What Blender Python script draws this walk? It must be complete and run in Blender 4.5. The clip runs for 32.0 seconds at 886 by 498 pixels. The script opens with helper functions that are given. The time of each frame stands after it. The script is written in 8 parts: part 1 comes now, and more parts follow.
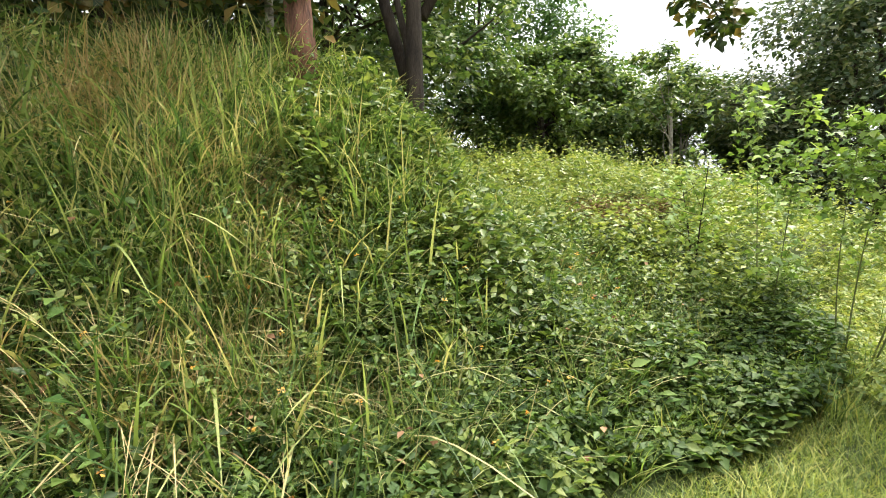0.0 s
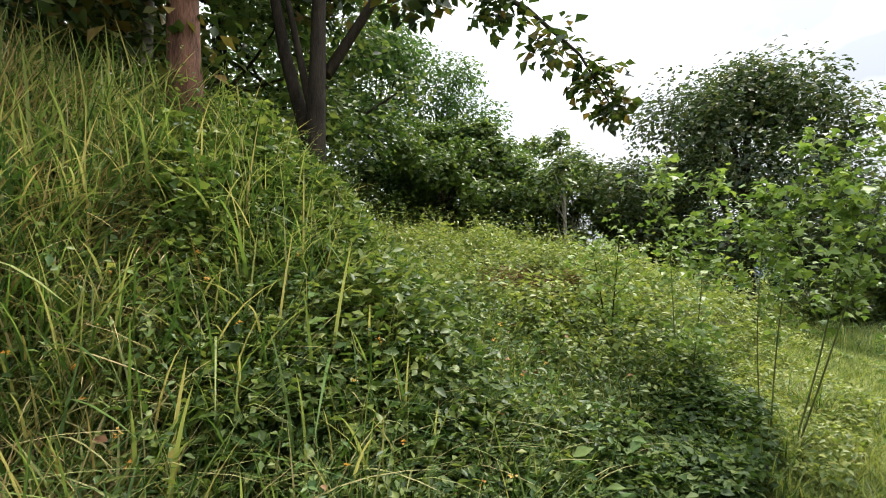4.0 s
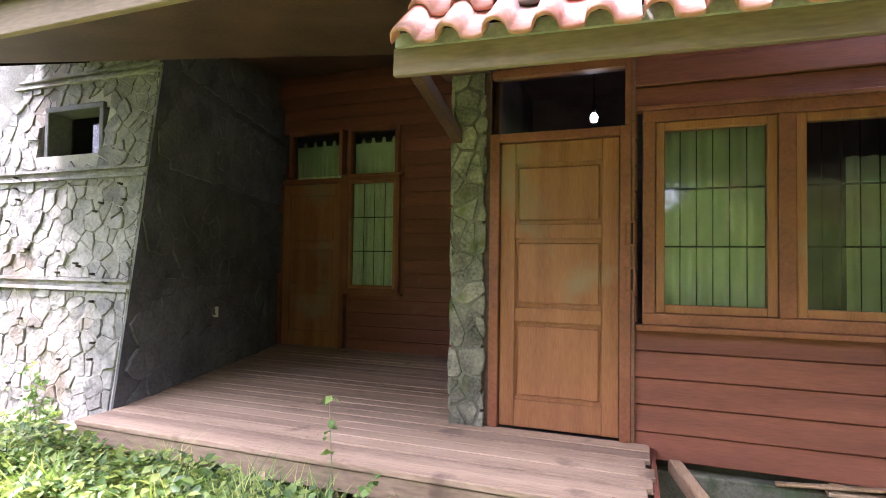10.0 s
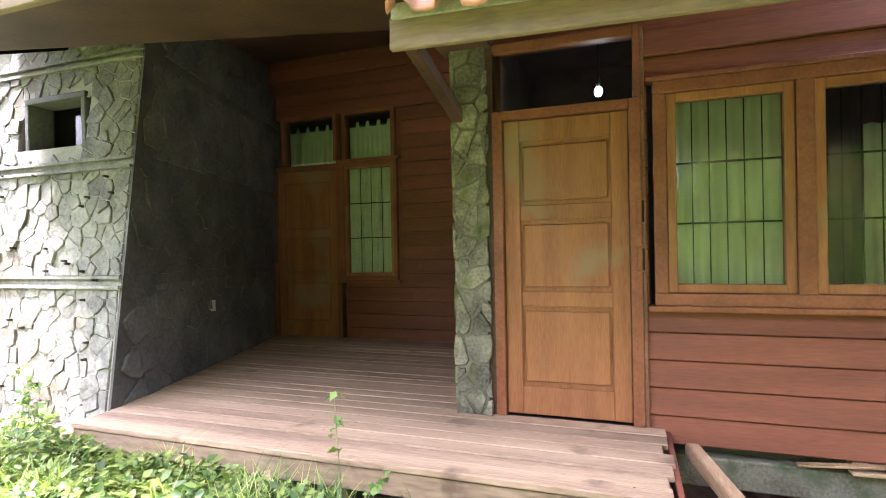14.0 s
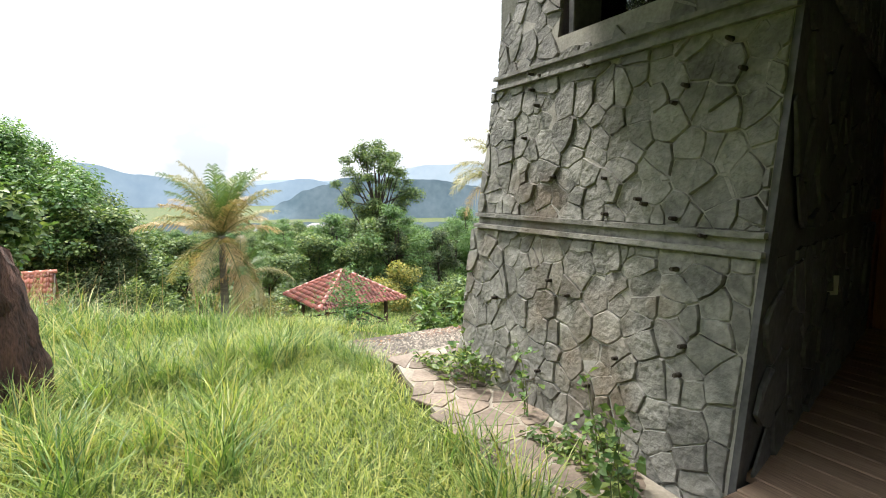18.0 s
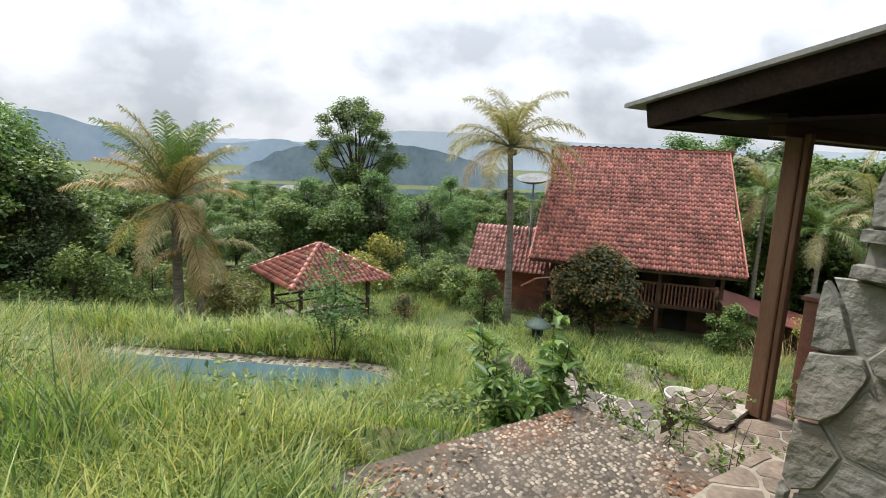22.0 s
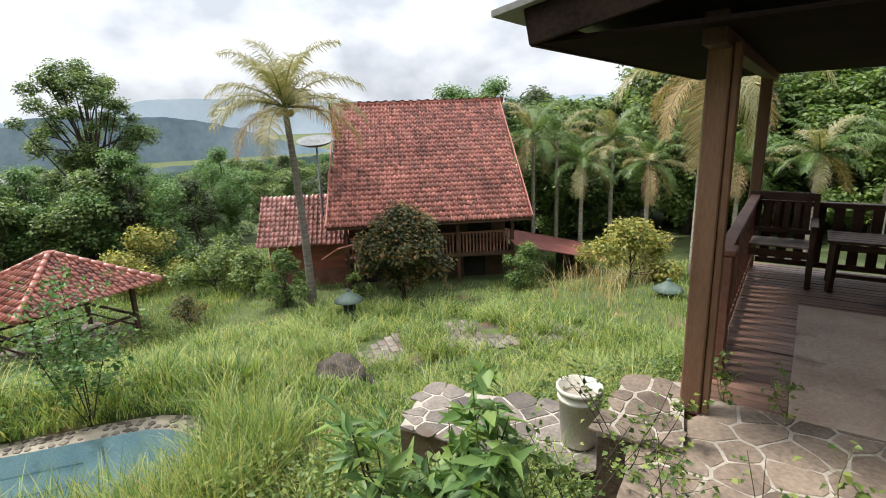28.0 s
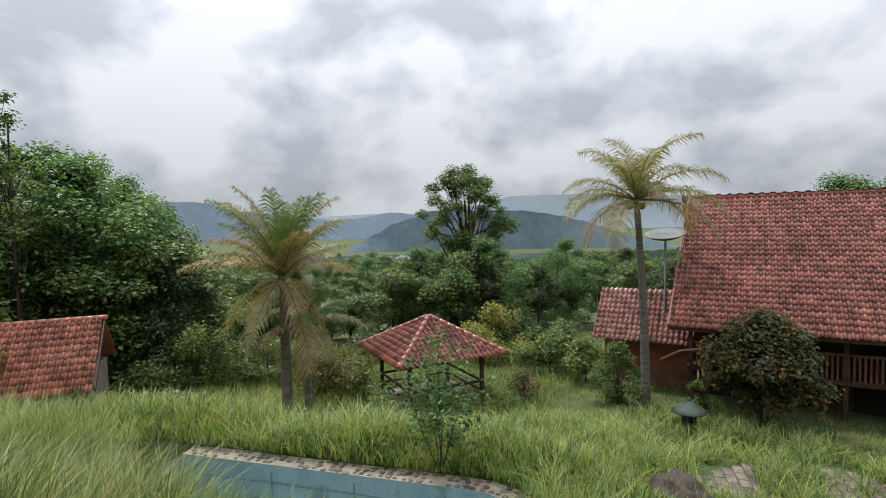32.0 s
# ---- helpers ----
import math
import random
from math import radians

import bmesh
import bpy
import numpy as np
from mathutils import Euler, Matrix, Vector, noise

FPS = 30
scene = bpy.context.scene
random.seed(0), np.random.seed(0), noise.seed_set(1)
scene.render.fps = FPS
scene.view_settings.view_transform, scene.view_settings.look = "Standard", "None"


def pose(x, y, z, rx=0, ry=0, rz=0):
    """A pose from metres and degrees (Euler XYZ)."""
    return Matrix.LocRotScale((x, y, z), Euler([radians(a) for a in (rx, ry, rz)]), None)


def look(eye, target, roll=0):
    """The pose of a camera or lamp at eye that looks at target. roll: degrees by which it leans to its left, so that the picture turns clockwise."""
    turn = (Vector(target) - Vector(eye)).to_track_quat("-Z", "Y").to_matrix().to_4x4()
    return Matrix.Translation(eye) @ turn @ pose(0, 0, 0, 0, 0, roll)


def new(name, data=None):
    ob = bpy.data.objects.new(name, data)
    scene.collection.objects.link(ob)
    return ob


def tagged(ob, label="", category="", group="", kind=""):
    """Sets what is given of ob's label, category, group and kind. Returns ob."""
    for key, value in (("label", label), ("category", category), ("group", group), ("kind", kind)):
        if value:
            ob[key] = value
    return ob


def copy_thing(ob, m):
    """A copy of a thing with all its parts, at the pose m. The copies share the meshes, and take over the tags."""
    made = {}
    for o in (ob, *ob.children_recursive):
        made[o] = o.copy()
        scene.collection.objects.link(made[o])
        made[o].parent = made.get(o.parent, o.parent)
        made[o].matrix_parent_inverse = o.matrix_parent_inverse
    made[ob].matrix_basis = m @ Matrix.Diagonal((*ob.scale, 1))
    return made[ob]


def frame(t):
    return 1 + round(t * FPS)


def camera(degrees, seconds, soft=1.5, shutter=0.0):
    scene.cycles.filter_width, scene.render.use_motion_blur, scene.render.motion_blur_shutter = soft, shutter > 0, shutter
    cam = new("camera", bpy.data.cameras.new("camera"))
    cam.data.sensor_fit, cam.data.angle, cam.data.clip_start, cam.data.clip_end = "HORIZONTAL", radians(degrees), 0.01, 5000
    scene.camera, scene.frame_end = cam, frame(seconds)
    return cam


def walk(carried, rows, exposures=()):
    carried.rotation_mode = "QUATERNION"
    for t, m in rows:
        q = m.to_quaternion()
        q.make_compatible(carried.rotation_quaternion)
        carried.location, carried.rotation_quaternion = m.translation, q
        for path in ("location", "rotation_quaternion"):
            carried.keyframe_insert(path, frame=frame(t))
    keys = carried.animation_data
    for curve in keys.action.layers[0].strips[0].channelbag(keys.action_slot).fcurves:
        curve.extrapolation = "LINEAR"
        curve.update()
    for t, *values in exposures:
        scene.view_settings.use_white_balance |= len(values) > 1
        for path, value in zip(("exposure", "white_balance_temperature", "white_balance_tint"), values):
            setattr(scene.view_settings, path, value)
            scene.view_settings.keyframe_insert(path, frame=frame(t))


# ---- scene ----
cam = camera(80.4, 32.0, soft=1.0)


def aimed(t, eye, yaw, pitch, roll):
    """A row of the path from an eye, a heading, a tilt and a lean in degrees."""
    a, p = radians(yaw), radians(pitch)
    way = Vector((-math.sin(a) * math.cos(p), math.cos(a) * math.cos(p), math.sin(p)))
    return (t, eye, tuple(Vector(eye) + 2 * way), roll)


EARLY = [
    aimed(0.0, (1.05, -0.37, 1.24), -22.5, -5.7, -0.6),
    aimed(0.5, (1.02, -0.31, 1.27), -19.4, -1.0, 0.9),
    aimed(1.0, (1.00, -0.33, 1.31), -15.3, -0.2, 1.0),
    aimed(1.5, (1.00, -0.34, 1.33), -13.9, 0.8, 1.0),
    aimed(2.0, (1.00, -0.35, 1.34), -12.5, 2.5, 1.0),
    aimed(2.5, (1.00, -0.36, 1.34), -12.0, 2.6, 1.0),
]
PATH = [
    (4.5, (1.361, 0.488, 1.076), (2.783, 1.891, 1.183), 1.7),
    (5, (1.594, 0.706, 1.088), (3.229, 1.849, 1.224), 3.5),
    (5.5, (1.828, 0.863, 1.089), (3.613, 1.75, 1.255), 3.6),
    (6, (2.159, 0.989, 1.046), (4.072, 1.559, 1.17), 4.6),
    (6.5, (2.487, 1.068, 1.08), (4.427, 1.54, 1.198), 5.2),
    (7, (2.752, 1.147, 1.064), (4.738, 1.354, 1.175), 4.8),
    (7.5, (3.034, 1.263, 1.098), (5.021, 1.09, 1.249), 4.2),
    (8, (3.307, 1.297, 1.084), (5.244, 0.827, 1.25), 3.0),
    (8.5, (3.523, 1.319, 1.108), (5.368, 0.569, 1.29), 2.7),
    (9, (3.674, 1.488, 1.128), (5.044, 0.038, 1.275), 0.8),
    (9.5, (3.651, 1.562, 1.152), (4.659, -0.163, 1.251), -0.0),
    (10, (3.555, 1.615, 1.133), (4.233, -0.266, 1.191), 0.8),
    (10.5, (3.467, 1.662, 1.129), (3.811, -0.308, 1.16), 0.8),
    (11, (3.415, 1.675, 1.139), (3.386, -0.324, 1.173), 0.5),
    (11.5, (3.376, 1.678, 1.142), (3.058, -0.296, 1.179), 0.1),
    (12, (3.345, 1.685, 1.131), (2.821, -0.245, 1.16), -0.0),
    (12.5, (3.339, 1.683, 1.134), (2.751, -0.229, 1.147), -0.8),
    (13, (3.4, 1.659, 1.133), (3.172, -0.328, 1.136), -1.0),
    (13.5, (3.51, 1.589, 1.133), (3.784, -0.392, 1.12), -0.8),
    (14, (3.643, 1.494, 1.148), (4.31, -0.392, 1.142), -1.1),
    (14.5, (3.77, 1.344, 1.101), (4.926, -0.288, 1.103), -1.3),
    (15, (3.932, 1.207, 1.094), (5.337, -0.215, 1.044), -0.9),
    (15.5, (4.206, 1.083, 1.067), (5.685, -0.26, 0.97), 0.2),
    (17.5, (5.715, 0.687, 1.154), (7.429, -0.319, 0.933), 0.3),
    (18, (6.129, 0.586, 1.149), (7.873, -0.368, 0.921), -0.2),
    (18.5, (6.563, 0.452, 1.115), (8.324, -0.465, 0.874), -0.2),
    (19, (6.975, 0.303, 1.114), (8.734, -0.611, 0.845), 0.2),
    (19.5, (7.356, 0.191, 1.106), (9.114, -0.725, 0.837), 0.1),
    (20, (7.753, 0.144, 1.131), (9.509, -0.775, 0.861), 0.1),
    (20.5, (8.067, 0.054, 1.1), (9.818, -0.871, 0.818), 0.3),
    (21, (8.412, -0.025, 1.097), (10.172, -0.925, 0.797), 1.0),
    (21.5, (8.643, -0.079, 1.074), (10.402, -0.962, 0.722), 1.6),
    (22, (8.852, -0.131, 1.09), (10.529, -1.164, 0.744), 2.4),
    (22.5, (9.019, -0.253, 1.086), (10.654, -1.351, 0.738), 2.7),
    (23, (9.178, -0.331, 1.038), (10.795, -1.448, 0.668), 2.7),
    (23.5, (9.374, -0.428, 1.063), (10.818, -1.747, 0.646), 3.6),
    (24, (9.517, -0.482, 1.071), (10.818, -1.932, 0.619), 2.6),
    (24.5, (9.671, -0.638, 1.05), (10.883, -2.152, 0.563), 2.8),
    (25, (9.872, -0.77, 1.021), (10.997, -2.353, 0.545), 3.3),
    (25.5, (9.909, -0.853, 1.034), (10.808, -2.579, 0.572), 4.0),
    (27.5, (10.173, -0.94, 1.029), (11.098, -2.646, 0.546), -1.2),
    (28, (10.215, -0.914, 1.031), (11.334, -2.5, 0.546), -2.1),
    (28.5, (10.235, -0.92, 1.043), (11.492, -2.398, 0.558), -2.7),
    (29, (10.248, -0.912, 1.053), (11.59, -2.319, 0.582), -2.1),
    (29.5, (10.263, -0.915, 1.057), (11.668, -2.267, 0.61), -1.7),
    (30, (10.305, -0.909, 1.076), (11.853, -2.113, 0.686), -1.8),
    (30.5, (10.38, -0.902, 1.044), (12.086, -1.9, 0.739), -2.2),
    (31, (10.401, -0.892, 1.019), (12.202, -1.731, 0.798), -1.7),
    (31.5, (10.396, -0.866, 1.009), (12.252, -1.593, 0.847), -1.4),
    (32, (10.377, -0.848, 0.995), (12.263, -1.507, 0.891), -1.3),
]
EXPOSURES = [(t, stops, kelvin, 10 + max(0, 6300 - kelvin) / 22) for t, stops, kelvin in [
    (0.0, 0.85, 6700), (2.5, 0.85, 6800), (4.5, -0.1, 6500), (5.0, -0.2, 6500), (5.5, 0.0, 6400), (6.5, 0.5, 6300), (7.5, 0.9, 6300), (8.0, 0.95, 6200),
    (9.0, 1.45, 6100), (10.0, 2.95, 5800), (11.0, 3.0, 5900), (12.0, 2.5, 6050), (13.0, 2.8, 6050), (13.5, 3.15, 6000), (14.0, 3.35, 5950), (14.5, 2.65, 5950), (15.5, 1.45, 6250),
    (17.5, 0.85, 6400), (19.0, 0.6, 6400), (20.0, 0.25, 6400), (23.0, 0.1, 6450), (28.0, 0.25, 6450), (30.0, -0.12, 6450), (32.0, -0.40, 6350)]]
walk(cam, [(t, look(eye, target, roll)) for t, eye, target, roll in EARLY + PATH],
     exposures=EXPOSURES)

# ---- sky and sun ----
SUN_AZ, SUN_EL = 72.0, 60.0        # heading from +y towards +x, height above the horizon
world = bpy.data.worlds.new("sky")
scene.world = world
world.use_nodes = True
wt = world.node_tree
wt.nodes.clear()


def wnode(kind, **kw):
    n = wt.nodes.new(kind)
    for k, v in kw.items():
        n.inputs[k].default_value = v
    return n


sky = wt.nodes.new("ShaderNodeTexSky")
sky.sky_type, sky.sun_disc = "NISHITA", False
sky.sun_elevation, sky.sun_rotation = radians(SUN_EL), radians(SUN_AZ)
sky.air_density, sky.dust_density = 1.0, 2.5
coord = wt.nodes.new("ShaderNodeTexCoord")
stretch = wt.nodes.new("ShaderNodeMapping")
stretch.inputs["Scale"].default_value = (1.0, 1.0, 1.5)
wt.links.new(coord.outputs["Generated"], stretch.inputs["Vector"])
puffs = wnode("ShaderNodeTexNoise", Scale=5.2, Detail=9.0, Roughness=0.5, Distortion=0.15)
wt.links.new(stretch.outputs["Vector"], puffs.inputs["Vector"])
wisp = wt.nodes.new("ShaderNodeValToRGB")
wisp.color_ramp.elements[0].position, wisp.color_ramp.elements[0].color = 0.36, (6.3, 6.75, 7.4, 1)
wisp.color_ramp.elements[1].position, wisp.color_ramp.elements[1].color = 0.56, (10.3, 10.6, 11.1, 1)
wt.links.new(puffs.outputs["Fac"], wisp.inputs["Fac"])
cover = wt.nodes.new("ShaderNodeMix")
cover.data_type = "RGBA"
cover.inputs["Factor"].default_value = 0.96
wt.links.new(sky.outputs["Color"], cover.inputs[6])
wt.links.new(wisp.outputs["Color"], cover.inputs[7])
part_z = wt.nodes.new("ShaderNodeSeparateXYZ")
wt.links.new(coord.outputs["Generated"], part_z.inputs[0])
high = wt.nodes.new("ShaderNodeMapRange")               # cloud cover is brighter overhead than low down
high.inputs["From Min"].default_value, high.inputs["From Max"].default_value = 0.05, 1.0
high.inputs["To Min"].default_value, high.inputs["To Max"].default_value = 0.82, 2.4
wt.links.new(part_z.outputs["Z"], high.inputs["Value"])
bright = wt.nodes.new("ShaderNodeMix")
bright.data_type, bright.blend_type = "RGBA", "MULTIPLY"
bright.inputs["Factor"].default_value = 1.0
wt.links.new(cover.outputs[2], bright.inputs[6])
wt.links.new(high.outputs[0], bright.inputs[7])
back = wnode("ShaderNodeBackground", Strength=0.1)
wt.links.new(bright.outputs[2], back.inputs["Color"])
wout = wt.nodes.new("ShaderNodeOutputWorld")
wt.links.new(back.outputs["Background"], wout.inputs["Surface"])

sun = new("sun", bpy.data.lights.new("sun", "SUN"))
sun.data.energy, sun.data.angle, sun.data.color = 4.2, radians(9), (1.0, 0.95, 0.86)
SUN_WAY = Vector((math.sin(radians(SUN_AZ)) * math.cos(radians(SUN_EL)),
                  math.cos(radians(SUN_AZ)) * math.cos(radians(SUN_EL)), math.sin(radians(SUN_EL))))
sun.matrix_world = look(SUN_WAY * 50, (0, 0, 0))

# ---- materials ----
def material(name, dark, light, rough=0.8, scale=6.0, bump=0.3, fine=60.0, metal=0.0, spots=None, island=0.0,
             obj=0.0, stretch=(1, 1, 1), spec=0.4, contrast=(0.35, 0.65), depth=0.01):
    """A surface that varies between two colours at two scales, with fine relief. spots: (colour, scale, threshold) of stains.
    island, obj: how far each island or each object varies in lightness. stretch: grain along an axis."""
    m = bpy.data.materials.new(name)
    m.use_nodes = True
    nt = m.node_tree
    nt.nodes.clear()
    out = nt.nodes.new("ShaderNodeOutputMaterial")
    bs = nt.nodes.new("ShaderNodeBsdfPrincipled")
    nt.links.new(bs.outputs[0], out.inputs[0])
    tc = nt.nodes.new("ShaderNodeTexCoord")
    geo = nt.nodes.new("ShaderNodeNewGeometry")
    mp = nt.nodes.new("ShaderNodeMapping")
    mp.inputs["Scale"].default_value = stretch
    nt.links.new(geo.outputs["Position"], mp.inputs["Vector"])
    big = nt.nodes.new("ShaderNodeTexNoise")
    big.inputs["Scale"].default_value, big.inputs["Detail"].default_value = scale, 5.0
    nt.links.new(mp.outputs[0], big.inputs["Vector"])
    small = nt.nodes.new("ShaderNodeTexNoise")
    small.inputs["Scale"].default_value, small.inputs["Detail"].default_value = fine, 4.0
    nt.links.new(mp.outputs[0], small.inputs["Vector"])
    mixf = nt.nodes.new("ShaderNodeMath")
    mixf.operation = "MULTIPLY_ADD"
    mixf.inputs[1].default_value = 0.4
    nt.links.new(small.outputs["Fac"], mixf.inputs[0])
    part6 = nt.nodes.new("ShaderNodeMath")
    part6.operation = "MULTIPLY"
    part6.inputs[1].default_value = 0.6
    nt.links.new(big.outputs["Fac"], part6.inputs[0])
    nt.links.new(part6.outputs[0], mixf.inputs[2])
    ramp = nt.nodes.new("ShaderNodeValToRGB")
    ramp.color_ramp.elements[0].position, ramp.color_ramp.elements[0].color = contrast[0], (*dark, 1)
    ramp.color_ramp.elements[1].position, ramp.color_ramp.elements[1].color = contrast[1], (*light, 1)
    nt.links.new(mixf.outputs[0], ramp.inputs["Fac"])
    colour = ramp.outputs["Color"]
    if spots:
        sn = nt.nodes.new("ShaderNodeTexNoise")
        sn.inputs["Scale"].default_value, sn.inputs["Detail"].default_value = spots[1], 6.0
        nt.links.new(geo.outputs["Position"], sn.inputs["Vector"])
        sr = nt.nodes.new("ShaderNodeValToRGB")
        sr.color_ramp.elements[0].position, sr.color_ramp.elements[1].position = spots[2], spots[2] + 0.12
        nt.links.new(sn.outputs["Fac"], sr.inputs["Fac"])
        mx = nt.nodes.new("ShaderNodeMix")
        mx.data_type = "RGBA"
        mx.inputs[7].default_value = (*spots[0], 1)
        nt.links.new(sr.outputs["Color"], mx.inputs["Factor"])
        nt.links.new(colour, mx.inputs[6])
        colour = mx.outputs[2]
    if island or obj:
        info = nt.nodes.new("ShaderNodeObjectInfo")
        src = geo.outputs["Random Per Island"] if island else info.outputs["Random"]
        rng = nt.nodes.new("ShaderNodeMapRange")
        rng.inputs["To Min"].default_value, rng.inputs["To Max"].default_value = 1 - max(island, obj), 1 + max(island, obj)
        nt.links.new(src, rng.inputs["Value"])
        hsv = nt.nodes.new("ShaderNodeHueSaturation")
        nt.links.new(rng.outputs[0], hsv.inputs["Value"])
        nt.links.new(colour, hsv.inputs["Color"])
        colour = hsv.outputs["Color"]
    nt.links.new(colour, bs.inputs["Base Color"])
    bs.inputs["Roughness"].default_value, bs.inputs["Metallic"].default_value = rough, metal
    bs.inputs["Specular IOR Level"].default_value = spec
    if bump:
        bp = nt.nodes.new("ShaderNodeBump")
        bp.inputs["Strength"].default_value, bp.inputs["Distance"].default_value = bump, depth
        nt.links.new(mixf.outputs[0], bp.inputs["Height"])
        nt.links.new(bp.outputs[0], bs.inputs["Normal"])
    return m


def leaf_material(name, colours, rough=0.45, through_light=0.35, patch=0.0):
    """Leaves and blades: each island takes its own colour from a ramp; light shines through."""
    m = bpy.data.materials.new(name)
    m.use_nodes = True
    nt = m.node_tree
    nt.nodes.clear()
    out = nt.nodes.new("ShaderNodeOutputMaterial")
    geo = nt.nodes.new("ShaderNodeNewGeometry")
    ramp = nt.nodes.new("ShaderNodeValToRGB")
    els = ramp.color_ramp.elements
    for i, c in enumerate(colours):
        p = i / max(1, len(colours) - 1)
        if i < 2:
            els[i].position = p
        else:
            els.new(p)
        els[i].color = (c[0] * 1.06, c[1], max(c[2], 0.26 * c[1]), 1)
    nz = nt.nodes.new("ShaderNodeTexNoise")
    nz.inputs["Scale"].default_value, nz.inputs["Detail"].default_value = 0.9, 3.0
    nt.links.new(geo.outputs["Position"], nz.inputs["Vector"])
    ma = nt.nodes.new("ShaderNodeMath")
    ma.operation = "MULTIPLY_ADD"
    ma.inputs[1].default_value = patch
    ma.inputs[2].default_value = -0.5 * patch
    nt.links.new(nz.outputs["Fac"], ma.inputs[0])
    ad = nt.nodes.new("ShaderNodeMath")
    ad.operation = "ADD"
    nt.links.new(ma.outputs[0], ad.inputs[0])
    nt.links.new(geo.outputs["Random Per Island"], ad.inputs[1])
    nt.links.new(ad.outputs[0], ramp.inputs["Fac"])
    bs = nt.nodes.new("ShaderNodeBsdfPrincipled")
    bs.inputs["Roughness"].default_value, bs.inputs["Specular IOR Level"].default_value = rough, 0.35
    nt.links.new(ramp.outputs["Color"], bs.inputs["Base Color"])
    tr = nt.nodes.new("ShaderNodeBsdfTranslucent")
    warm = nt.nodes.new("ShaderNodeMix")
    warm.data_type, warm.blend_type = "RGBA", "MULTIPLY"
    warm.inputs["Factor"].default_value = 1.0
    warm.inputs[7].default_value = (1.3, 1.35, 0.75, 1)
    nt.links.new(ramp.outputs["Color"], warm.inputs[6])
    nt.links.new(warm.outputs[2], tr.inputs["Color"])
    mix = nt.nodes.new("ShaderNodeMixShader")
    mix.inputs["Fac"].default_value = through_light
    nt.links.new(bs.outputs[0], mix.inputs[1])
    nt.links.new(tr.outputs[0], mix.inputs[2])
    nt.links.new(mix.outputs[0], out.inputs[0])
    return m


def glass_material(name, tint=(0.85, 0.9, 0.88)):
    m = bpy.data.materials.new(name)
    m.use_nodes = True
    nt = m.node_tree
    nt.nodes.clear()
    out = nt.nodes.new("ShaderNodeOutputMaterial")
    clear = nt.nodes.new("ShaderNodeBsdfTransparent")
    clear.inputs["Color"].default_value = (*tint, 1)
    gloss = nt.nodes.new("ShaderNodeBsdfGlossy")
    gloss.inputs["Roughness"].default_value = 0.02
    fr = nt.nodes.new("ShaderNodeFresnel")
    fr.inputs["IOR"].default_value = 1.6
    mix = nt.nodes.new("ShaderNodeMixShader")
    nt.links.new(fr.outputs[0], mix.inputs["Fac"])
    nt.links.new(clear.outputs[0], mix.inputs[1])
    nt.links.new(gloss.outputs[0], mix.inputs[2])
    nt.links.new(mix.outputs[0], out.inputs[0])
    return m


M = {}
M["soil"] = material("soil", (0.05, 0.035, 0.02), (0.14, 0.10, 0.06), 0.95, 3.0, 0.6, 40, depth=0.03)
M["ground"] = material("ground", (0.035, 0.05, 0.015), (0.10, 0.13, 0.04), 0.95, 1.2, 0.6, 25, depth=0.04,
                       spots=((0.16, 0.11, 0.06), 0.9, 0.58))
M["clay"] = material("clay_tile", (0.20, 0.062, 0.046), (0.43, 0.165, 0.125), 0.33, 0.9, 0.3, 30, island=0.4,
                     spots=((0.09, 0.045, 0.035), 3.2, 0.63), spec=0.6)
M["clay_orange"] = material("orange_clay_tile", (0.26, 0.075, 0.045), (0.52, 0.20, 0.13), 0.3, 1.2, 0.3, 30, island=0.4,
                            spots=((0.16, 0.07, 0.05), 2.4, 0.6), spec=0.6)
# glazed tile whose paler colour also holds the sky glare on the wing
M["clay_wet"] = material("glazed_glare_clay_tile", (0.29, 0.11, 0.09), (0.56, 0.29, 0.26), 0.18, 2.0, 0.3, 30, island=0.35,
                         spots=((0.08, 0.04, 0.035), 3.0, 0.62), spec=0.7)
M["clay_pale"] = material("weathered_clay_tile", (0.36, 0.13, 0.095), (0.58, 0.29, 0.22), 0.42, 2.0, 0.3, 30, island=0.2,
                          spots=((0.10, 0.08, 0.07), 3.0, 0.6))
M["clay_grey"] = material("mossy_clay_tile", (0.16, 0.10, 0.07), (0.40, 0.28, 0.20), 0.8, 2.0, 0.4, 30, island=0.25,
                          spots=((0.08, 0.08, 0.05), 2.5, 0.55))
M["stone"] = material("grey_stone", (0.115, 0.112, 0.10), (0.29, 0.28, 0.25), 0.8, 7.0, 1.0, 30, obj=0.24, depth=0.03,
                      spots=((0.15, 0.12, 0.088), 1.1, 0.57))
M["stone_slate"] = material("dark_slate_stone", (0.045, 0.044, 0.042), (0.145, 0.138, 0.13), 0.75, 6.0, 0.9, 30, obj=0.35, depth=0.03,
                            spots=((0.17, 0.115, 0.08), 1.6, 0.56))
M["pale_board"] = material("pale_ceiling_board", (0.16, 0.145, 0.115), (0.32, 0.295, 0.24), 0.8, 3.0, 0.2, 40)
M["slab_grey"] = material("grey_slab", (0.10, 0.10, 0.10), (0.19, 0.19, 0.185), 0.85, 3.0, 0.3, 50)
M["stone_moss"] = material("mossy_stone", (0.05, 0.048, 0.035), (0.25, 0.235, 0.175), 0.85, 5.0, 0.8, 45, obj=0.4, depth=0.02,
                           spots=((0.09, 0.10, 0.03), 4.0, 0.56))
M["mortar_moss"] = material("mossy_mortar", (0.07, 0.068, 0.05), (0.20, 0.19, 0.15), 0.95, 4.0, 0.5, 60, spots=((0.05, 0.075, 0.035), 3.0, 0.55))
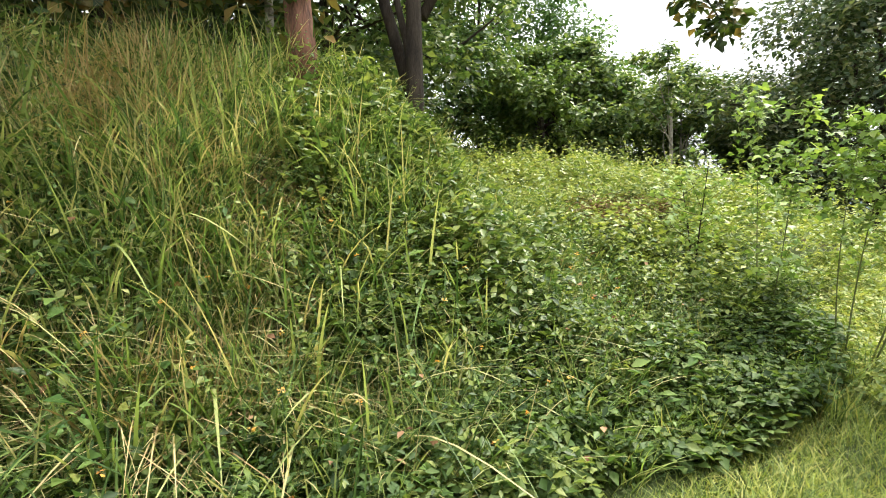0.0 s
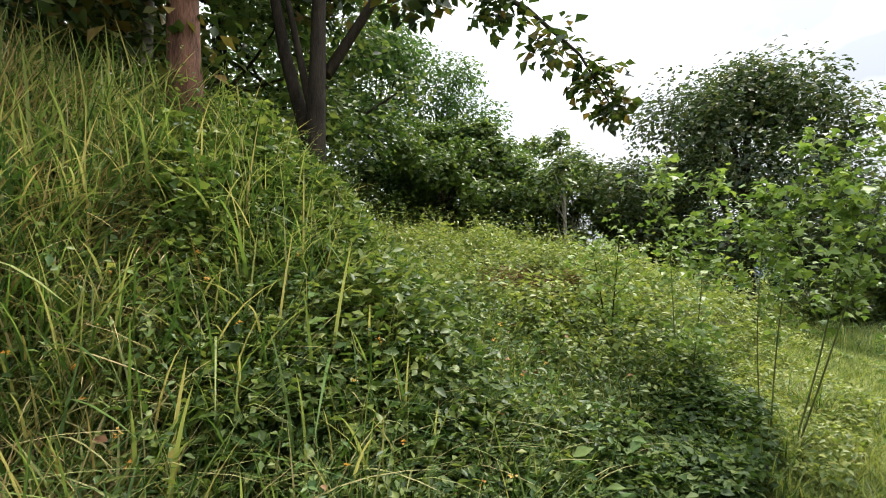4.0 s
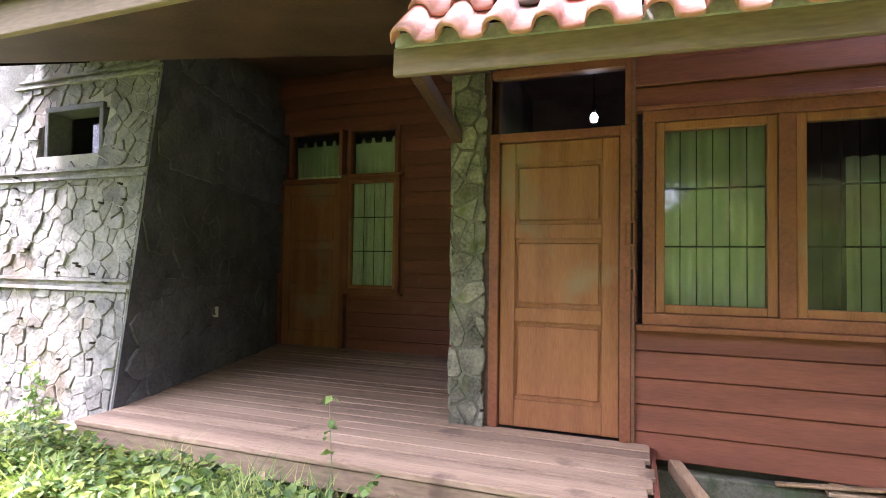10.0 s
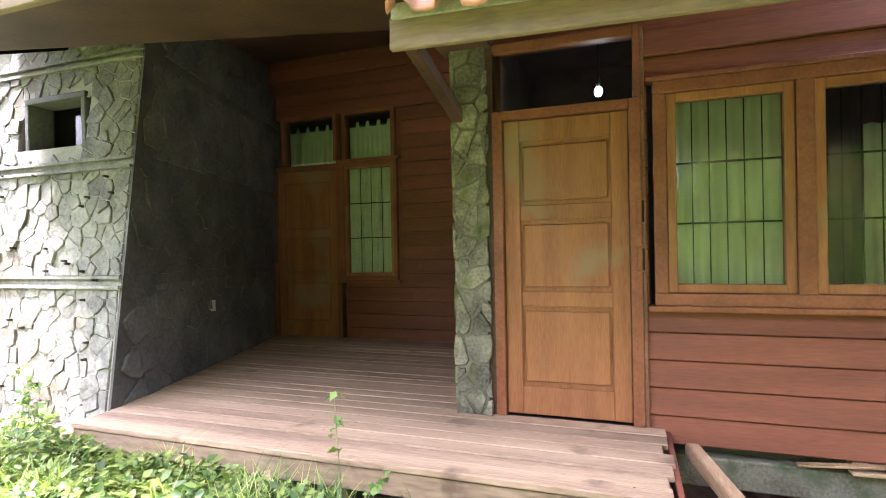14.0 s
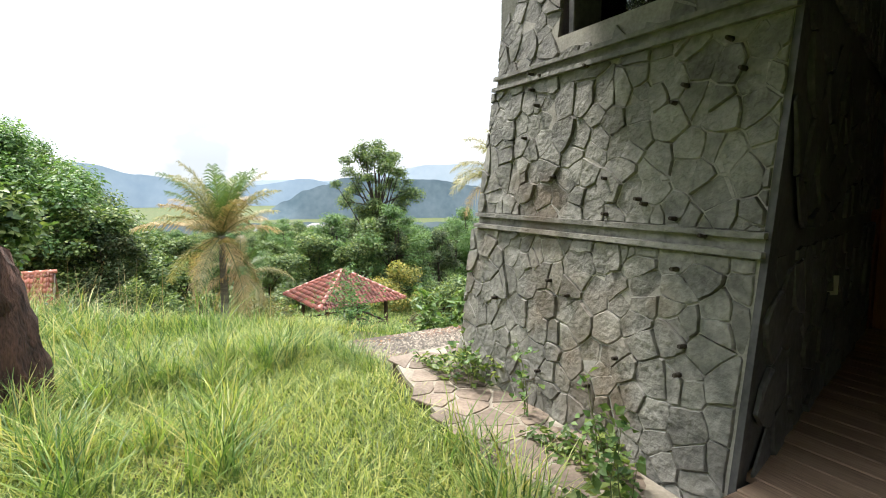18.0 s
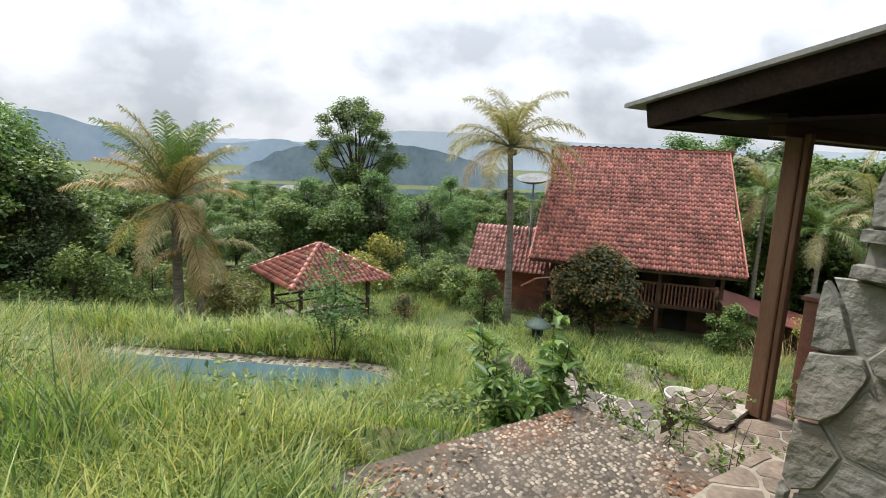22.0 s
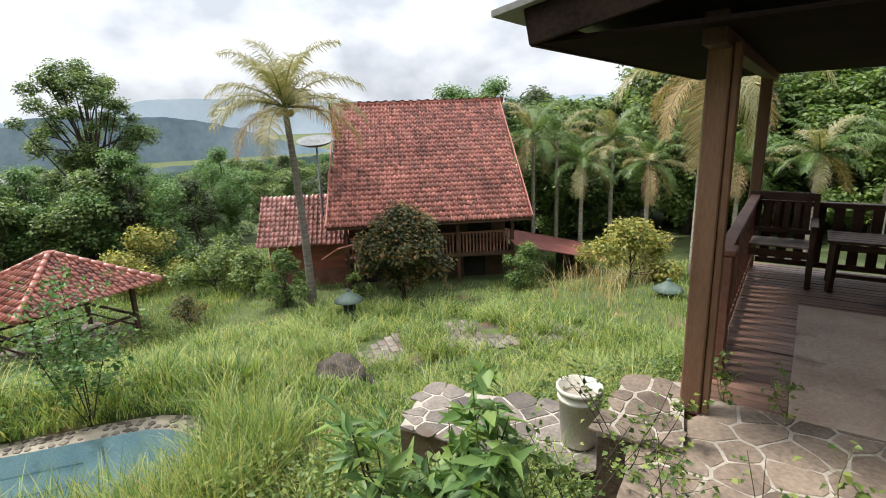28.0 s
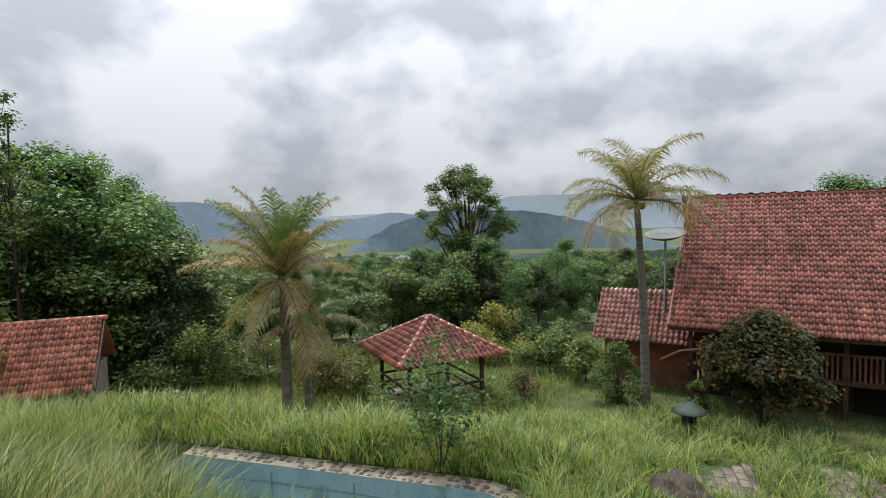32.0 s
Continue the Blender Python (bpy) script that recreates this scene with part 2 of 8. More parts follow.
M["mortar"] = material("mortar", (0.21, 0.20, 0.178), (0.40, 0.38, 0.335), 0.95, 5.0, 0.4, 60)
M["concrete"] = material("concrete", (0.20, 0.19, 0.165), (0.36, 0.34, 0.30), 0.9, 3.0, 0.3, 50,
                         spots=((0.14, 0.13, 0.11), 2.5, 0.58))
M["flag"] = material("flagstone", (0.10, 0.075, 0.058), (0.27, 0.21, 0.16), 0.8, 3.0, 0.5, 40, obj=0.25, depth=0.015,
                     spots=((0.10, 0.07, 0.05), 2.0, 0.6))
M["flag_dark"] = material("dark_flagstone", (0.07, 0.061, 0.055), (0.215, 0.18, 0.152), 0.75, 4.0, 0.5, 40, obj=0.4, depth=0.015,
                          spots=((0.12, 0.085, 0.06), 2.0, 0.58))
M["joint_pale"] = material("pale_cement_joint", (0.26, 0.23, 0.19), (0.46, 0.42, 0.36), 0.95, 5.0, 0.3, 50, spots=((0.12, 0.11, 0.07), 2.4, 0.56))
M["joint"] = material("pale_joint", (0.20, 0.17, 0.13), (0.36, 0.32, 0.26), 0.95, 5.0, 0.3, 50)
M["red_wood"] = material("red_brown_siding", (0.138, 0.041, 0.026), (0.235, 0.076, 0.047), 0.6, 2.5, 0.25, 40, obj=0.14,
                         stretch=(0.25, 1, 3), spots=((0.22, 0.11, 0.07), 3.0, 0.68))
M["door_wood"] = material("orange_door_wood", (0.20, 0.072, 0.03), (0.36, 0.15, 0.066), 0.5, 3.0, 0.2, 50, stretch=(3, 3, 0.25),
                          obj=0.08, spots=((0.25, 0.155, 0.09), 1.7, 0.56))
M["frame_wood"] = material("window_frame_wood", (0.15, 0.048, 0.025), (0.28, 0.10, 0.05), 0.5, 3.0, 0.2, 50, obj=0.06)
M["dark_wood"] = material("dark_brown_wood", (0.035, 0.018, 0.011), (0.09, 0.045, 0.028), 0.6, 3.0, 0.3, 50, obj=0.15)
M["rail_wood"] = material("red_brown_rail_wood", (0.10, 0.042, 0.028), (0.22, 0.10, 0.068), 0.6, 3.0, 0.3, 50, obj=0.12)
M["post_wood"] = material("brown_post_wood", (0.11, 0.055, 0.03), (0.22, 0.12, 0.07), 0.6, 3.0, 0.3, 50, stretch=(2, 2, 0.3))
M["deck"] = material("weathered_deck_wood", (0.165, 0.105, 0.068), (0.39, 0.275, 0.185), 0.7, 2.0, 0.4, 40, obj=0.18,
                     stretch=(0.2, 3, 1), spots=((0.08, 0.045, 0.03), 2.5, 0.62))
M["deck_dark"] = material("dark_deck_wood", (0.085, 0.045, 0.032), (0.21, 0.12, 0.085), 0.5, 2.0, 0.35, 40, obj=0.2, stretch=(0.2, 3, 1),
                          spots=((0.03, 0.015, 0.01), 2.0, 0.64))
# stained eave wood, its colour deepened to carry the roof's shade
M["dark_eave"] = material("dark_stained_shaded_eave", (0.014, 0.009, 0.007), (0.045, 0.028, 0.02), 0.8, 3.0, 0.3, 50, spec=0.12)
M["beam"] = material("bare_timber", (0.22, 0.13, 0.07), (0.42, 0.29, 0.18), 0.8, 3.0, 0.4, 40, stretch=(2, 0.3, 2))
M["fascia"] = material("olive_fascia_board", (0.14, 0.10, 0.062), (0.265, 0.19, 0.125), 0.7, 2.0, 0.25, 40, stretch=(0.3, 2, 2),
                       spots=((0.10, 0.085, 0.055), 2.0, 0.6))
M["roof_under"] = material("red_brown_roof_boards", (0.065, 0.03, 0.025), (0.13, 0.06, 0.05), 0.7, 2.0, 0.3, 40)
# almost black: the shade under the roofs is put into this colour
M["soffit"] = material("shade_dark_soffit", (0.006, 0.004, 0.003), (0.016, 0.010, 0.008), 0.9, 2.0, 0.3, 40, spec=0.06)
M["tile_grey"] = material("grey_floor_tile", (0.105, 0.115, 0.125), (0.185, 0.195, 0.205), 0.5, 2.0, 0.1, 50, obj=0.08,
                          spots=((0.12, 0.11, 0.10), 1.5, 0.6))
M["pool"] = material("turquoise_pool_paint", (0.21, 0.325, 0.36), (0.35, 0.47, 0.50), 0.5, 2.5, 0.2, 40,
                     spots=((0.14, 0.20, 0.18), 1.6, 0.6))
M["bark"] = material("brown_bark", (0.05, 0.03, 0.02), (0.20, 0.12, 0.08), 0.95, 6.0, 0.9, 40, stretch=(2, 2, 0.4), depth=0.03)
M["bark_pale"] = material("pale_bark", (0.16, 0.14, 0.11), (0.40, 0.37, 0.31), 0.9, 6.0, 0.6, 40, stretch=(1, 1, 2), depth=0.02)
M["bark_dark"] = material("dark_bark", (0.02, 0.016, 0.012), (0.07, 0.055, 0.04), 0.95, 6.0, 0.8, 40, stretch=(2, 2, 0.4), depth=0.03)
M["pebble_bed"] = material("pebble_bed_cement", (0.05, 0.042, 0.033), (0.13, 0.105, 0.08), 0.95, 6.0, 0.6, 60, depth=0.02, spots=((0.15, 0.075, 0.045), 2.2, 0.54))
M["pebble"] = material("mixed_pebbles", (0.08, 0.066, 0.052), (0.30, 0.255, 0.20), 0.7, 9.0, 0.2, 60, island=0.75)
M["stone_dark"] = material("dark_rim_stone", (0.07, 0.06, 0.05), (0.20, 0.17, 0.14), 0.85, 5.0, 0.6, 45, obj=0.35, depth=0.02)
M["joint_dark"] = material("dark_pool_line", (0.11, 0.20, 0.21), (0.18, 0.29, 0.30), 0.8, 5.0, 0.2, 50)
M["white_wood"] = material("weathered_pale_wood", (0.16, 0.14, 0.11), (0.34, 0.31, 0.26), 0.8, 5.0, 0.3, 50, obj=0.15)
M["worn_slat"] = material("worn_grey_slat", (0.12, 0.09, 0.07), (0.26, 0.21, 0.17), 0.5, 4.0, 0.3, 50, obj=0.2)
M["red_earth"] = material("red_earth", (0.10, 0.035, 0.02), (0.22, 0.09, 0.05), 0.95, 5.0, 0.8, 40, depth=0.03)
M["sheet"] = material("grey_corrugated_sheet", (0.20, 0.20, 0.19), (0.34, 0.33, 0.31), 0.8, 3.0, 0.3, 40)
M["mesh_grey"] = material("grey_dish_mesh", (0.12, 0.125, 0.13), (0.22, 0.225, 0.23), 0.7, 6.0, 0.1, 60)
M["white"] = material("grimy_white_plastic", (0.42, 0.40, 0.34), (0.66, 0.64, 0.57), 0.5, 3.0, 0.15, 50)
M["metal"] = material("pale_metal", (0.35, 0.36, 0.37), (0.55, 0.56, 0.57), 0.4, 4.0, 0.1, 60, metal=0.6)
# black of bars and fittings, also used for the shade inside openings
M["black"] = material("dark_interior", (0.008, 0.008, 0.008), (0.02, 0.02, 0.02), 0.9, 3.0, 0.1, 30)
# wall darkness here is shade put into the colour
M["dark_wall"] = material("shade_dark_wall", (0.045, 0.045, 0.047), (0.125, 0.122, 0.12), 0.7, 3.0, 0.6, 30, obj=0.2)
M["curtain"] = material("pale_green_curtain", (0.70, 0.67, 0.50), (0.90, 0.87, 0.74), 0.8, 6.0, 0.1, 80)
M["glass"] = glass_material("window_glass")
M["rust_roof"] = material("rusty_red_sheet", (0.10, 0.03, 0.025), (0.24, 0.08, 0.065), 0.55, 1.5, 0.3, 30)
M["patina"] = material("green_lantern_metal", (0.035, 0.055, 0.045), (0.10, 0.145, 0.115), 0.6, 4.0, 0.3, 40)
M["rock"] = material("dark_rock", (0.022, 0.019, 0.016), (0.085, 0.07, 0.055), 0.95, 4.0, 0.8, 40, depth=0.03)
# distance haze is mixed into these base colours, from the wood to the mountains
M["haze_far"] = material("far_hill_haze_tinted", (0.22, 0.285, 0.355), (0.27, 0.335, 0.40), 1.0, 0.01, 0.0, 0.05, spec=0.0)
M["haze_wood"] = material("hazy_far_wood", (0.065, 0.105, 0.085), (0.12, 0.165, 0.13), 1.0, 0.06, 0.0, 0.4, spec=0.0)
M["haze_mid"] = material("wooded_hill_haze_tinted", (0.095, 0.135, 0.16), (0.16, 0.20, 0.225), 1.0, 0.02, 0.0, 0.12, spec=0.0)
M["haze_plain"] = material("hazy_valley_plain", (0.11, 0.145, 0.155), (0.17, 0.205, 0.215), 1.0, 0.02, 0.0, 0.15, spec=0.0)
M["haze_roof"] = material("far_roofs_haze_tinted", (0.42, 0.42, 0.42), (0.62, 0.60, 0.58), 1.0, 0.1, 0.0, 1.0, obj=0.2, spec=0.0)
M["haze_faint"] = material("faint_hill_haze_tinted", (0.35, 0.41, 0.475), (0.40, 0.455, 0.51), 1.0, 0.01, 0.0, 0.05, spec=0.0)

def glow(name, colour, strength):
    m = bpy.data.materials.new(name)
    m.use_nodes = True
    bs = m.node_tree.nodes["Principled BSDF"]
    bs.inputs["Emission Color"].default_value, bs.inputs["Emission Strength"].default_value = (*colour, 1), strength
    return m


M["bulb"] = glow("lit_bulb", (1.0, 0.97, 0.92), 6.0)
M["lawn"] = leaf_material("lawn_grass", [(0.06, 0.11, 0.016), (0.18, 0.26, 0.036), (0.34, 0.42, 0.07), (0.50, 0.50, 0.17)], patch=0.5)
M["tall"] = leaf_material("tall_grass", [(0.04, 0.09, 0.012), (0.125, 0.215, 0.026), (0.25, 0.35, 0.052), (0.44, 0.42, 0.15)], patch=0.6)
M["bank"] = leaf_material("bank_grass", [(0.03, 0.07, 0.018), (0.07, 0.14, 0.035), (0.14, 0.235, 0.06), (0.25, 0.34, 0.11), (0.40, 0.42, 0.19), (0.52, 0.45, 0.24)], patch=0.3)
M["dry"] = leaf_material("dry_grass", [(0.26, 0.19, 0.085), (0.43, 0.34, 0.16), (0.55, 0.46, 0.25)], 0.7, 0.2)
# lighter copy of the weed leaves, with sunlight put into the colour
M["weed_lit"] = leaf_material("weed_leaves_sunlight_tint", [(0.10, 0.16, 0.025), (0.19, 0.27, 0.05), (0.29, 0.36, 0.08), (0.40, 0.43, 0.14)], patch=0.7)
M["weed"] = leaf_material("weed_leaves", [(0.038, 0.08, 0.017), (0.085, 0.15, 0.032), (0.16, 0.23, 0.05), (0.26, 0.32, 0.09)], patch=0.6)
M["creeper"] = leaf_material("dark_creeper_leaves", [(0.03, 0.065, 0.018), (0.06, 0.12, 0.03), (0.11, 0.18, 0.045), (0.18, 0.25, 0.07)], 0.6, patch=0.6)
M["lime"] = leaf_material("light_green_leaves", [(0.12, 0.22, 0.035), (0.20, 0.32, 0.05), (0.32, 0.43, 0.09)], 0.45, 0.32)
M["forest"] = leaf_material("forest_leaves", [(0.032, 0.07, 0.024), (0.07, 0.13, 0.042), (0.135, 0.205, 0.062), (0.23, 0.29, 0.095)], patch=0.8)
M["forest_dark"] = leaf_material("dark_tree_leaves", [(0.025, 0.05, 0.023), (0.05, 0.088, 0.038), (0.088, 0.13, 0.054), (0.15, 0.165, 0.08)], patch=0.6)
M["bamboo"] = leaf_material("feathery_tree_leaves", [(0.045, 0.11, 0.035), (0.09, 0.18, 0.055), (0.16, 0.26, 0.08)], patch=0.6)
M["golden"] = leaf_material("yellow_green_leaves", [(0.10, 0.16, 0.02), (0.26, 0.28, 0.03), (0.42, 0.36, 0.05)], patch=0.4)
M["ruddy"] = leaf_material("dark_ruddy_leaves", [(0.022, 0.035, 0.016), (0.045, 0.065, 0.026), (0.08, 0.10, 0.036), (0.12, 0.11, 0.04), (0.30, 0.15, 0.05)], patch=0.7)
M["frond"] = leaf_material("palm_leaflets", [(0.07, 0.12, 0.03), (0.15, 0.20, 0.06), (0.26, 0.28, 0.10)], 0.4, 0.3)
M["frond_dry"] = leaf_material("dry_palm_leaflets", [(0.22, 0.155, 0.075), (0.36, 0.27, 0.14), (0.48, 0.39, 0.20)], 0.6, 0.25)
M["teak"] = leaf_material("large_dark_leaves", [(0.02, 0.04, 0.015), (0.04, 0.075, 0.02), (0.09, 0.13, 0.03), (0.24, 0.16, 0.05)], 0.4, 0.3)
M["petal"] = leaf_material("orange_petals", [(0.75, 0.36, 0.02), (0.85, 0.55, 0.03)], 0.6, 0.3)
M["litter"] = leaf_material("dead_leaves", [(0.10, 0.05, 0.02), (0.22, 0.12, 0.06), (0.34, 0.22, 0.12)], 0.8, 0.1)

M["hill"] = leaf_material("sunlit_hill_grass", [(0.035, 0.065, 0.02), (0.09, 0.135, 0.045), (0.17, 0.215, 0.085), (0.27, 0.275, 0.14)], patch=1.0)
M["lime_deep"] = leaf_material("fresh_green_leaves", [(0.05, 0.12, 0.02), (0.11, 0.205, 0.04), (0.20, 0.30, 0.075)], 0.45, 0.3)
M["fern"] = leaf_material("fern_pinnae", [(0.03, 0.11, 0.03), (0.06, 0.17, 0.05)], 0.4, 0.3)
M["golden_dull"] = leaf_material("dull_hedge_leaves", [(0.06, 0.08, 0.02), (0.11, 0.13, 0.03), (0.20, 0.18, 0.05)], patch=0.6)
M["weed_grey"] = leaf_material("grey_green_leaves", [(0.06, 0.11, 0.05), (0.12, 0.19, 0.09), (0.22, 0.29, 0.16)], patch=0.5)
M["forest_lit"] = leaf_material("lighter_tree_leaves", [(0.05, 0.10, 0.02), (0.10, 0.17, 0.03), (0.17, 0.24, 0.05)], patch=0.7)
M["board_sheet"] = material("worn_tan_board", (0.28, 0.195, 0.145), (0.48, 0.37, 0.285), 0.6, 2.0, 0.3, 40, spots=((0.16, 0.10, 0.075), 3.0, 0.6))
M["frond_gold"] = leaf_material("yellowing_palm_leaflets", [(0.12, 0.145, 0.055), (0.25, 0.24, 0.115), (0.42, 0.37, 0.20)], 0.4, 0.3)
M["frond_green"] = leaf_material("green_palm_leaflets", [(0.04, 0.09, 0.02), (0.09, 0.16, 0.04), (0.15, 0.22, 0.06)], 0.4, 0.3)
M["stem_green"] = material("green_stem", (0.08, 0.10, 0.03), (0.18, 0.20, 0.07), 0.6, 8.0, 0.1, 60)
M["golden_nut"] = material("yellow_coconut", (0.24, 0.17, 0.05), (0.42, 0.30, 0.10), 0.6, 8.0, 0.1, 60)
M["bark_palm"] = material("ringed_palm_bark", (0.07, 0.06, 0.05), (0.20, 0.175, 0.145), 0.9, 5.0, 0.6, 30, stretch=(0.6, 0.6, 4), depth=0.02)
M["bark_red"] = material("reddish_bark", (0.06, 0.03, 0.02), (0.26, 0.13, 0.085), 0.95, 6.0, 0.9, 40, stretch=(2, 2, 0.4), depth=0.03)
M["bark_stump"] = material("rotten_stump_bark", (0.02, 0.012, 0.009), (0.10, 0.052, 0.036), 0.95, 8.0, 1.0, 40, stretch=(2, 2, 0.5), depth=0.05)

# ---- building blocks ----
rng = np.random.default_rng(7)


def thing(name, label="", category="", group="", kind="", at=(0, 0, 0), turn=0.0):
    """An empty at its base that carries the parts of a thing."""
    ob = new(name)
    ob.empty_display_size = 0.1
    ob.matrix_world = pose(*at, 0, 0, turn)
    return tagged(ob, label, category, group, kind)


def part(name, bm, mat, parent=None, label=""):
    """Links a bmesh as one mesh object, in the frame of its parent."""
    me = bpy.data.meshes.new(name)
    bm.to_mesh(me)
    bm.free()
    me.materials.append(M[mat])
    ob = new(name, me)
    ob.parent = parent
    if label:
        ob["label"] = label
    return ob


def piece(name, me, parent, m):
    """An object on a shared mesh, at a pose in its parent's frame."""
    ob = new(name, me)
    ob.parent = parent
    ob.matrix_basis = m
    return ob


def array_mesh(name, co, faces, mat, smooth=False):
    """A mesh from arrays of corners and of faces that all have the same number of corners."""
    me = bpy.data.meshes.new(name)
    co, faces = np.asarray(co, dtype=np.float32), np.asarray(faces, dtype=np.int32)
    k = faces.shape[1]
    me.vertices.add(len(co))
    me.vertices.foreach_set("co", co.ravel())
    me.loops.add(faces.size)
    me.loops.foreach_set("vertex_index", faces.ravel())
    me.polygons.add(len(faces))
    me.polygons.foreach_set("loop_start", np.arange(0, faces.size, k, dtype=np.int32))
    if smooth:
        me.polygons.foreach_set("use_smooth", np.ones(len(faces), dtype=bool))
    me.update(calc_edges=True)
    me.validate()
    for q in (mat if isinstance(mat, list) else [mat]):
        me.materials.append(M[q])
    return me


def box(x0, y0, z0, x1, y1, z1, bevel=0.004, bm=None, m=None):
    """A box between two corners, with eased edges; added to bm if given."""
    bm2 = bmesh.new()
    bmesh.ops.create_cube(bm2, size=1.0)
    bmesh.ops.scale(bm2, vec=(abs(x1 - x0), abs(y1 - y0), abs(z1 - z0)), verts=bm2.verts)
    if bevel:
        bmesh.ops.bevel(bm2, geom=bm2.edges[:], offset=bevel, segments=1, affect="EDGES")
    bmesh.ops.translate(bm2, vec=((x0 + x1) / 2, (y0 + y1) / 2, (z0 + z1) / 2), verts=bm2.verts)
    if m is not None:
        bm2.transform(m)
    return joined(bm, bm2)


def joined(bm, other):
    """Adds the bmesh other to bm and frees it; bm may be None."""
    if bm is None:
        return other
    me = bpy.data.meshes.new("tmp")
    other.to_mesh(me)
    other.free()
    bm.from_mesh(me)
    bpy.data.meshes.remove(me)
    return bm


def bar(a, b, w, h, bevel=0.004, bm=None, up=(0, 0, 1)):
    """A squared timber from a to b, w wide and h high."""
    a, b = Vector(a), Vector(b)
    d = b - a
    x = d.normalized()
    u = Vector(up)
    y = u.cross(x)
    if y.length < 1e-4:
        y = Vector((0, 1, 0)).cross(x)
    y.normalize()
    z = x.cross(y)
    m = Matrix((x, y, z)).transposed().to_4x4()
    m.translation = (a + b) / 2
    return box(-d.length / 2, -w / 2, -h / 2, d.length / 2, w / 2, h / 2, bevel, bm, m)


def tube(points, radii, sides=8, bm=None, cap=True):
    """A round limb through points with a radius at each."""
    b = bmesh.new() if bm is None else bm
    rings = []
    pts = [Vector(p) for p in points]
    for i, p in enumerate(pts):
        d = (pts[min(i + 1, len(pts) - 1)] - pts[max(i - 1, 0)]).normalized()
        u = d.cross(Vector((0.13, 0.99, 0.05)))
        if u.length < 0.05:
            u = d.cross(Vector((1, 0, 0)))
        u.normalize()
        v = d.cross(u)
        rings.append([b.verts.new(p + radii[i] * (math.cos(q) * u + math.sin(q) * v))
                      for q in [2 * math.pi * k / sides for k in range(sides)]])
    for r0, r1 in zip(rings, rings[1:]):
        for k in range(sides):
            f = b.faces.new((r0[k], r0[(k + 1) % sides], r1[(k + 1) % sides], r1[k]))
            f.smooth = True
    if cap:
        b.faces.new(rings[0][::-1])
        b.faces.new(rings[-1])
    return b


def turned(profile, sides=24, bm=None):
    """A body turned about z from pairs of radius and height."""
    b = bmesh.new()
    rings = [[b.verts.new((r * math.cos(q), r * math.sin(q), h)) for q in [2 * math.pi * k / sides for k in range(sides)]] for r, h in profile]
    for r0, r1 in zip(rings, rings[1:]):
        for k in range(sides):
            b.faces.new((r0[k], r0[(k + 1) % sides], r1[(k + 1) % sides], r1[k])).smooth = True
    b.faces.new(rings[0][::-1]), b.faces.new(rings[-1])
    return joined(bm, b)


def prism(outline, z0, z1, bm=None, bevel=0.0):
    """An outline in the plan, drawn up from z0 to z1."""
    b = bmesh.new()
    low = [b.verts.new((x, y, z0)) for x, y in outline]
    high = [b.verts.new((x, y, z1)) for x, y in outline]
    n = len(outline)
    b.faces.new(low[::-1])
    b.faces.new(high)
    for i in range(n):
        b.faces.new((low[i], low[(i + 1) % n], high[(i + 1) % n], high[i]))
    bmesh.ops.recalc_face_normals(b, faces=b.faces)
    if bevel:
        bmesh.ops.bevel(b, geom=b.edges[:], offset=bevel, segments=1, affect="EDGES")
    return joined(bm, b)


def clip_cell(poly, mx, my, nx, ny):
    """The part of a polygon on the inner side of a line."""
    out = []
    for i in range(len(poly)):
        p, q = poly[i], poly[(i + 1) % len(poly)]
        dp, dq = (p[0] - mx) * nx + (p[1] - my) * ny, (q[0] - mx) * nx + (q[1] - my) * ny
        if dp <= 0:
            out.append(p)
        if (dp < 0 < dq) or (dq < 0 < dp):
            s = dp / (dp - dq)
            out.append((p[0] + s * (q[0] - p[0]), p[1] + s * (q[1] - p[1])))
    return out


def crazy_cells(w, h, size, gap, rnd, keep=None, aspect=1.0, jitter=0.46):
    """Irregular stones that fill a rectangle of w by h, with joints of the width gap: outlines."""
    nx, ny = max(1, round(w / size)), max(1, round(h / size * aspect))
    sx, sy = w / nx, h / ny
    seeds = {}
    for i in range(-2, nx + 2):
        for j in range(-2, ny + 2):
            seeds[i, j] = ((i + 0.5 + rnd.uniform(-jitter, jitter) + 0.25 * (j % 2)) * sx, (j + 0.5 + rnd.uniform(-jitter, jitter)) * sy)
    cells = []
    for i in range(-1, nx + 1):
        for j in range(-1, ny + 1):
            x, y = seeds[i, j]
            poly = [(0, 0), (w, 0), (w, h), (0, h)]
            for di in range(-2, 3):
                for dj in range(-2, 3):
                    q = seeds.get((i + di, j + dj))
                    if q is None or (di == 0 and dj == 0) or not poly:
                        continue
                    ux, uy = q[0] - x, q[1] - y
                    d = math.hypot(ux, uy)
                    ux, uy = ux / d, uy / d
                    poly = clip_cell(poly, x + ux * (d / 2 - gap / 2), y + uy * (d / 2 - gap / 2), ux, uy)
            if len(poly) < 3:
                continue
            area = abs(sum(a[0] * b[1] - b[0] * a[1] for a, b in zip(poly, poly[1:] + poly[:1]))) / 2
            cx, cy = sum(p[0] for p in poly) / len(poly), sum(p[1] for p in poly) / len(poly)
            if area > 0.06 * size * size and (keep is None or keep(cx, cy)):
                cells.append((poly, cx, cy))
    return cells


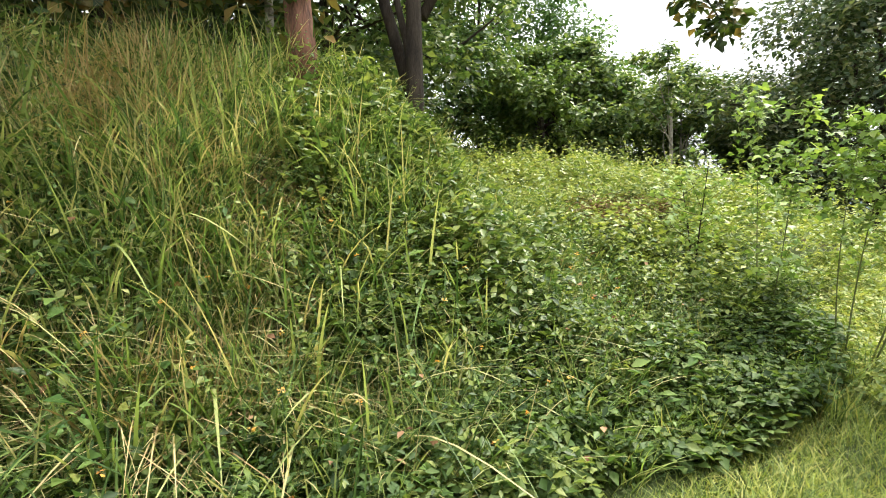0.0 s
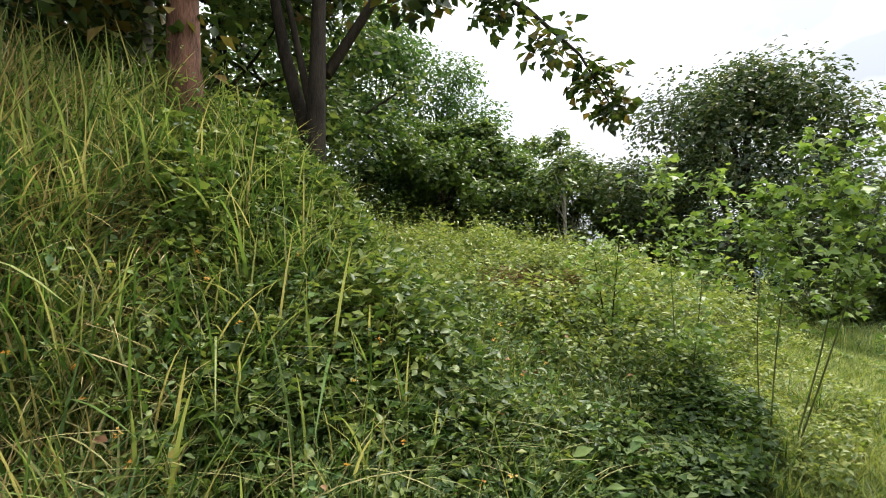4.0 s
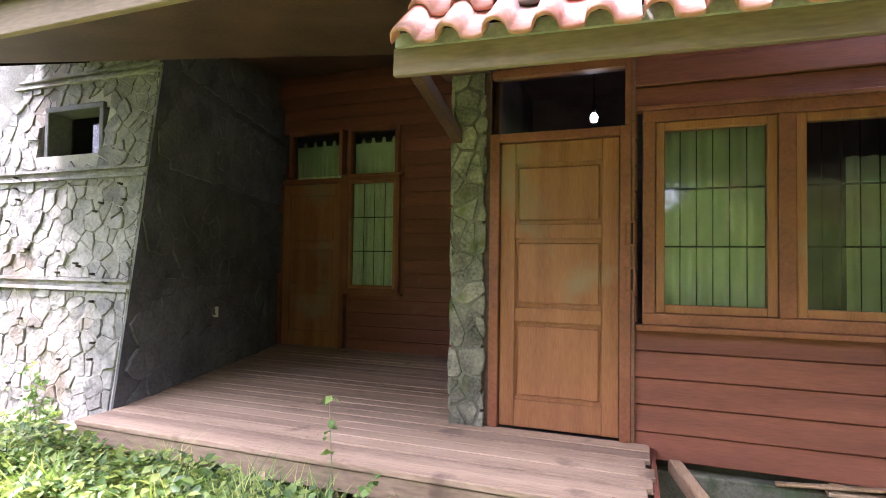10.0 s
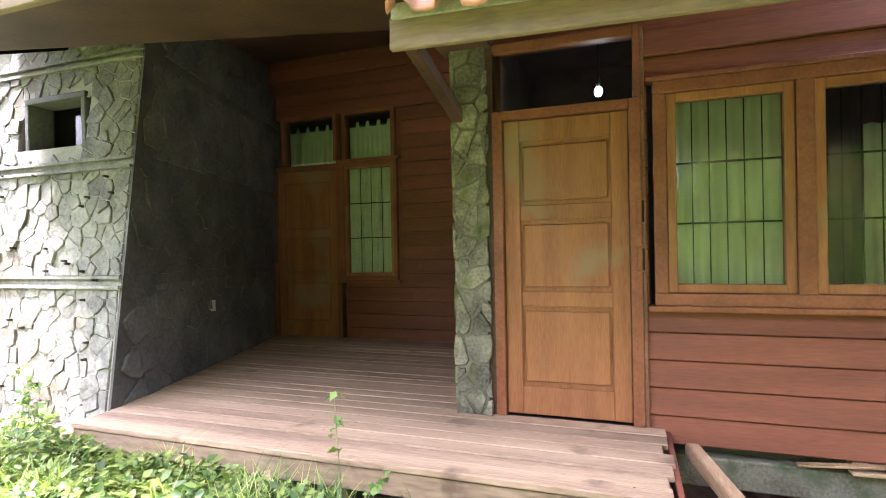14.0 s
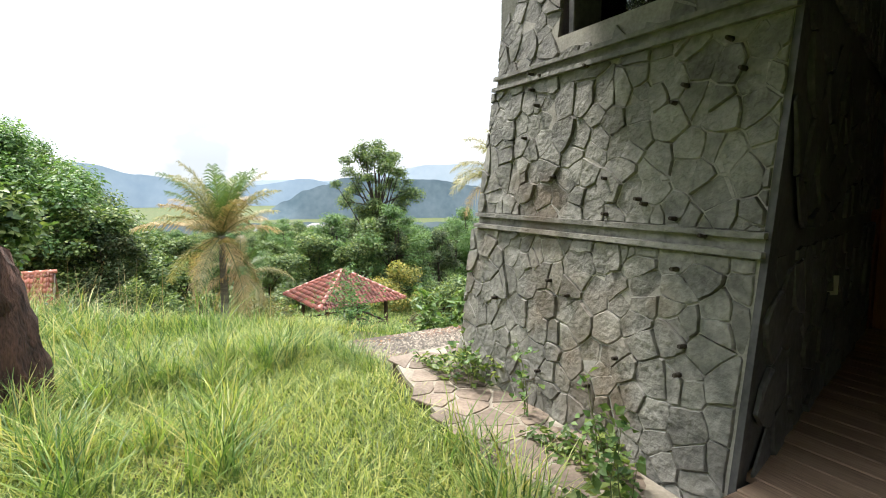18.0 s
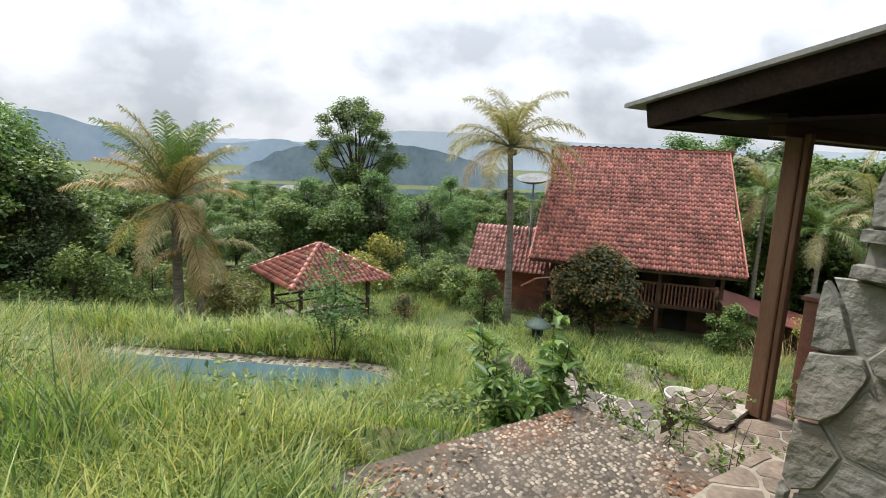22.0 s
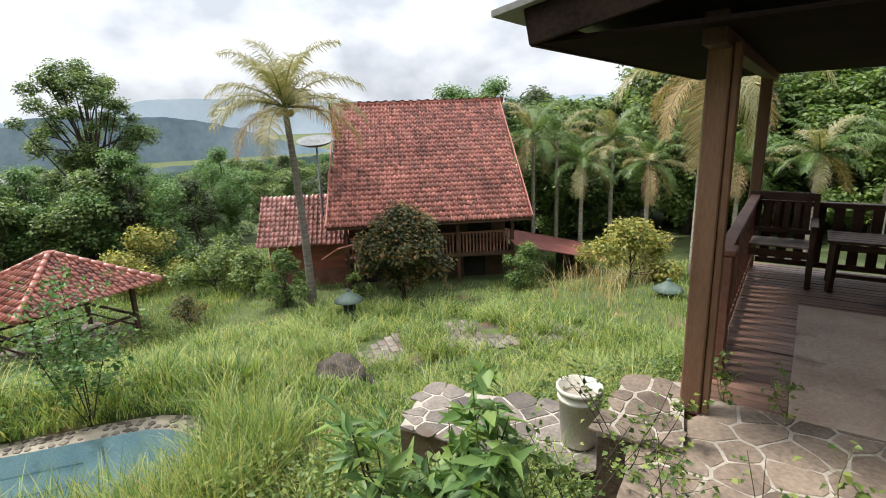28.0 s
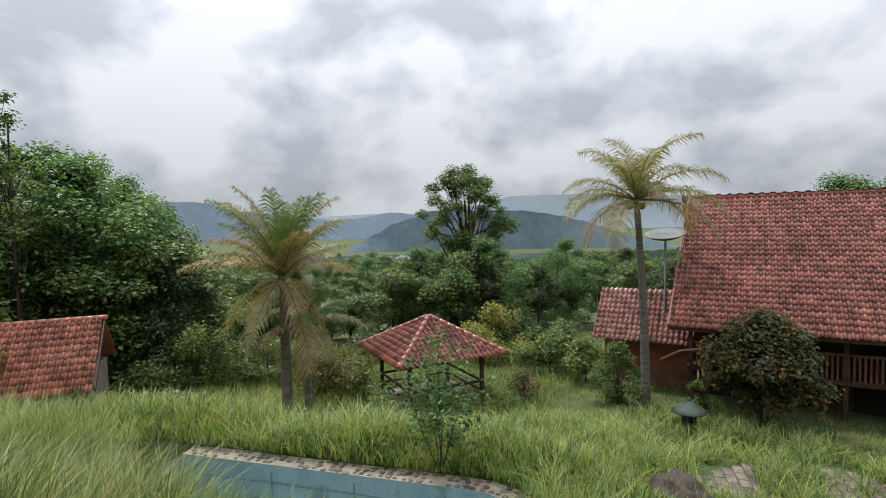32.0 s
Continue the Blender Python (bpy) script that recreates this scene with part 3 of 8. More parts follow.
def stone_pieces(name, cells, parent, m, mat, depth, rnd, uneven=0.5, tilt=0.03, inset=None, single=True):
    """Each outline as a stone of its own that stands proud of the plane of m; with single off, all in one part."""
    rest = None if single else bmesh.new()
    for poly, cx, cy in cells:
        rough = []
        for p, q in zip(poly, poly[1:] + poly[:1]):
            rough.append(p)
            el = math.hypot(q[0] - p[0], q[1] - p[1])
            if el > 0.07:
                w = rnd.uniform(-0.10, 0.04) * el
                f = rnd.uniform(0.35, 0.65)
                rough.append((p[0] + f * (q[0] - p[0]) - w * (q[1] - p[1]) / el, p[1] + f * (q[1] - p[1]) + w * (q[0] - p[0]) / el))
        poly = rough
        b = bmesh.new()
        d = depth * (1 + rnd.uniform(-uneven, uneven))
        gx, gy = rnd.uniform(-tilt, tilt), rnd.uniform(-tilt, tilt)
        base = [b.verts.new((p[0] - cx, p[1] - cy, -0.004)) for p in poly]
        mid = [b.verts.new((p[0] - cx, p[1] - cy, d * 0.6 + rnd.uniform(-0.1, 0.1) * d)) for p in poly]
        shrink = 0.92 if inset is None else max(0.75, 1 - inset / max(0.03, max(math.hypot(p[0] - cx, p[1] - cy) for p in poly)))
        top = [b.verts.new(((p[0] - cx) * shrink, (p[1] - cy) * shrink, d + (p[0] - cx) * gx + (p[1] - cy) * gy)) for p in poly]
        n = len(poly)
        b.faces.new(top)
        for i in range(n):
            k = (i + 1) % n
            b.faces.new((base[i], base[k], mid[k], mid[i]))
            b.faces.new((mid[i], mid[k], top[k], top[i]))
        if single:
            ob = part(name, b, mat, parent)
            ob.matrix_basis = m @ pose(cx, cy, 0)
        else:
            b.transform(pose(cx, cy, 0))
            joined(rest, b)
    if not single:
        ob = part("stonework", rest, mat, parent)
        ob.matrix_basis, ob["kind"] = m, "stuff"


def S(a, b, v):
    """A smooth step from 0 at a to 1 at b."""
    t = np.clip((np.asarray(v, dtype=float) - a) / (b - a), 0, 1)
    return t * t * (3 - 2 * t)


def ground_z(x, y):
    """The height of the ground at a place."""
    x, y = np.asarray(x, dtype=float), np.asarray(y, dtype=float)
    s = 0.8125 * (x - 10) - 0.583 * (y + 0.8)
    z = -0.45 + 0.25 * S(3, 7, x) - 0.05 * S(8.5, 10, x)
    z = z - 0.50 * S(0.9, 2.2, s) - 1.47 * S(1.7, 4.1, s) - 2.3 * S(0, 5.0, s - 7.0 + 2.6 * S(-4.2, -6.5, y)) - 1.0 * S(12, 19, s) - 1.2 * S(19, 34, s) - 10 * S(34, 110, s) - 25 * S(110, 400, s)
    z = z + (1.9 * S(5.0, 1.5, x) + 0.9 * S(14, 8, x)) * S(1.5, 5.4, y) + 1.5 * S(6, 20, y) * S(30, 12, x)
    z = z + 0.6 * S(4.5, 8.5, y) * S(2.5, 4.5, x) * S(12, 8, x)
    z = z - 0.45 * S(1.5, 1.9, x) * S(3.6, 3.2, x) * S(-0.6, -1.1, y)
    z = z + 4.2 * S(-0.9, -8.0, x) * S(6, -2, y) + 6 * S(-8, -40, x)
    z = z - 0.45 * S(20, 22, x) * S(1.2, 2.6, y) * S(46, 38, x)
    z = z - 0.5 * S(8.9, 9.2, x) * S(11.5, 11.0, x) * S(-2.3, -2.55, y) * S(-8.8, -7.8, y)     # under the veranda terrace
    z = z - 0.14 * S(9.5, 9.8, x) * S(11.1, 10.8, x) * S(-0.45, -0.75, y) * S(-2.8, -2.4, y)    # under the pebbles
    z = z - 0.28 * S(3.3, 3.6, x) * S(7.4, 7.0, x) * S(-0.75, -1.15, y)     # under the deck
    return z


def lump(x, y, f, a):
    """A fine unevenness."""
    return a * (np.sin(f * x * 1.3 + 0.7) * np.cos(f * y * 1.1 + 1.9) + 0.5 * np.sin(2.3 * f * x + f * y) + 0.4 * np.cos(3.1 * f * y - 1.7 * f * x))


def blades(name, x, y, z, height, width, mat, lean=0.35, bend=0.5, seg=3, rnd=None, droop=0.35):
    """Grass: one mesh of bent blades that taper to a point."""
    rnd = rnd or rng
    n = len(x)
    az = rnd.uniform(0, 2 * np.pi, n)
    l0 = rnd.uniform(0, lean, n)
    bd = rnd.uniform(0.1, 1.0, n) * bend
    face = az + np.pi / 2 + rnd.uniform(-0.6, 0.6, n)
    co = np.zeros((n, seg * 2 + 1, 3))
    for k in range(seg + 1):
        t = k / seg
        out = height * (l0 * t + bd * t * t)
        up = height * t * (1 - droop * bd * t)
        px, py, pz = x + np.cos(az) * out, y + np.sin(az) * out, z + up
        w = width * (1 - t) ** 0.6 * 0.5 if k < seg else 0
        if k < seg:
            co[:, 2 * k, 0], co[:, 2 * k, 1], co[:, 2 * k, 2] = px - np.cos(face) * w, py - np.sin(face) * w, pz
            co[:, 2 * k + 1, 0], co[:, 2 * k + 1, 1], co[:, 2 * k + 1, 2] = px + np.cos(face) * w, py + np.sin(face) * w, pz
        else:
            co[:, 2 * seg, 0], co[:, 2 * seg, 1], co[:, 2 * seg, 2] = px, py, pz
    tri = []
    for k in range(seg - 1):
        a = 2 * k
        tri += [(a, a + 1, a + 3), (a, a + 3, a + 2)]
    tri.append((2 * seg - 2, 2 * seg - 1, 2 * seg))
    tri = np.array(tri)
    faces = (tri[None, :, :] + (np.arange(n) * (2 * seg + 1))[:, None, None]).reshape(-1, 3)
    return array_mesh(name, co.reshape(-1, 3), faces, mat)


def leaves(name, pos, size, mat, nrm=None, flat=0.5, long=1.7, rnd=None, fold=0.25, hang=0.0):
    """Leaves: pointed, folded along the midrib, one mesh. flat: how far they lie level. nrm: where they face."""
    rnd = rnd or rng
    n = len(pos)
    size = np.broadcast_to(np.asarray(size, dtype=float), (n,))
    v = rnd.normal(size=(n, 3))
    v[:, 2] = np.abs(v[:, 2]) + flat * 2.5
    if nrm is not None:
        v = v * 0.6 + nrm
    v /= np.linalg.norm(v, axis=1)[:, None] + 1e-9
    d = rnd.normal(size=(n, 3))
    d[:, 2] -= hang * 2
    d -= (d * v).sum(1)[:, None] * v
    d /= np.linalg.norm(d, axis=1)[:, None] + 1e-9
    s = np.cross(v, d)
    L, W = (size * long)[:, None], size[:, None]
    co = np.stack([pos, pos + d * L * 0.42 + s * W * 0.5 + v * W * fold, pos + d * L, pos + d * L * 0.42 - s * W * 0.5 + v * W * fold], axis=1)
    faces = (np.array([(0, 1, 2), (0, 2, 3)])[None] + (np.arange(n) * 4)[:, None, None]).reshape(-1, 3)
    return array_mesh(name, co.reshape(-1, 3), faces, mat)


def lobed_leaves(name, pos, size, mat, rnd, flat=0.5, hang=0.2):
    """Leaves of three pointed lobes each, in one mesh."""
    n = len(pos)
    size = np.broadcast_to(np.asarray(size, dtype=float), (n,))
    v = rnd.normal(size=(n, 3))
    v[:, 2] = np.abs(v[:, 2]) + flat * 2.5
    v /= np.linalg.norm(v, axis=1)[:, None] + 1e-9
    d = rnd.normal(size=(n, 3))
    d[:, 2] -= hang * 2
    d -= (d * v).sum(1)[:, None] * v
    d /= np.linalg.norm(d, axis=1)[:, None] + 1e-9
    s = np.cross(v, d)
    W = size[:, None]
    at = lambda a, b, h: pos + d * W * a + s * W * b + v * W * h
    co = np.stack([pos, at(0.20, 0.42, 0.10), at(0.42, 0.80, -0.04), at(0.52, 0.34, 0.08), at(0.80, 0.30, 0.05), at(1.25, 0.0, -0.10),
                   at(0.80, -0.30, 0.05), at(0.52, -0.34, 0.08), at(0.42, -0.80, -0.04), at(0.20, -0.42, 0.10), at(0.55, 0.0, 0.0)], axis=1)
    tri = [(0, 1, 10), (1, 2, 3), (1, 3, 10), (3, 4, 10), (4, 5, 10), (5, 6, 10), (6, 7, 10), (7, 9, 10), (7, 8, 9), (9, 0, 10)]
    faces = (np.array(tri)[None] + (np.arange(n) * 11)[:, None, None]).reshape(-1, 3)
    return array_mesh(name, co.reshape(-1, 3), faces, mat)


def inside_clumps(centres, radii, n, rnd, shell=0.55, squash=0.8):
    """Places for leaves near the skins of round clumps, and the way out of them."""
    centres, radii = np.asarray(centres, dtype=float), np.asarray(radii, dtype=float)
    w = radii ** 2
    k = rnd.choice(len(centres), n, p=w / w.sum())
    u = rnd.normal(size=(n, 3))
    u /= np.linalg.norm(u, axis=1)[:, None]
    r = radii[k] * (shell + (1 - shell) * rnd.random(n)) * (1 + 0.05 * rnd.normal(size=n))
    return centres[k] + u * r[:, None] * np.array([1, 1, squash]), u


def slope_frame(origin, across, up):
    a, u = Vector(across).normalized(), Vector(up).normalized()
    m = Matrix((a, u, a.cross(u))).transposed().to_4x4()
    m.translation = origin
    return m

# ---- ground ----
def grid_sheet(x0, x1, y0, y1, step):
    xs, ys = np.arange(x0, x1 + step / 2, step), np.arange(y0, y1 + step / 2, step)
    gx, gy = np.meshgrid(xs, ys, indexing="ij")
    return xs, ys, gx, gy


def warped_axis(lo, hi, fine0, fine1, step, far):
    mid = np.arange(fine0, fine1 + step / 2, step)
    up, down = [fine1], [fine0]
    d = step
    while up[-1] < hi:
        d *= far
        up.append(min(hi, up[-1] + d))
    d = step
    while down[-1] > lo:
        d *= far
        down.append(max(lo, down[-1] - d))
    return np.array(down[:0:-1] + list(mid) + up[1:])


def in_pool(x, y):
    """How deep inside the pool's outline a place lies, in metres; negative outside."""
    s = 0.8125 * (x - 10) - 0.583 * (y + 0.8)
    u = -0.583 * (x - 15.4) - 0.8125 * (y + 3.55)       # along the pool, 0 near its rounded end
    half, mid = 0.8, 5.64
    d_side = half - np.abs(s - mid)
    d_round = half - np.hypot(s - mid, np.maximum(u + half, 0))
    return np.where(u > -half, d_round, np.minimum(d_side, u + 5.6))


gxs, gys = warped_axis(-900, 2600, -6, 36, 0.3, 1.25), warped_axis(-2200, 1500, -26, 14, 0.3, 1.25)
GX, GY = np.meshgrid(gxs, gys, indexing="ij")
GZ = ground_z(GX, GY) + lump(GX, GY, 1.7, 0.025) + lump(GX, GY, 0.21, 0.12) * S(14, 30, np.hypot(GX - 8, GY))
GZ = np.where(in_pool(GX, GY) > -0.25, np.minimum(GZ, -3.6), GZ)
ni, nj = GX.shape
idx = np.arange(ni * nj).reshape(ni, nj)
quads = np.stack([idx[:-1, :-1], idx[1:, :-1], idx[1:, 1:], idx[:-1, 1:]], axis=-1).reshape(-1, 4)
ground = new("ground", array_mesh("ground", np.stack([GX, GY, GZ], -1).reshape(-1, 3), quads, "ground", smooth=True))
tagged(ground, "sloping garden ground with grass and bare earth", "ground", kind="structure")

# ---- the wooden house: walls, tower, deck, roofs ----
WALL_Y, BACK_Y, DOOR_X0, DOOR_X1 = -2.02, -4.45, 3.63, 4.44

wall_front = tagged(part("wall_front", box(1.80, -2.16, 2.62, 4.775, -2.06, 3.3, 0), "red_wood"), "red-brown boarded house wall", "wall", kind="structure")
for x0, x1, z0, z1 in ((1.80, 3.60, -0.1, 0.72), (3.53, 3.60, 0.72, 2.62), (1.80, 1.86, 0.72, 2.62), (1.86, 3.53, 2.17, 2.62), (3.60, 4.775, 2.5, 2.62), (4.46, 4.775, -0.1, 2.5)):
    part("panel", box(x0, -2.16, z0, x1, -2.06, z1, 0), "red_wood", wall_front)
z = -0.09
while z < 2.4:
    runs = [(1.81, 3.60)] if z < 0.6 or z > 2.1 else [(3.52, 3.60), (1.81, 1.87)]
    for a, b in runs:
        bm = box(a, -2.062, z, b, -2.04, z + 0.165, 0.005, m=None)
        for v in bm.verts:
            if v.co.z < z + 0.05 and v.co.y > -2.05:
                v.co.y += 0.022
        part("plank", bm, "red_wood", wall_front)
    z += 0.172

tower = thing("stone_tower", "grey random-stone tower wall with a small window", "tower", kind="structure")
TX0, TX1, TH = 7.28, 9.345, 3.25


def tower_y(zz):
    return -1.30 - 0.13 * zz


TIERS = [(-0.5, 0.88), (0.98, 1.82), (1.92, 2.72), (2.81, TH)]
TW = (7.92, 8.56, 2.05, 2.46)           # the small window: x and z


def tower_box(x0, x1, z0, z1, proud, deep=0.05):
    """A slab of the leaning front between two heights."""
    b = bmesh.new()
    vs = []
    for zz in (z0, z1):
        f = tower_y(zz)
        vs.append([b.verts.new(q) for q in ((x0, f + proud, zz), (x1 - 0.04 * zz, f + proud, zz), (x1 - 0.04 * zz, f - deep, zz), (x0, f - deep, zz))])
    for i in range(4):
        b.faces.new((vs[0][i], vs[0][(i + 1) % 4], vs[1][(i + 1) % 4], vs[1][i]))
    b.faces.new(vs[0][::-1]), b.faces.new(vs[1])
    bmesh.ops.recalc_face_normals(b, faces=b.faces)
    return b


part("wall_core", tower_box(TX0, TX1, -0.6, TW[2], -0.0285), "mortar", tower)
part("wall_core", tower_box(TX0, TX1, TW[3], TH, -0.0285), "mortar", tower)
part("wall_core", tower_box(TX0, TW[0], TW[2], TW[3], -0.0285), "mortar", tower)
part("wall_core", tower_box(TW[1] + 0.05 * 2.2, TX1, TW[2], TW[3], -0.0285), "mortar", tower)
rnd_t = random.Random(17)
for z0, z1 in TIERS:
    mt = slope_frame((TX1 - 0.04 * z0, tower_y(z0) - 0.03, z0), (-1, 0, 0), (0, -0.13, 1))
    wide = TX1 - TX0 - 0.04 * (z0 + z1) / 2

    def solid(u, v, z0=z0):
        xx, zz = TX1 - 0.04 * z0 - u, z0 + v
        return not (TW[0] - 0.1 < xx < TW[1] + 0.1 and TW[2] - 0.08 < zz < TW[3] + 0.08)

    stone_pieces("stone", crazy_cells(wide, z1 - z0, 0.118, 0.009, rnd_t, keep=solid, jitter=0.78, aspect=0.85), tower, mt, "stone", 0.013, rnd_t, 0.8, 0.055, 0.006, single=z0 < 1.5)
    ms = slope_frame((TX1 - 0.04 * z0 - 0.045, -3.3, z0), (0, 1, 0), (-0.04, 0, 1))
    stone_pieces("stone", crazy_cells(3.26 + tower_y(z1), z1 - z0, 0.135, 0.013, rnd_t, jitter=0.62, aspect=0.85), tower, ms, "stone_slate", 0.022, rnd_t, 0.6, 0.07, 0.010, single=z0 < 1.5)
for z0, z1 in ((0.88, 0.98), (1.82, 1.92), (2.72, 2.81)):
    part("band", tower_box(TX0 - 0.004, TX1 - 0.03, z0 + 0.025, z1 - 0.025, -0.026, 0.03), "stone", tower)
    part("lip", tower_box(TX0 - 0.006, TX1 + 0.008, z0, z0 + 0.025, 0.008, 0.03), "stone", tower)
    part("lip", tower_box(TX0 - 0.006, TX1 + 0.008, z1 - 0.025, z1, 0.006, 0.03), "stone", tower)
part("side_core", prism([(TX1 - 0.075, -1.6), (TX1 - 0.075, -3.3), (8.9, -3.3), (8.9, -1.7)], -0.7, TH), "mortar", tower)
b = bmesh.new()
vs = [[b.verts.new(q) for q in ((TX0 - 0.02, tower_y(zz) - 0.02, zz), (TX0 + 0.3, tower_y(zz) - 0.1, zz), (8.45, -4.6, zz), (8.22, -4.6, zz))] for zz in (-0.5, TH)]
for i in range(4):
    b.faces.new((vs[0][i], vs[0][(i + 1) % 4], vs[1][(i + 1) % 4], vs[1][i]))
b.faces.new(vs[0][::-1]), b.faces.new(vs[1])
bmesh.ops.recalc_face_normals(b, faces=b.faces)
# recess side of the tower, its shade painted as dark stone
part("inner_face", b, "dark_wall", tower, "tower side wall with shade in its dark colour")
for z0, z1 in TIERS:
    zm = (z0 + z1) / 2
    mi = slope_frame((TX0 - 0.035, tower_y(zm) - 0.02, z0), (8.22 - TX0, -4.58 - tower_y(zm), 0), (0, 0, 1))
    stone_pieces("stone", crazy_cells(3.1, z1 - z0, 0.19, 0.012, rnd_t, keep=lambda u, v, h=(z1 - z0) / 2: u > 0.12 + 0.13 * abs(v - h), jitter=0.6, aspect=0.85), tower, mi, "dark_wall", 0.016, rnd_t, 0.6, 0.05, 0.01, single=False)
# added block that closes a gap where sky showed above the wall
part("inner_face", bar((7.53, -2.4, 3.45), (8.36, -4.62, 3.45), 0.16, 0.5, 0), "dark_wall", tower, "tower side wall with shade in its dark colour")
# dark surround colour carries the shade of the window reveal
for x0, z0, x1, z1 in ((TW[0] - 0.05, TW[2] - 0.05, TW[1] + 0.05, TW[2]), (TW[0] - 0.05, TW[3], TW[1] + 0.05, TW[3] + 0.05), (TW[0] - 0.05, TW[2], TW[0], TW[3]), (TW[1], TW[2], TW[1] + 0.05, TW[3])):
    part("window_surround", box(x0, -1.95, z0, x1, tower_y(2.25) - 0.03, z1, 0.006), "dark_wall", tower)
tp = part("window_pane", box(TW[0], -1.84, TW[2], TW[1], -1.835, TW[3], 0), "glass", tower)
# pale panel added to paint the bright reflection in the pane
part("pane_glint_panel", box(TW[0] + 0.02, -1.97, TW[2], TW[0] + 0.26, -1.955, TW[3] - 0.03, 0.002, m=None), "white", tower, "pale panel standing in for the brightness in the pane")
part("window_back", box(TW[0] - 0.1, -2.3, TW[2] - 0.1, TW[1] + 0.1, -2.25, TW[3] + 0.1, 0), "dark_wall", tower)
rnd_n = random.Random(4)
for k in range(26):
    zz, xx = rnd_n.uniform(0.0, 2.0), rnd_n.uniform(TX0 + 0.1, TX1 - 0.25)
    yy = tower_y(zz)
    part("stub", tube([(xx, yy - 0.02, zz), (xx, yy + 0.022, zz + 0.004)], [0.012, 0.009], 6), "bark_dark", tower, "short dark broken pebble stub")

deck = thing("wooden_deck", "weathered red-brown board deck in front of the doors", "deck", kind="structure")
yy = -1.02
k = 0
while yy > -4.5:
    x1 = 7.25 if yy > -1.4 else 7.3 + 0.3 * (-1.4 - yy)
    x0 = (3.46 if yy > -2.0 else 4.80)
    bm = box(x0 + rng.uniform(-0.03, 0.03), yy - 0.138, -0.035, min(x1, 8.2), yy, rng.uniform(-0.004, 0.004), 0.005)
    part("board", bm, "deck", deck)
    yy -= 0.143
part("edge_beam", box(3.46, -1.10, -0.17, 7.25, -1.03, -0.036, 0.006), "deck", deck)

wall_back = thing("wall_back", "dark red-brown boarded wall of the recess", "wall", kind="structure")
part("panel", box(4.78, -4.6, -0.1, 6.35, -4.5, 3.8, 0), "red_wood", wall_back)
part("panel", box(6.35, -4.6, 2.93, 8.6, -4.5, 3.8, 0), "red_wood", wall_back)
part("panel", box(6.35, -4.6, -0.1, 7.1, -4.5, 0.72, 0), "red_wood", wall_back)
wall_side = tagged(part("wall_side", box(4.64, -4.6, -0.1, 4.775, -2.30, 3.5, 0), "red_wood"), "red-brown boarded side wall of the recess", "wall", kind="structure")


z = -0.02
while z < 3.5:
    if z > 2.9:
        part("plank", box(4.8, -4.502, z, 8.3, -4.478, z + 0.165, 0.005), "red_wood", wall_back)
    elif z < 0.6:
        part("plank", box(4.8, -4.502, z, 7.1, -4.478, z + 0.165, 0.005), "red_wood", wall_back)
    else:
        part("plank", box(4.8, -4.502, z, 6.28, -4.478, z + 0.165, 0.005), "red_wood", wall_back)
    z += 0.172


def door(name, x0, x1, z1, y, label):
    """A panelled door in its frame, hinged at x1."""
    d = thing(name, label, "door", kind="structure")
    part("door_frame", box(x0 - 0.07, y - 0.1, 0, x0, y + 0.03, z1 + 0.06), "frame_wood", d)
    part("door_frame", box(x1, y - 0.1, 0, x1 + 0.07, y + 0.03, z1 + 0.06), "frame_wood", d)
    part("door_frame", box(x0, y - 0.1, z1, x1, y + 0.03, z1 + 0.06), "frame_wood", d)
    leaf = part("door_leaf", box(x0 + 0.004, y - 0.06, 0.01, x1 - 0.004, y - 0.035, z1 - 0.005), "door_wood", d)
    w = x1 - x0
    for a, c in ((x0 + 0.004, x0 + 0.11), (x1 - 0.11, x1 - 0.004)):
        part("stile", box(a, y - 0.035, 0.01, c, y - 0.012, z1 - 0.005), "door_wood", leaf)
    for a, c in ((0.01, 0.2), (0.74, 0.84), (1.32, 1.42), (z1 - 0.15, z1 - 0.005)):
        part("rail", box(x0 + 0.11, y - 0.035, a, x1 - 0.11, y - 0.014, c), "door_wood", leaf)
    for a, c in ((0.24, 0.70), (0.88, 1.28), (1.46, z1 - 0.19)):
        part("raised_panel", box(x0 + 0.125, y - 0.04, a - 0.015, x1 - 0.125, y - 0.020, c + 0.015, 0.014), "door_wood", leaf)
    return d


door_1 = door("door_1", DOOR_X0, DOOR_X1, 2.0, WALL_Y, "closed orange-brown panelled wooden door")
door_2 = door("door_2", 7.2, 8.12, 2.2, -4.47, "closed brown wooden door in the dark recess")


def curtain(x0, x1, z0, z1, y, parent, mat="curtain"):
    n = max(6, int((x1 - x0) / 0.012))
    b = bmesh.new()
    top, low = [], []
    for i in range(n + 1):
        t = i / n
        yy = y + 0.014 * math.sin(t * (x1 - x0) * 62) + 0.006 * math.sin(t * 23)
        top.append(b.verts.new((x0 + t * (x1 - x0), yy, z1 - 0.01 * abs(math.sin(t * (x1 - x0) * 30)))))
        low.append(b.verts.new((x0 + t * (x1 - x0), yy * 1.0, z0)))
    for i in range(n):
        b.faces.new((low[i], low[i + 1], top[i + 1], top[i])).smooth = True
    return part("curtain", b, mat, parent)


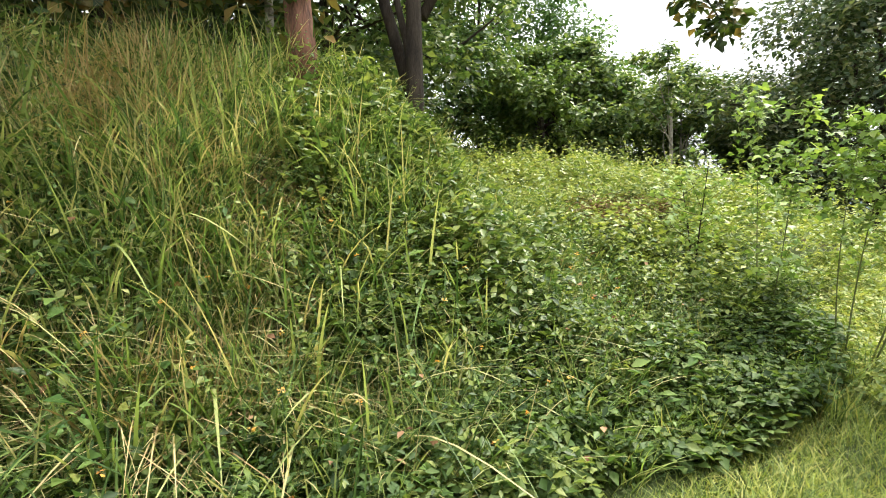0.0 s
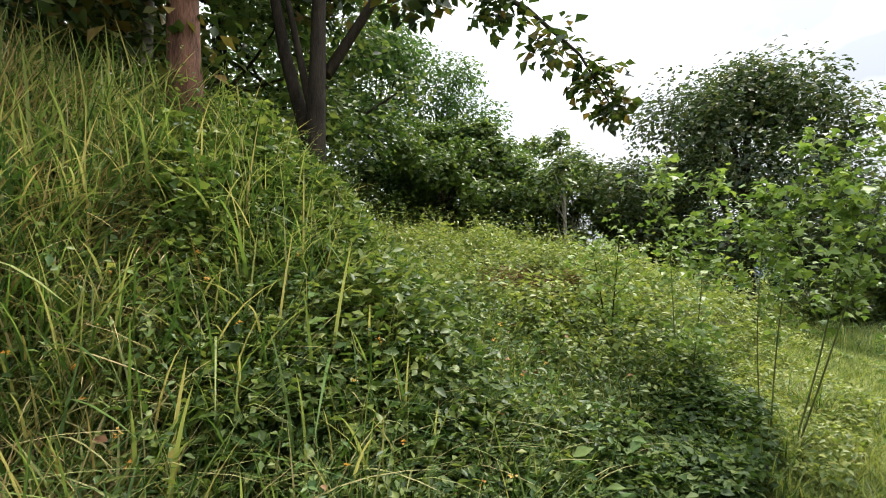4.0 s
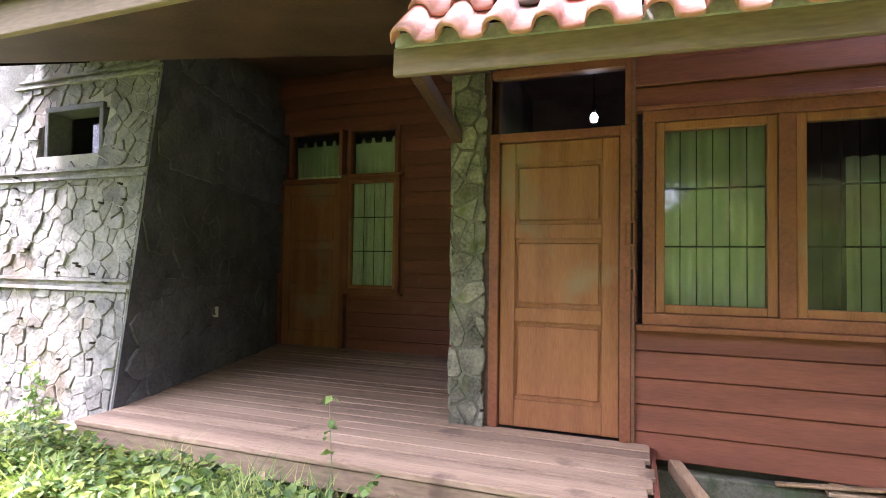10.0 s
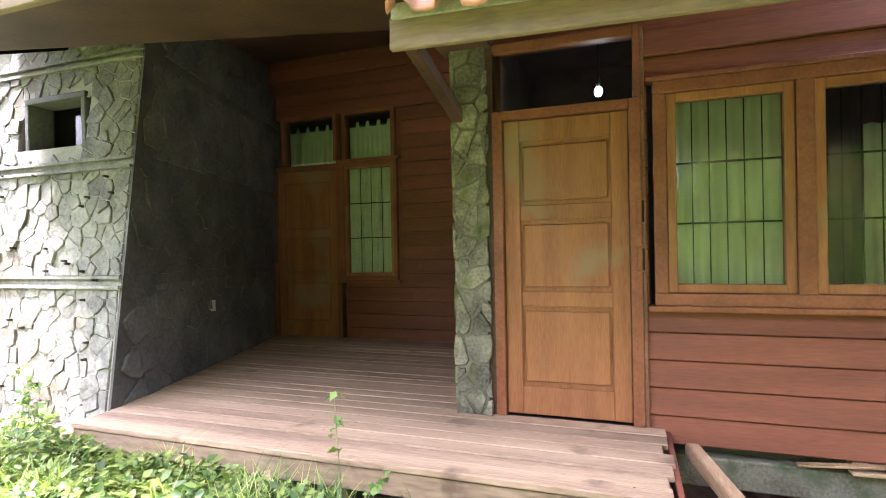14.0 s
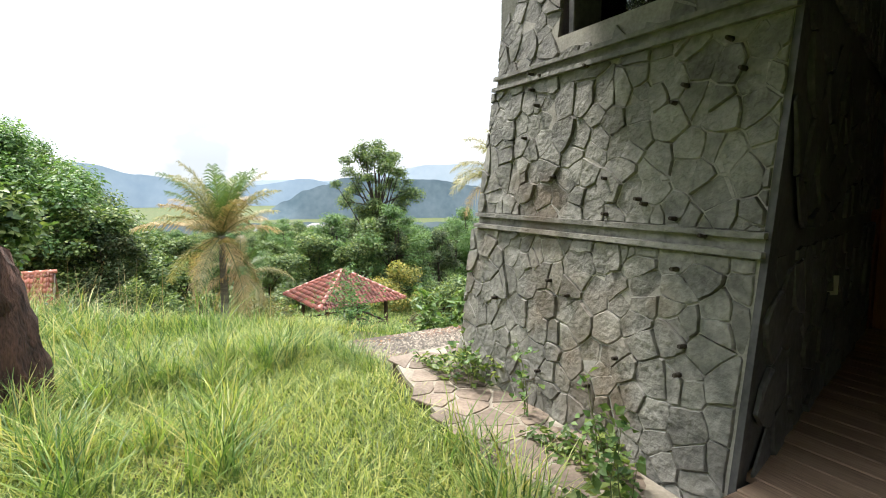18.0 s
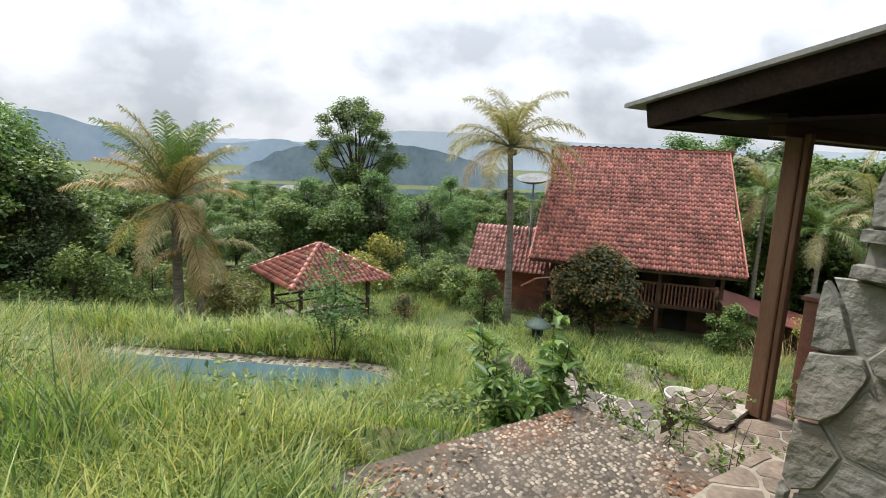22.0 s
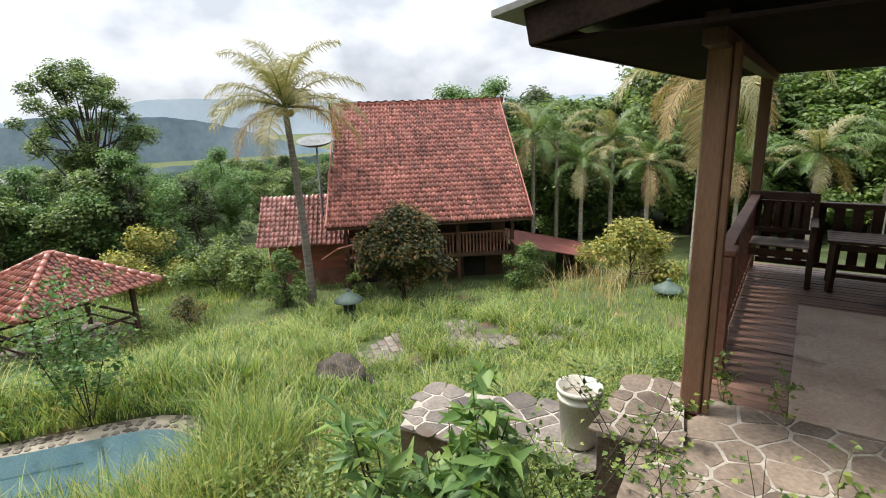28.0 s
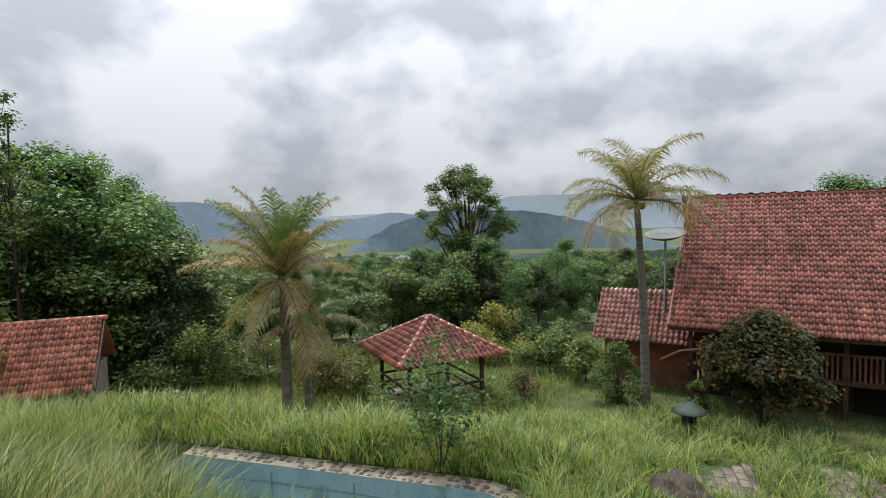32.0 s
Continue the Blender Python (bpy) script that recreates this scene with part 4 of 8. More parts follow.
def window(name, x0, x1, z0, z1, y, label, lights=1, bars=2, verticals=6, f=0.075, sash=0.055):
    """A framed window with glass, a grille and a curtain behind."""
    w = thing(name, label, "window", kind="structure")
    part("window_frame", box(x0, y - 0.09, z0, x1, y + 0.035, z0 + f), "frame_wood", w)
    part("window_frame", box(x0, y - 0.09, z1 - f, x1, y + 0.035, z1), "frame_wood", w)
    part("window_frame", box(x0, y - 0.09, z0 + f, x0 + f, y + 0.03, z1 - f), "frame_wood", w)
    part("window_frame", box(x1 - f, y - 0.09, z0 + f, x1, y + 0.03, z1 - f), "frame_wood", w)
    part("window_sill", box(x0 - 0.04, y - 0.05, z0 - 0.035, x1 + 0.04, y + 0.06, z0 - 0.001), "frame_wood", w)
    part("casing", box(x0 - 0.04, y - 0.05, z1 + 0.001, x1 + 0.04, y + 0.045, z1 + 0.03), "frame_wood", w)
    step = (x1 - x0 - 2 * f) / lights
    for i in range(lights):
        a, c = x0 + f + i * step, x0 + f + (i + 1) * step
        if i:
            part("mullion", box(a - 0.045, y - 0.09, z0 + f, a + 0.045, y + 0.032, z1 - f), "frame_wood", w)
        a, c = a + (0.047 if i else 0.002), c - (0.047 if i < lights - 1 else 0.002)
        for p in ((a, z0 + f + .002, a + sash, z1 - f - .002), (c - sash, z0 + f + .002, c, z1 - f - .002),
                  (a + sash, z0 + f + .002, c - sash, z0 + f + sash), (a + sash, z1 - f - sash, c - sash, z1 - f - .002)):
            part("sash", box(p[0], y - 0.06, p[1], p[2], y + 0.012, p[3]), "door_wood", w)
        pane = part("pane", box(a + sash, y - 0.032, z0 + f + sash, c - sash, y - 0.028, z1 - f - sash, 0), "glass", w)
        pane.visible_shadow = False
        for j in range(1, bars + 1):
            zz = z0 + f + sash + j * (z1 - z0 - 2 * f - 2 * sash) / (bars + 1)
            part("grille_bar", bar((a + sash, y - 0.06, zz), (c - sash, y - 0.06, zz), 0.008, 0.012, 0), "black", w)
        for j in range(1, verticals):
            xx = a + sash + j * (c - a - 2 * sash) / verticals
            part("grille_bar", bar((xx, y - 0.066, z0 + f + sash), (xx, y - 0.066, z1 - f - sash), 0.006, 0.006, 0), "black", w)
    return w


window_1 = window("window_1", 1.88, 3.49, 0.765, 2.142, WALL_Y, "two-light brown wooden window with a barred pale curtain", 2, 2, 6)
curtain(2.72, 3.40, 0.85, 2.05, -2.125, window_1)
curtain(1.94, 2.2, 0.85, 1.9, -2.6, window_1)
window_2 = window("window_2", 6.34, 7.13, 0.755, 2.27, -4.47, "single brown wooden window with a pale green curtain", 1, 2, 4, 0.05, 0.04)
curtain(6.40, 7.07, 0.82, 2.2, -4.545, window_2)
fan_2 = thing("window_4", "row of small curtained fanlights over the recess window", "window", kind="structure")
for a, c in ((6.38, 7.08), (7.2, 8.0)):
    part("window_frame", box(a - 0.02, -4.56, 2.87, c + 0.02, -4.44, 2.92), "frame_wood", fan_2)
    part("window_frame", box(a - 0.02, -4.56, 2.30, a + 0.03, -4.44, 2.87), "frame_wood", fan_2)
    part("window_frame", box(c - 0.03, -4.56, 2.30, c + 0.02, -4.44, 2.87), "frame_wood", fan_2)
    part("pane", box(a + 0.03, -4.505, 2.30, c - 0.03, -4.5, 2.87, 0), "glass", fan_2)
    b = bmesh.new()
    n = int((c - a - 0.1) / 0.012)
    for i in range(n):
        u0, u1 = a + 0.05 + 0.012 * i, a + 0.05 + 0.012 * (i + 1)
        t0, t1 = 2.72 + 0.07 * (math.sin(u0 * 42) > 0.55), 2.72 + 0.07 * (math.sin(u1 * 42) > 0.55)
        vs = [b.verts.new(q) for q in ((u0, -4.54 + 0.008 * math.sin(u0 * 90), 2.28), (u1, -4.54 + 0.008 * math.sin(u1 * 90), 2.28), (u1, -4.54, t1), (u0, -4.54, t0))]
        b.faces.new(vs)
    part("curtain", b, "curtain", fan_2)
# dark rooms behind the windows: wall colour carries shade, ceilings keep sky out
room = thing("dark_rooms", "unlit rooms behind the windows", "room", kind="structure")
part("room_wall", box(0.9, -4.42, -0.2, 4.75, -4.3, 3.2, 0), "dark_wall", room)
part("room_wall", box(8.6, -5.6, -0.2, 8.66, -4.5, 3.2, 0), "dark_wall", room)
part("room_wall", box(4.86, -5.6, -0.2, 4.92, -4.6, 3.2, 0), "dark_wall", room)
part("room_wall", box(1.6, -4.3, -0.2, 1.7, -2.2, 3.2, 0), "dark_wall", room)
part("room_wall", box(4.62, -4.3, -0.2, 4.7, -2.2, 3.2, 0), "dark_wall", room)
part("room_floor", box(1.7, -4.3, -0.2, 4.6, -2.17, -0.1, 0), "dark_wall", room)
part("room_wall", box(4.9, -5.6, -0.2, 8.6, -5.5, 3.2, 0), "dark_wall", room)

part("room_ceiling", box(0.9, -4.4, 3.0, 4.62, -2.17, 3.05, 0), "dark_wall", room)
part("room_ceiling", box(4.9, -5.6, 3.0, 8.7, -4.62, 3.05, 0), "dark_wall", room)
bulb = thing("light_bulb", "small glowing white bulb hanging behind the transom", "lamp", at=(3.83, -2.5, 2.27))
part("socket", turned([(0.012, 0.03), (0.016, 0.045), (0.016, 0.085), (0.006, 0.09), (0.004, 0.72)], 10), "black", bulb)
part("glass_bulb", turned([(0.004, -0.045), (0.022, -0.035), (0.03, -0.01), (0.024, 0.015), (0.013, 0.029)], 12), "bulb", bulb)
transom = thing("window_3", "dark transom light over the door", "window", kind="structure")
part("window_frame", box(3.6, -2.1, 2.46, 4.5, -2.0, 2.52), "frame_wood", transom)
part("pane", box(3.6, -2.06, 2.061, 4.5, -2.055, 2.46, 0), "glass", transom)
part("lintel", box(3.56, -2.1, 2.062, 3.6, -2.0, 2.52), "frame_wood", transom)
part("lintel", box(4.5, -2.1, 2.062, 4.545, -2.0, 2.52), "frame_wood", transom)

# pillars
def pillar(x0, x1, y0, y1, z0, z1, mat, label):
    p = thing("stone_pillar", label, "pillar", "stone pillars of the house", "structure")
    part("core", box(x0 + 0.02, y0 + 0.02, z0, x1 - 0.02, y1 - 0.015, z1, 0), "mortar_moss", p)
    rnd = random.Random(int(x0 * 100))
    m = Matrix.Translation((x1, y1 - 0.02, z0)) @ pose(0, 0, 0, 90, 0, 180)
    stone_pieces("stone", crazy_cells(x1 - x0, z1 - z0, 0.15, 0.022, rnd, aspect=0.85, jitter=0.55), p, m, mat, 0.014, rnd, 0.5, 0.06, 0.008)
    m = Matrix.Translation((x1 - 0.02, y0, z0)) @ pose(0, 0, 0, 90, 0, 90)
    stone_pieces("stone", crazy_cells(y1 - y0, z1 - z0, 0.15, 0.022, rnd, aspect=0.85, jitter=0.55), p, m, mat, 0.014, rnd, 0.5, 0.06, 0.008)
    return p


pillar(4.53, 4.79, -2.35, -1.95, 0, 2.75, "stone_moss", "slim mossy stone-clad pillar beside the door")
pillar(1.57, 1.81, -2.3, -2.0, -0.16, 2.6, "stone_moss", "mossy stone pillar at the house corner")

# timber strip between the pillar and the door, and two small boxes beside the window
trim = thing("trim", "dark timber strips beside the door", "trim", kind="structure")
part("strip", box(4.50, -2.1, 0, 4.548, -1.99, 2.5), "dark_wood", trim)
part("strip", box(3.535, -2.06, 0, 3.56, -2.0, 2.5), "rail_wood", trim)
for zz in (0.97, 1.27):
    sw = thing("switch_box", "small open brown wooden wall box by the window", "switch", "wall boxes")
    for a in ((3.535, zz, 3.60, zz + 0.012), (3.535, zz + 0.148, 3.60, zz + 0.16), (3.535, zz + 0.012, 3.547, zz + 0.148), (3.588, zz + 0.012, 3.60, zz + 0.148)):
        part("side", box(a[0], -2.0, a[1], a[2], -1.985, a[3], 0.002), "frame_wood", sw)
    # black sheet painted as the shade inside the open box
    part("hollow_shade", box(3.547, -1.998, zz + 0.012, 3.588, -1.994, zz + 0.148, 0), "black", sw)
sock = thing("wall_socket", "small white wall socket on the dark wall", "socket")
part("plate", box(-0.035, -0.004, 0, 0.035, 0.008, 0.11, 0.003, m=pose(7.62, -2.72, 0.55, 0, 0, -108)), "white", sock)
# brackets under the porch roof
for xx in (4.74, 1.70):
    br = thing("roof_bracket", "curved dark timber bracket under the eaves", "bracket", "eave brackets", "structure")
    part("strut", bar((xx, -1.97, 2.05), (xx, -1.1, 2.28), 0.07, 0.09), "dark_wood", br)
# exposed floor beams where the deck is gone
fl = thing("floor_beams", "exposed weathered floor beams over a bare red earth hole", "beams", kind="structure")
part("sill_beam", box(1.85, -2.14, -0.34, 3.5, -2.03, -0.16, 0.01), "mortar_moss", fl)
part("joist", bar((3.30, -2.05, -0.12), (3.02, -0.75, -0.16), 0.075, 0.09, 0.008), "beam", fl)
part("joist", bar((1.92, -2.02, -0.10), (1.70, -0.55, -0.20), 0.10, 0.10, 0.01), "beam", fl)
part("edge_joist", bar((3.43, -2.02, -0.10), (3.43, -1.0, -0.10), 0.03, 0.16, 0.005), "red_wood", fl)
part("kerb_beam", bar((1.62, -2.05, -0.14), (1.66, -0.80, -0.16), 0.09, 0.10, 0.01), "beam", fl)
part("pier", box(1.80, -2.2, -0.9, 1.98, -2.0, -0.345, 0.01), "mortar_moss", fl)
part("block", box(2.4, -2.12, -0.158, 2.48, -2.03, -0.10, 0.004), "beam", fl)
part("splinter", bar((2.75, -2.02, -0.14), (2.1, -1.98, -0.075), 0.05, 0.015, 0.003), "beam", fl)
part("loose_board", bar((2.5, -2.0, -0.145), (1.95, -2.0, -0.13), 0.07, 0.02, 0.003), "deck", fl)
hole = thing("earth_pit", "bare red earth pit under the missing deck", "pit", kind="structure")
b = bmesh.new()
bmesh.ops.create_grid(b, x_segments=36, y_segments=36, size=1.0)
for v in b.verts:
    x, y = 2.6 + 0.95 * v.co.x, -2.0 + 1.15 * v.co.y
    v.co = (x, y, -0.66 + 0.05 * noise.noise(Vector((x * 4, y * 4, 0))) + 0.03 * noise.noise(Vector((x * 11, y * 11, 5))) + 0.12 * abs(v.co.x) ** 3)
for f in b.faces:
    f.smooth = True
part("earth", b, "red_earth", hole)
part("earth_bank", box(1.62, -2.3, -1.2, 1.86, -0.7, -0.24, 0.04), "red_earth", hole)
for xx in (3.7, 4.3, 5.2, 6.4):
    part("deck_leg", box(xx, -1.2, -0.75, xx + 0.1, -1.1, -0.175, 0.005), "beam", deck)
plank = thing("loose_plank", "loose weathered plank leaning under the deck edge", "plank")
part("board", bar((5.65, -0.98, -0.12), (5.35, -0.62, -0.42), 0.1, 0.02, 0.003), "beam", plank)
plank = thing("loose_plank", "pale curled plank lying in the grass", "plank")
part("board", bar((6.05, -0.85, -0.28), (5.6, -0.35, -0.36), 0.09, 0.02, 0.004), "beam", plank)

# ---- roofs of clay tiles ----
def tile_mesh(w, gauge, roll=0.055, lift=0.036):
    """The corners and faces of one interlocking clay tile: a roll and a shallow pan, thick at its lower edge."""
    ts = [0, 0.04, 0.12, 0.26, 0.40, 0.48, 0.52, 0.6, 0.76, 0.92, 1.0]
    hs = [0.012] + [0.012 + roll * q for q in (0.5, 0.86, 1.0, 0.86, 0.5)] + [0.010, 0.003, 0.0, 0.003, 0.010]
    low = [(t * w, -0.055, h + lift) for t, h in zip(ts, hs)]
    up = [(t * w, gauge, h) for t, h in zip(ts, hs)]
    lip = [(t * w, -0.05, h + lift - 0.022) for t, h in zip(ts, hs)]
    under = [(t * w, 0.06, h + lift - 0.035) for t, h in zip(ts, hs)]
    co = low + up + lip + under
    n = len(ts)
    faces = []
    for i in range(n - 1):
        faces += [(i, i + 1, n + i + 1, n + i), (2 * n + i, 2 * n + i + 1, i + 1, i), (3 * n + i, 3 * n + i + 1, 2 * n + i + 1, 2 * n + i)]
    return np.array(co), np.array(faces)


def tile_field(name, parent, m, width, length, w, gauge, mat, trim=None, jitter=0.004, label=""):
    """A slope of tiles as one mesh. trim(u, v) says whether a tile stays."""
    co, faces = tile_mesh(w, gauge)
    us, vs = [], []
    nr, nc = int(round(length / gauge)), int(round(width / w))
    for j in range(nr):
        for i in range(nc):
            if trim is None or trim((i + 0.5) * w, (j + 0.5) * gauge):
                us.append(i * w), vs.append(j * gauge)
    off = np.zeros((len(us), 1, 3))
    off[:, 0, 0], off[:, 0, 1] = us, vs
    off += rng.normal(size=off.shape) * jitter
    twist = rng.normal(size=len(us)) * 0.012
    allco = co[None].repeat(len(us), 0)
    allco[:, :, 0] += (allco[:, :, 1]) * twist[:, None]
    allco = (allco + off).reshape(-1, 3)
    R = np.array(m)
    allco = allco @ R[:3, :3].T + R[:3, 3]
    f = (faces[None] + (np.arange(len(us)) * len(co))[:, None, None]).reshape(-1, 4)
    ob = new(name, array_mesh(name, allco, f, mat, smooth=True))
    ob.parent = parent
    ob["kind"] = "stuff"
    if label:
        ob["label"] = label
    return ob


def tile_rows(parent, m, width, rows, w, gauge, mat, rnd, keep=None):
    """The lowest rows of a slope, tile by tile, on one shared mesh."""
    co, faces = tile_mesh(w, gauge)
    me = array_mesh("tile", co, faces, mat, smooth=True)
    for j in range(rows):
        for i in range(int(round(width / w))):
            if keep is not None and not keep((i + 0.5) * w, (j + 0.5) * gauge):
                continue
            piece("tile", me, parent, m @ pose(i * w + rnd.uniform(-.004, .004), j * gauge + rnd.uniform(-.012, .012), rnd.uniform(0, 0.006), 0, 0, rnd.uniform(-1.5, 1.5)))


def ridge_caps(parent, a, b, mat, r=0.09, step=0.3):
    a, b = Vector(a), Vector(b)
    n = max(1, int((b - a).length / step))
    for i in range(n):
        p, q = a.lerp(b, i / n), a.lerp(b, (i + 1.12) / n)
        part("ridge_tile", tube([p, q], [r * 1.08, r * 0.92], 8), mat, parent)


rnd0 = random.Random(5)
SL = radians(48)
roof_low = thing("porch_roof", "low clay-tiled roof over the door with an olive fascia", "roof", kind="structure")
m_low = slope_frame((4.52, -0.43, 2.075), (-1, 0, -0.03), (0, -math.cos(SL), math.sin(SL)))
hip = lambda u, v: u < 3.85 - v * math.cos(SL) + 0.05
tile_rows(roof_low, m_low, 3.8, 4, 0.2, 0.27, "clay_pale", rnd0, hip)
tile_field("tiles", roof_low, m_low @ pose(0, 1.08, 0), 3.8, 1.62, 0.2, 0.27, "clay_pale", trim=lambda u, v: hip(u, v + 1.08))
ridge_caps(roof_low, (0.62, -0.42, 2.02), (2.5, -2.24, 4.08), "clay_pale", 0.075)
part("fascia", bar((4.56, -0.50, 2.03), (0.80, -0.50, 1.935), 0.035, 0.125, 0.005), "fascia", roof_low)
part("fascia", bar((0.86, -0.475, 1.86), (-0.95, -0.475, 1.825), 0.03, 0.115, 0.005), "fascia", roof_low)
b = bmesh.new()
lo = [b.verts.new(p) for p in ((0.72, -0.485, 1.97), (4.56, -0.485, 2.06), (4.56, -2.3, 4.06), (2.52, -2.3, 4.0))]
hi = [b.verts.new(v.co + Vector((0, 0, 0.03))) for v in lo]
b.faces.new(lo[::-1]), b.faces.new(hi)
for i in range(4):
    b.faces.new((lo[i], lo[(i + 1) % 4], hi[(i + 1) % 4], hi[i]))
part("sheathing", b, "roof_under", roof_low)

# strip added to stop sun leaking in under the tiles
part("eave_light_stop", bar((4.54, -0.47, 2.115), (0.80, -0.47, 2.01), 0.02, 0.06, 0), "mortar", roof_low)
part("low_boards", bar((0.2, -0.49, 1.96), (0.2, -2.3, 2.64), 3.0, 0.02, 0), "roof_under", roof_low)
xs = np.linspace(-1.35, 1.5, 110)
cor = []
for v in (0.0, 2.0):
    for q in xs:
        cor.append((q, -0.40 - v * 0.93, 1.965 - 0.02 * (0.6 - q) + v * 0.62 + 0.02 * math.sin(q * 42)))
k = len(xs)
cor_faces = [(i, i + 1, k + i + 1, k + i) for i in range(k - 1)]
ob = new("corrugated_sheet", array_mesh("corrugated_sheet", cor, cor_faces, "sheet", smooth=True))
ob.parent = roof_low
ob.modifiers.new("thick", "SOLIDIFY").thickness = 0.008
roof_up = thing("tower_roof", "mossy clay-tiled roof over the recess and tower", "roof", kind="structure")
SU = radians(30)
m_up = slope_frame((9.05, -0.02, 2.50), (-1, 0, 0), (0, -math.cos(SU), math.sin(SU)))
tile_rows(roof_up, m_up, 4.5, 4, 0.2, 0.25, "clay_grey", rnd0)
tile_field("tiles", roof_up, m_up @ pose(0, 1.0, 0), 4.5, 3.0, 0.2, 0.25, "clay_grey")
part("fascia", box(4.5, -0.14, 2.27, 8.75, -0.10, 2.47, 0.005), "fascia", roof_up)
b = bmesh.new()
lo = [b.verts.new(p) for p in ((4.5, -0.08, 2.43), (9.0, -0.08, 2.43), (9.0, -4.7, 5.09), (4.5, -4.7, 5.09))]
hi = [b.verts.new(v.co + Vector((0, 0, 0.035))) for v in lo]
b.faces.new(lo[::-1]), b.faces.new(hi)
for i in range(4):
    b.faces.new((lo[i], lo[(i + 1) % 4], hi[(i + 1) % 4], hi[i]))
part("sheathing", b, "roof_under", roof_up)
b = bmesh.new()
lo = [b.verts.new(p) for p in ((4.5, -0.14, 2.30), (8.15, -0.14, 2.30), (8.15, -1.75, 2.95), (4.5, -1.75, 2.56))]
hi = [b.verts.new(v.co + Vector((0, 0, 0.02))) for v in lo]
b.faces.new(lo[::-1]), b.faces.new(hi)
for i in range(4):
    b.faces.new((lo[i], lo[(i + 1) % 4], hi[(i + 1) % 4], hi[i]))
part("soffit", b, "dark_wood", roof_up)
b = bmesh.new()
vs = [b.verts.new(p) for p in ((8.16, -0.14, 2.30), (8.16, -0.9, 2.58), (8.16, -1.8, 2.95), (8.16, -1.8, 3.38), (8.16, -0.14, 2.44))]
f = b.faces.new(vs)
r = bmesh.ops.extrude_face_region(b, geom=[f])
bmesh.ops.translate(b, vec=(0.03, 0, 0), verts=[v for v in r["geom"] if isinstance(v, bmesh.types.BMVert)])
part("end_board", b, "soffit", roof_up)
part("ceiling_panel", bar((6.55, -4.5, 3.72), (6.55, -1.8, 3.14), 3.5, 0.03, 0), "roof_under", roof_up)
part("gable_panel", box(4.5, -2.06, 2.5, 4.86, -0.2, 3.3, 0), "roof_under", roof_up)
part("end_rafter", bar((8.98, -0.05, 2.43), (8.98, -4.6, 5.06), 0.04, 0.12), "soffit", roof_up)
for k, (xx, ll) in enumerate(((8.02, 0.24), (8.05, 0.3), (8.075, 0.2))):
    part("hanging_strip", bar((xx, -0.86, 2.55), (xx + 0.01, -0.86, 2.55 - ll), 0.006, 0.012, 0), "black", roof_up)
mast = thing("aerial_mast", "grey aerial mast with a round dish on the roof", "mast")
part("pole", tube([(8.85, -1.75, 3.3), (8.85, -1.75, 4.74)], [0.03, 0.03], 8), "metal", mast)
bowl = turned([(0.02, 0.0), (0.2, 0.012), (0.4, 0.05), (0.62, 0.12), (0.625, 0.14), (0.4, 0.07), (0.2, 0.03), (0.02, 0.02)], 24)
bowl.transform(pose(8.85, -1.75, 4.74, 4, 0, 0))
part("dish", bowl, "mesh_grey", mast, "pale mesh dish")
for k in range(8):
    a = math.pi * k / 4
    part("rib", tube([(8.85, -1.75, 4.70), (8.85 + 0.6 * math.cos(a), -1.75 + 0.6 * math.sin(a), 4.82 + 0.04 * math.sin(a))], [0.01, 0.008], 5), "metal", mast)

# ---- tiled terrace with its rail ----
terrace = thing("tiled_terrace", "grey tiled terrace floor at the house corner", "terrace", kind="structure")
part("slab", box(-0.3, -6.6, -0.45, 1.62, -0.75, -0.112, 0), "slab_grey", terrace)
tile_me = bpy.data.meshes.new("floor_tile")
bmt = box(-0.194, -0.194, -0.01, 0.194, 0.194, 0.0, 0.003)
bmt.to_mesh(tile_me)
bmt.free()
tile_me.materials.append(M["tile_grey"])
for i in range(5):
    for j in range(15):
        piece("floor_tile", tile_me, terrace, pose(-0.08 + 0.39 * i, -0.98 - 0.39 * j, -0.10))


def baluster_rail(name, a, b, top, foot, n, mat, label, size=0.035, deep=0.07, group="", rise=0.0):
    """A rail from a to b (plan) with a handrail at the height top and upright slats down to foot."""
    r = thing(name, label, "railing", group)
    ax, ay = a
    bx, by = b
    part("handrail", bar((ax, ay, top - 0.025 + rise), (bx, by, top - 0.025), 0.09, 0.05, 0.006), mat, r)
    part("bottom_rail", bar((ax, ay, foot + 0.1 + rise), (bx, by, foot + 0.1), 0.05, 0.06, 0.004), mat, r)
    for i in range(n):
        t = (i + 0.5) / n
        x, y = ax + t * (bx - ax), ay + t * (by - ay)
        ang = math.degrees(math.atan2(by - ay, bx - ax))
        part("baluster", box(-deep / 2, -size / 2, foot + 0.131, deep / 2, size / 2, top - 0.051, 0.003, m=pose(x, y, rise * (1 - t), 0, 0, ang)), mat, r)
    return r


baluster_rail("railing", (-0.06, -6.4), (-0.06, -2.06), 0.655, -0.1, 30, "rail_wood", "dark red-brown slatted terrace railing", group="terrace railings", rise=0.11)
baluster_rail("railing", (-0.06, -1.88), (-0.07, -0.96), 0.65, -0.1, 6, "rail_wood", "short red-brown slatted railing by the terrace step", group="terrace railings")
post = thing("terrace_post", "red-brown wooden terrace post with a thick foot", "post", kind="structure")
part("foot", box(-0.135, -2.05, -0.1, 0.015, -1.89, 0.67, 0.006), "rail_wood", post)
part("shaft", box(-0.11, -2.02, 0.672, -0.01, -1.92, 2.08, 0.006), "rail_wood", post)
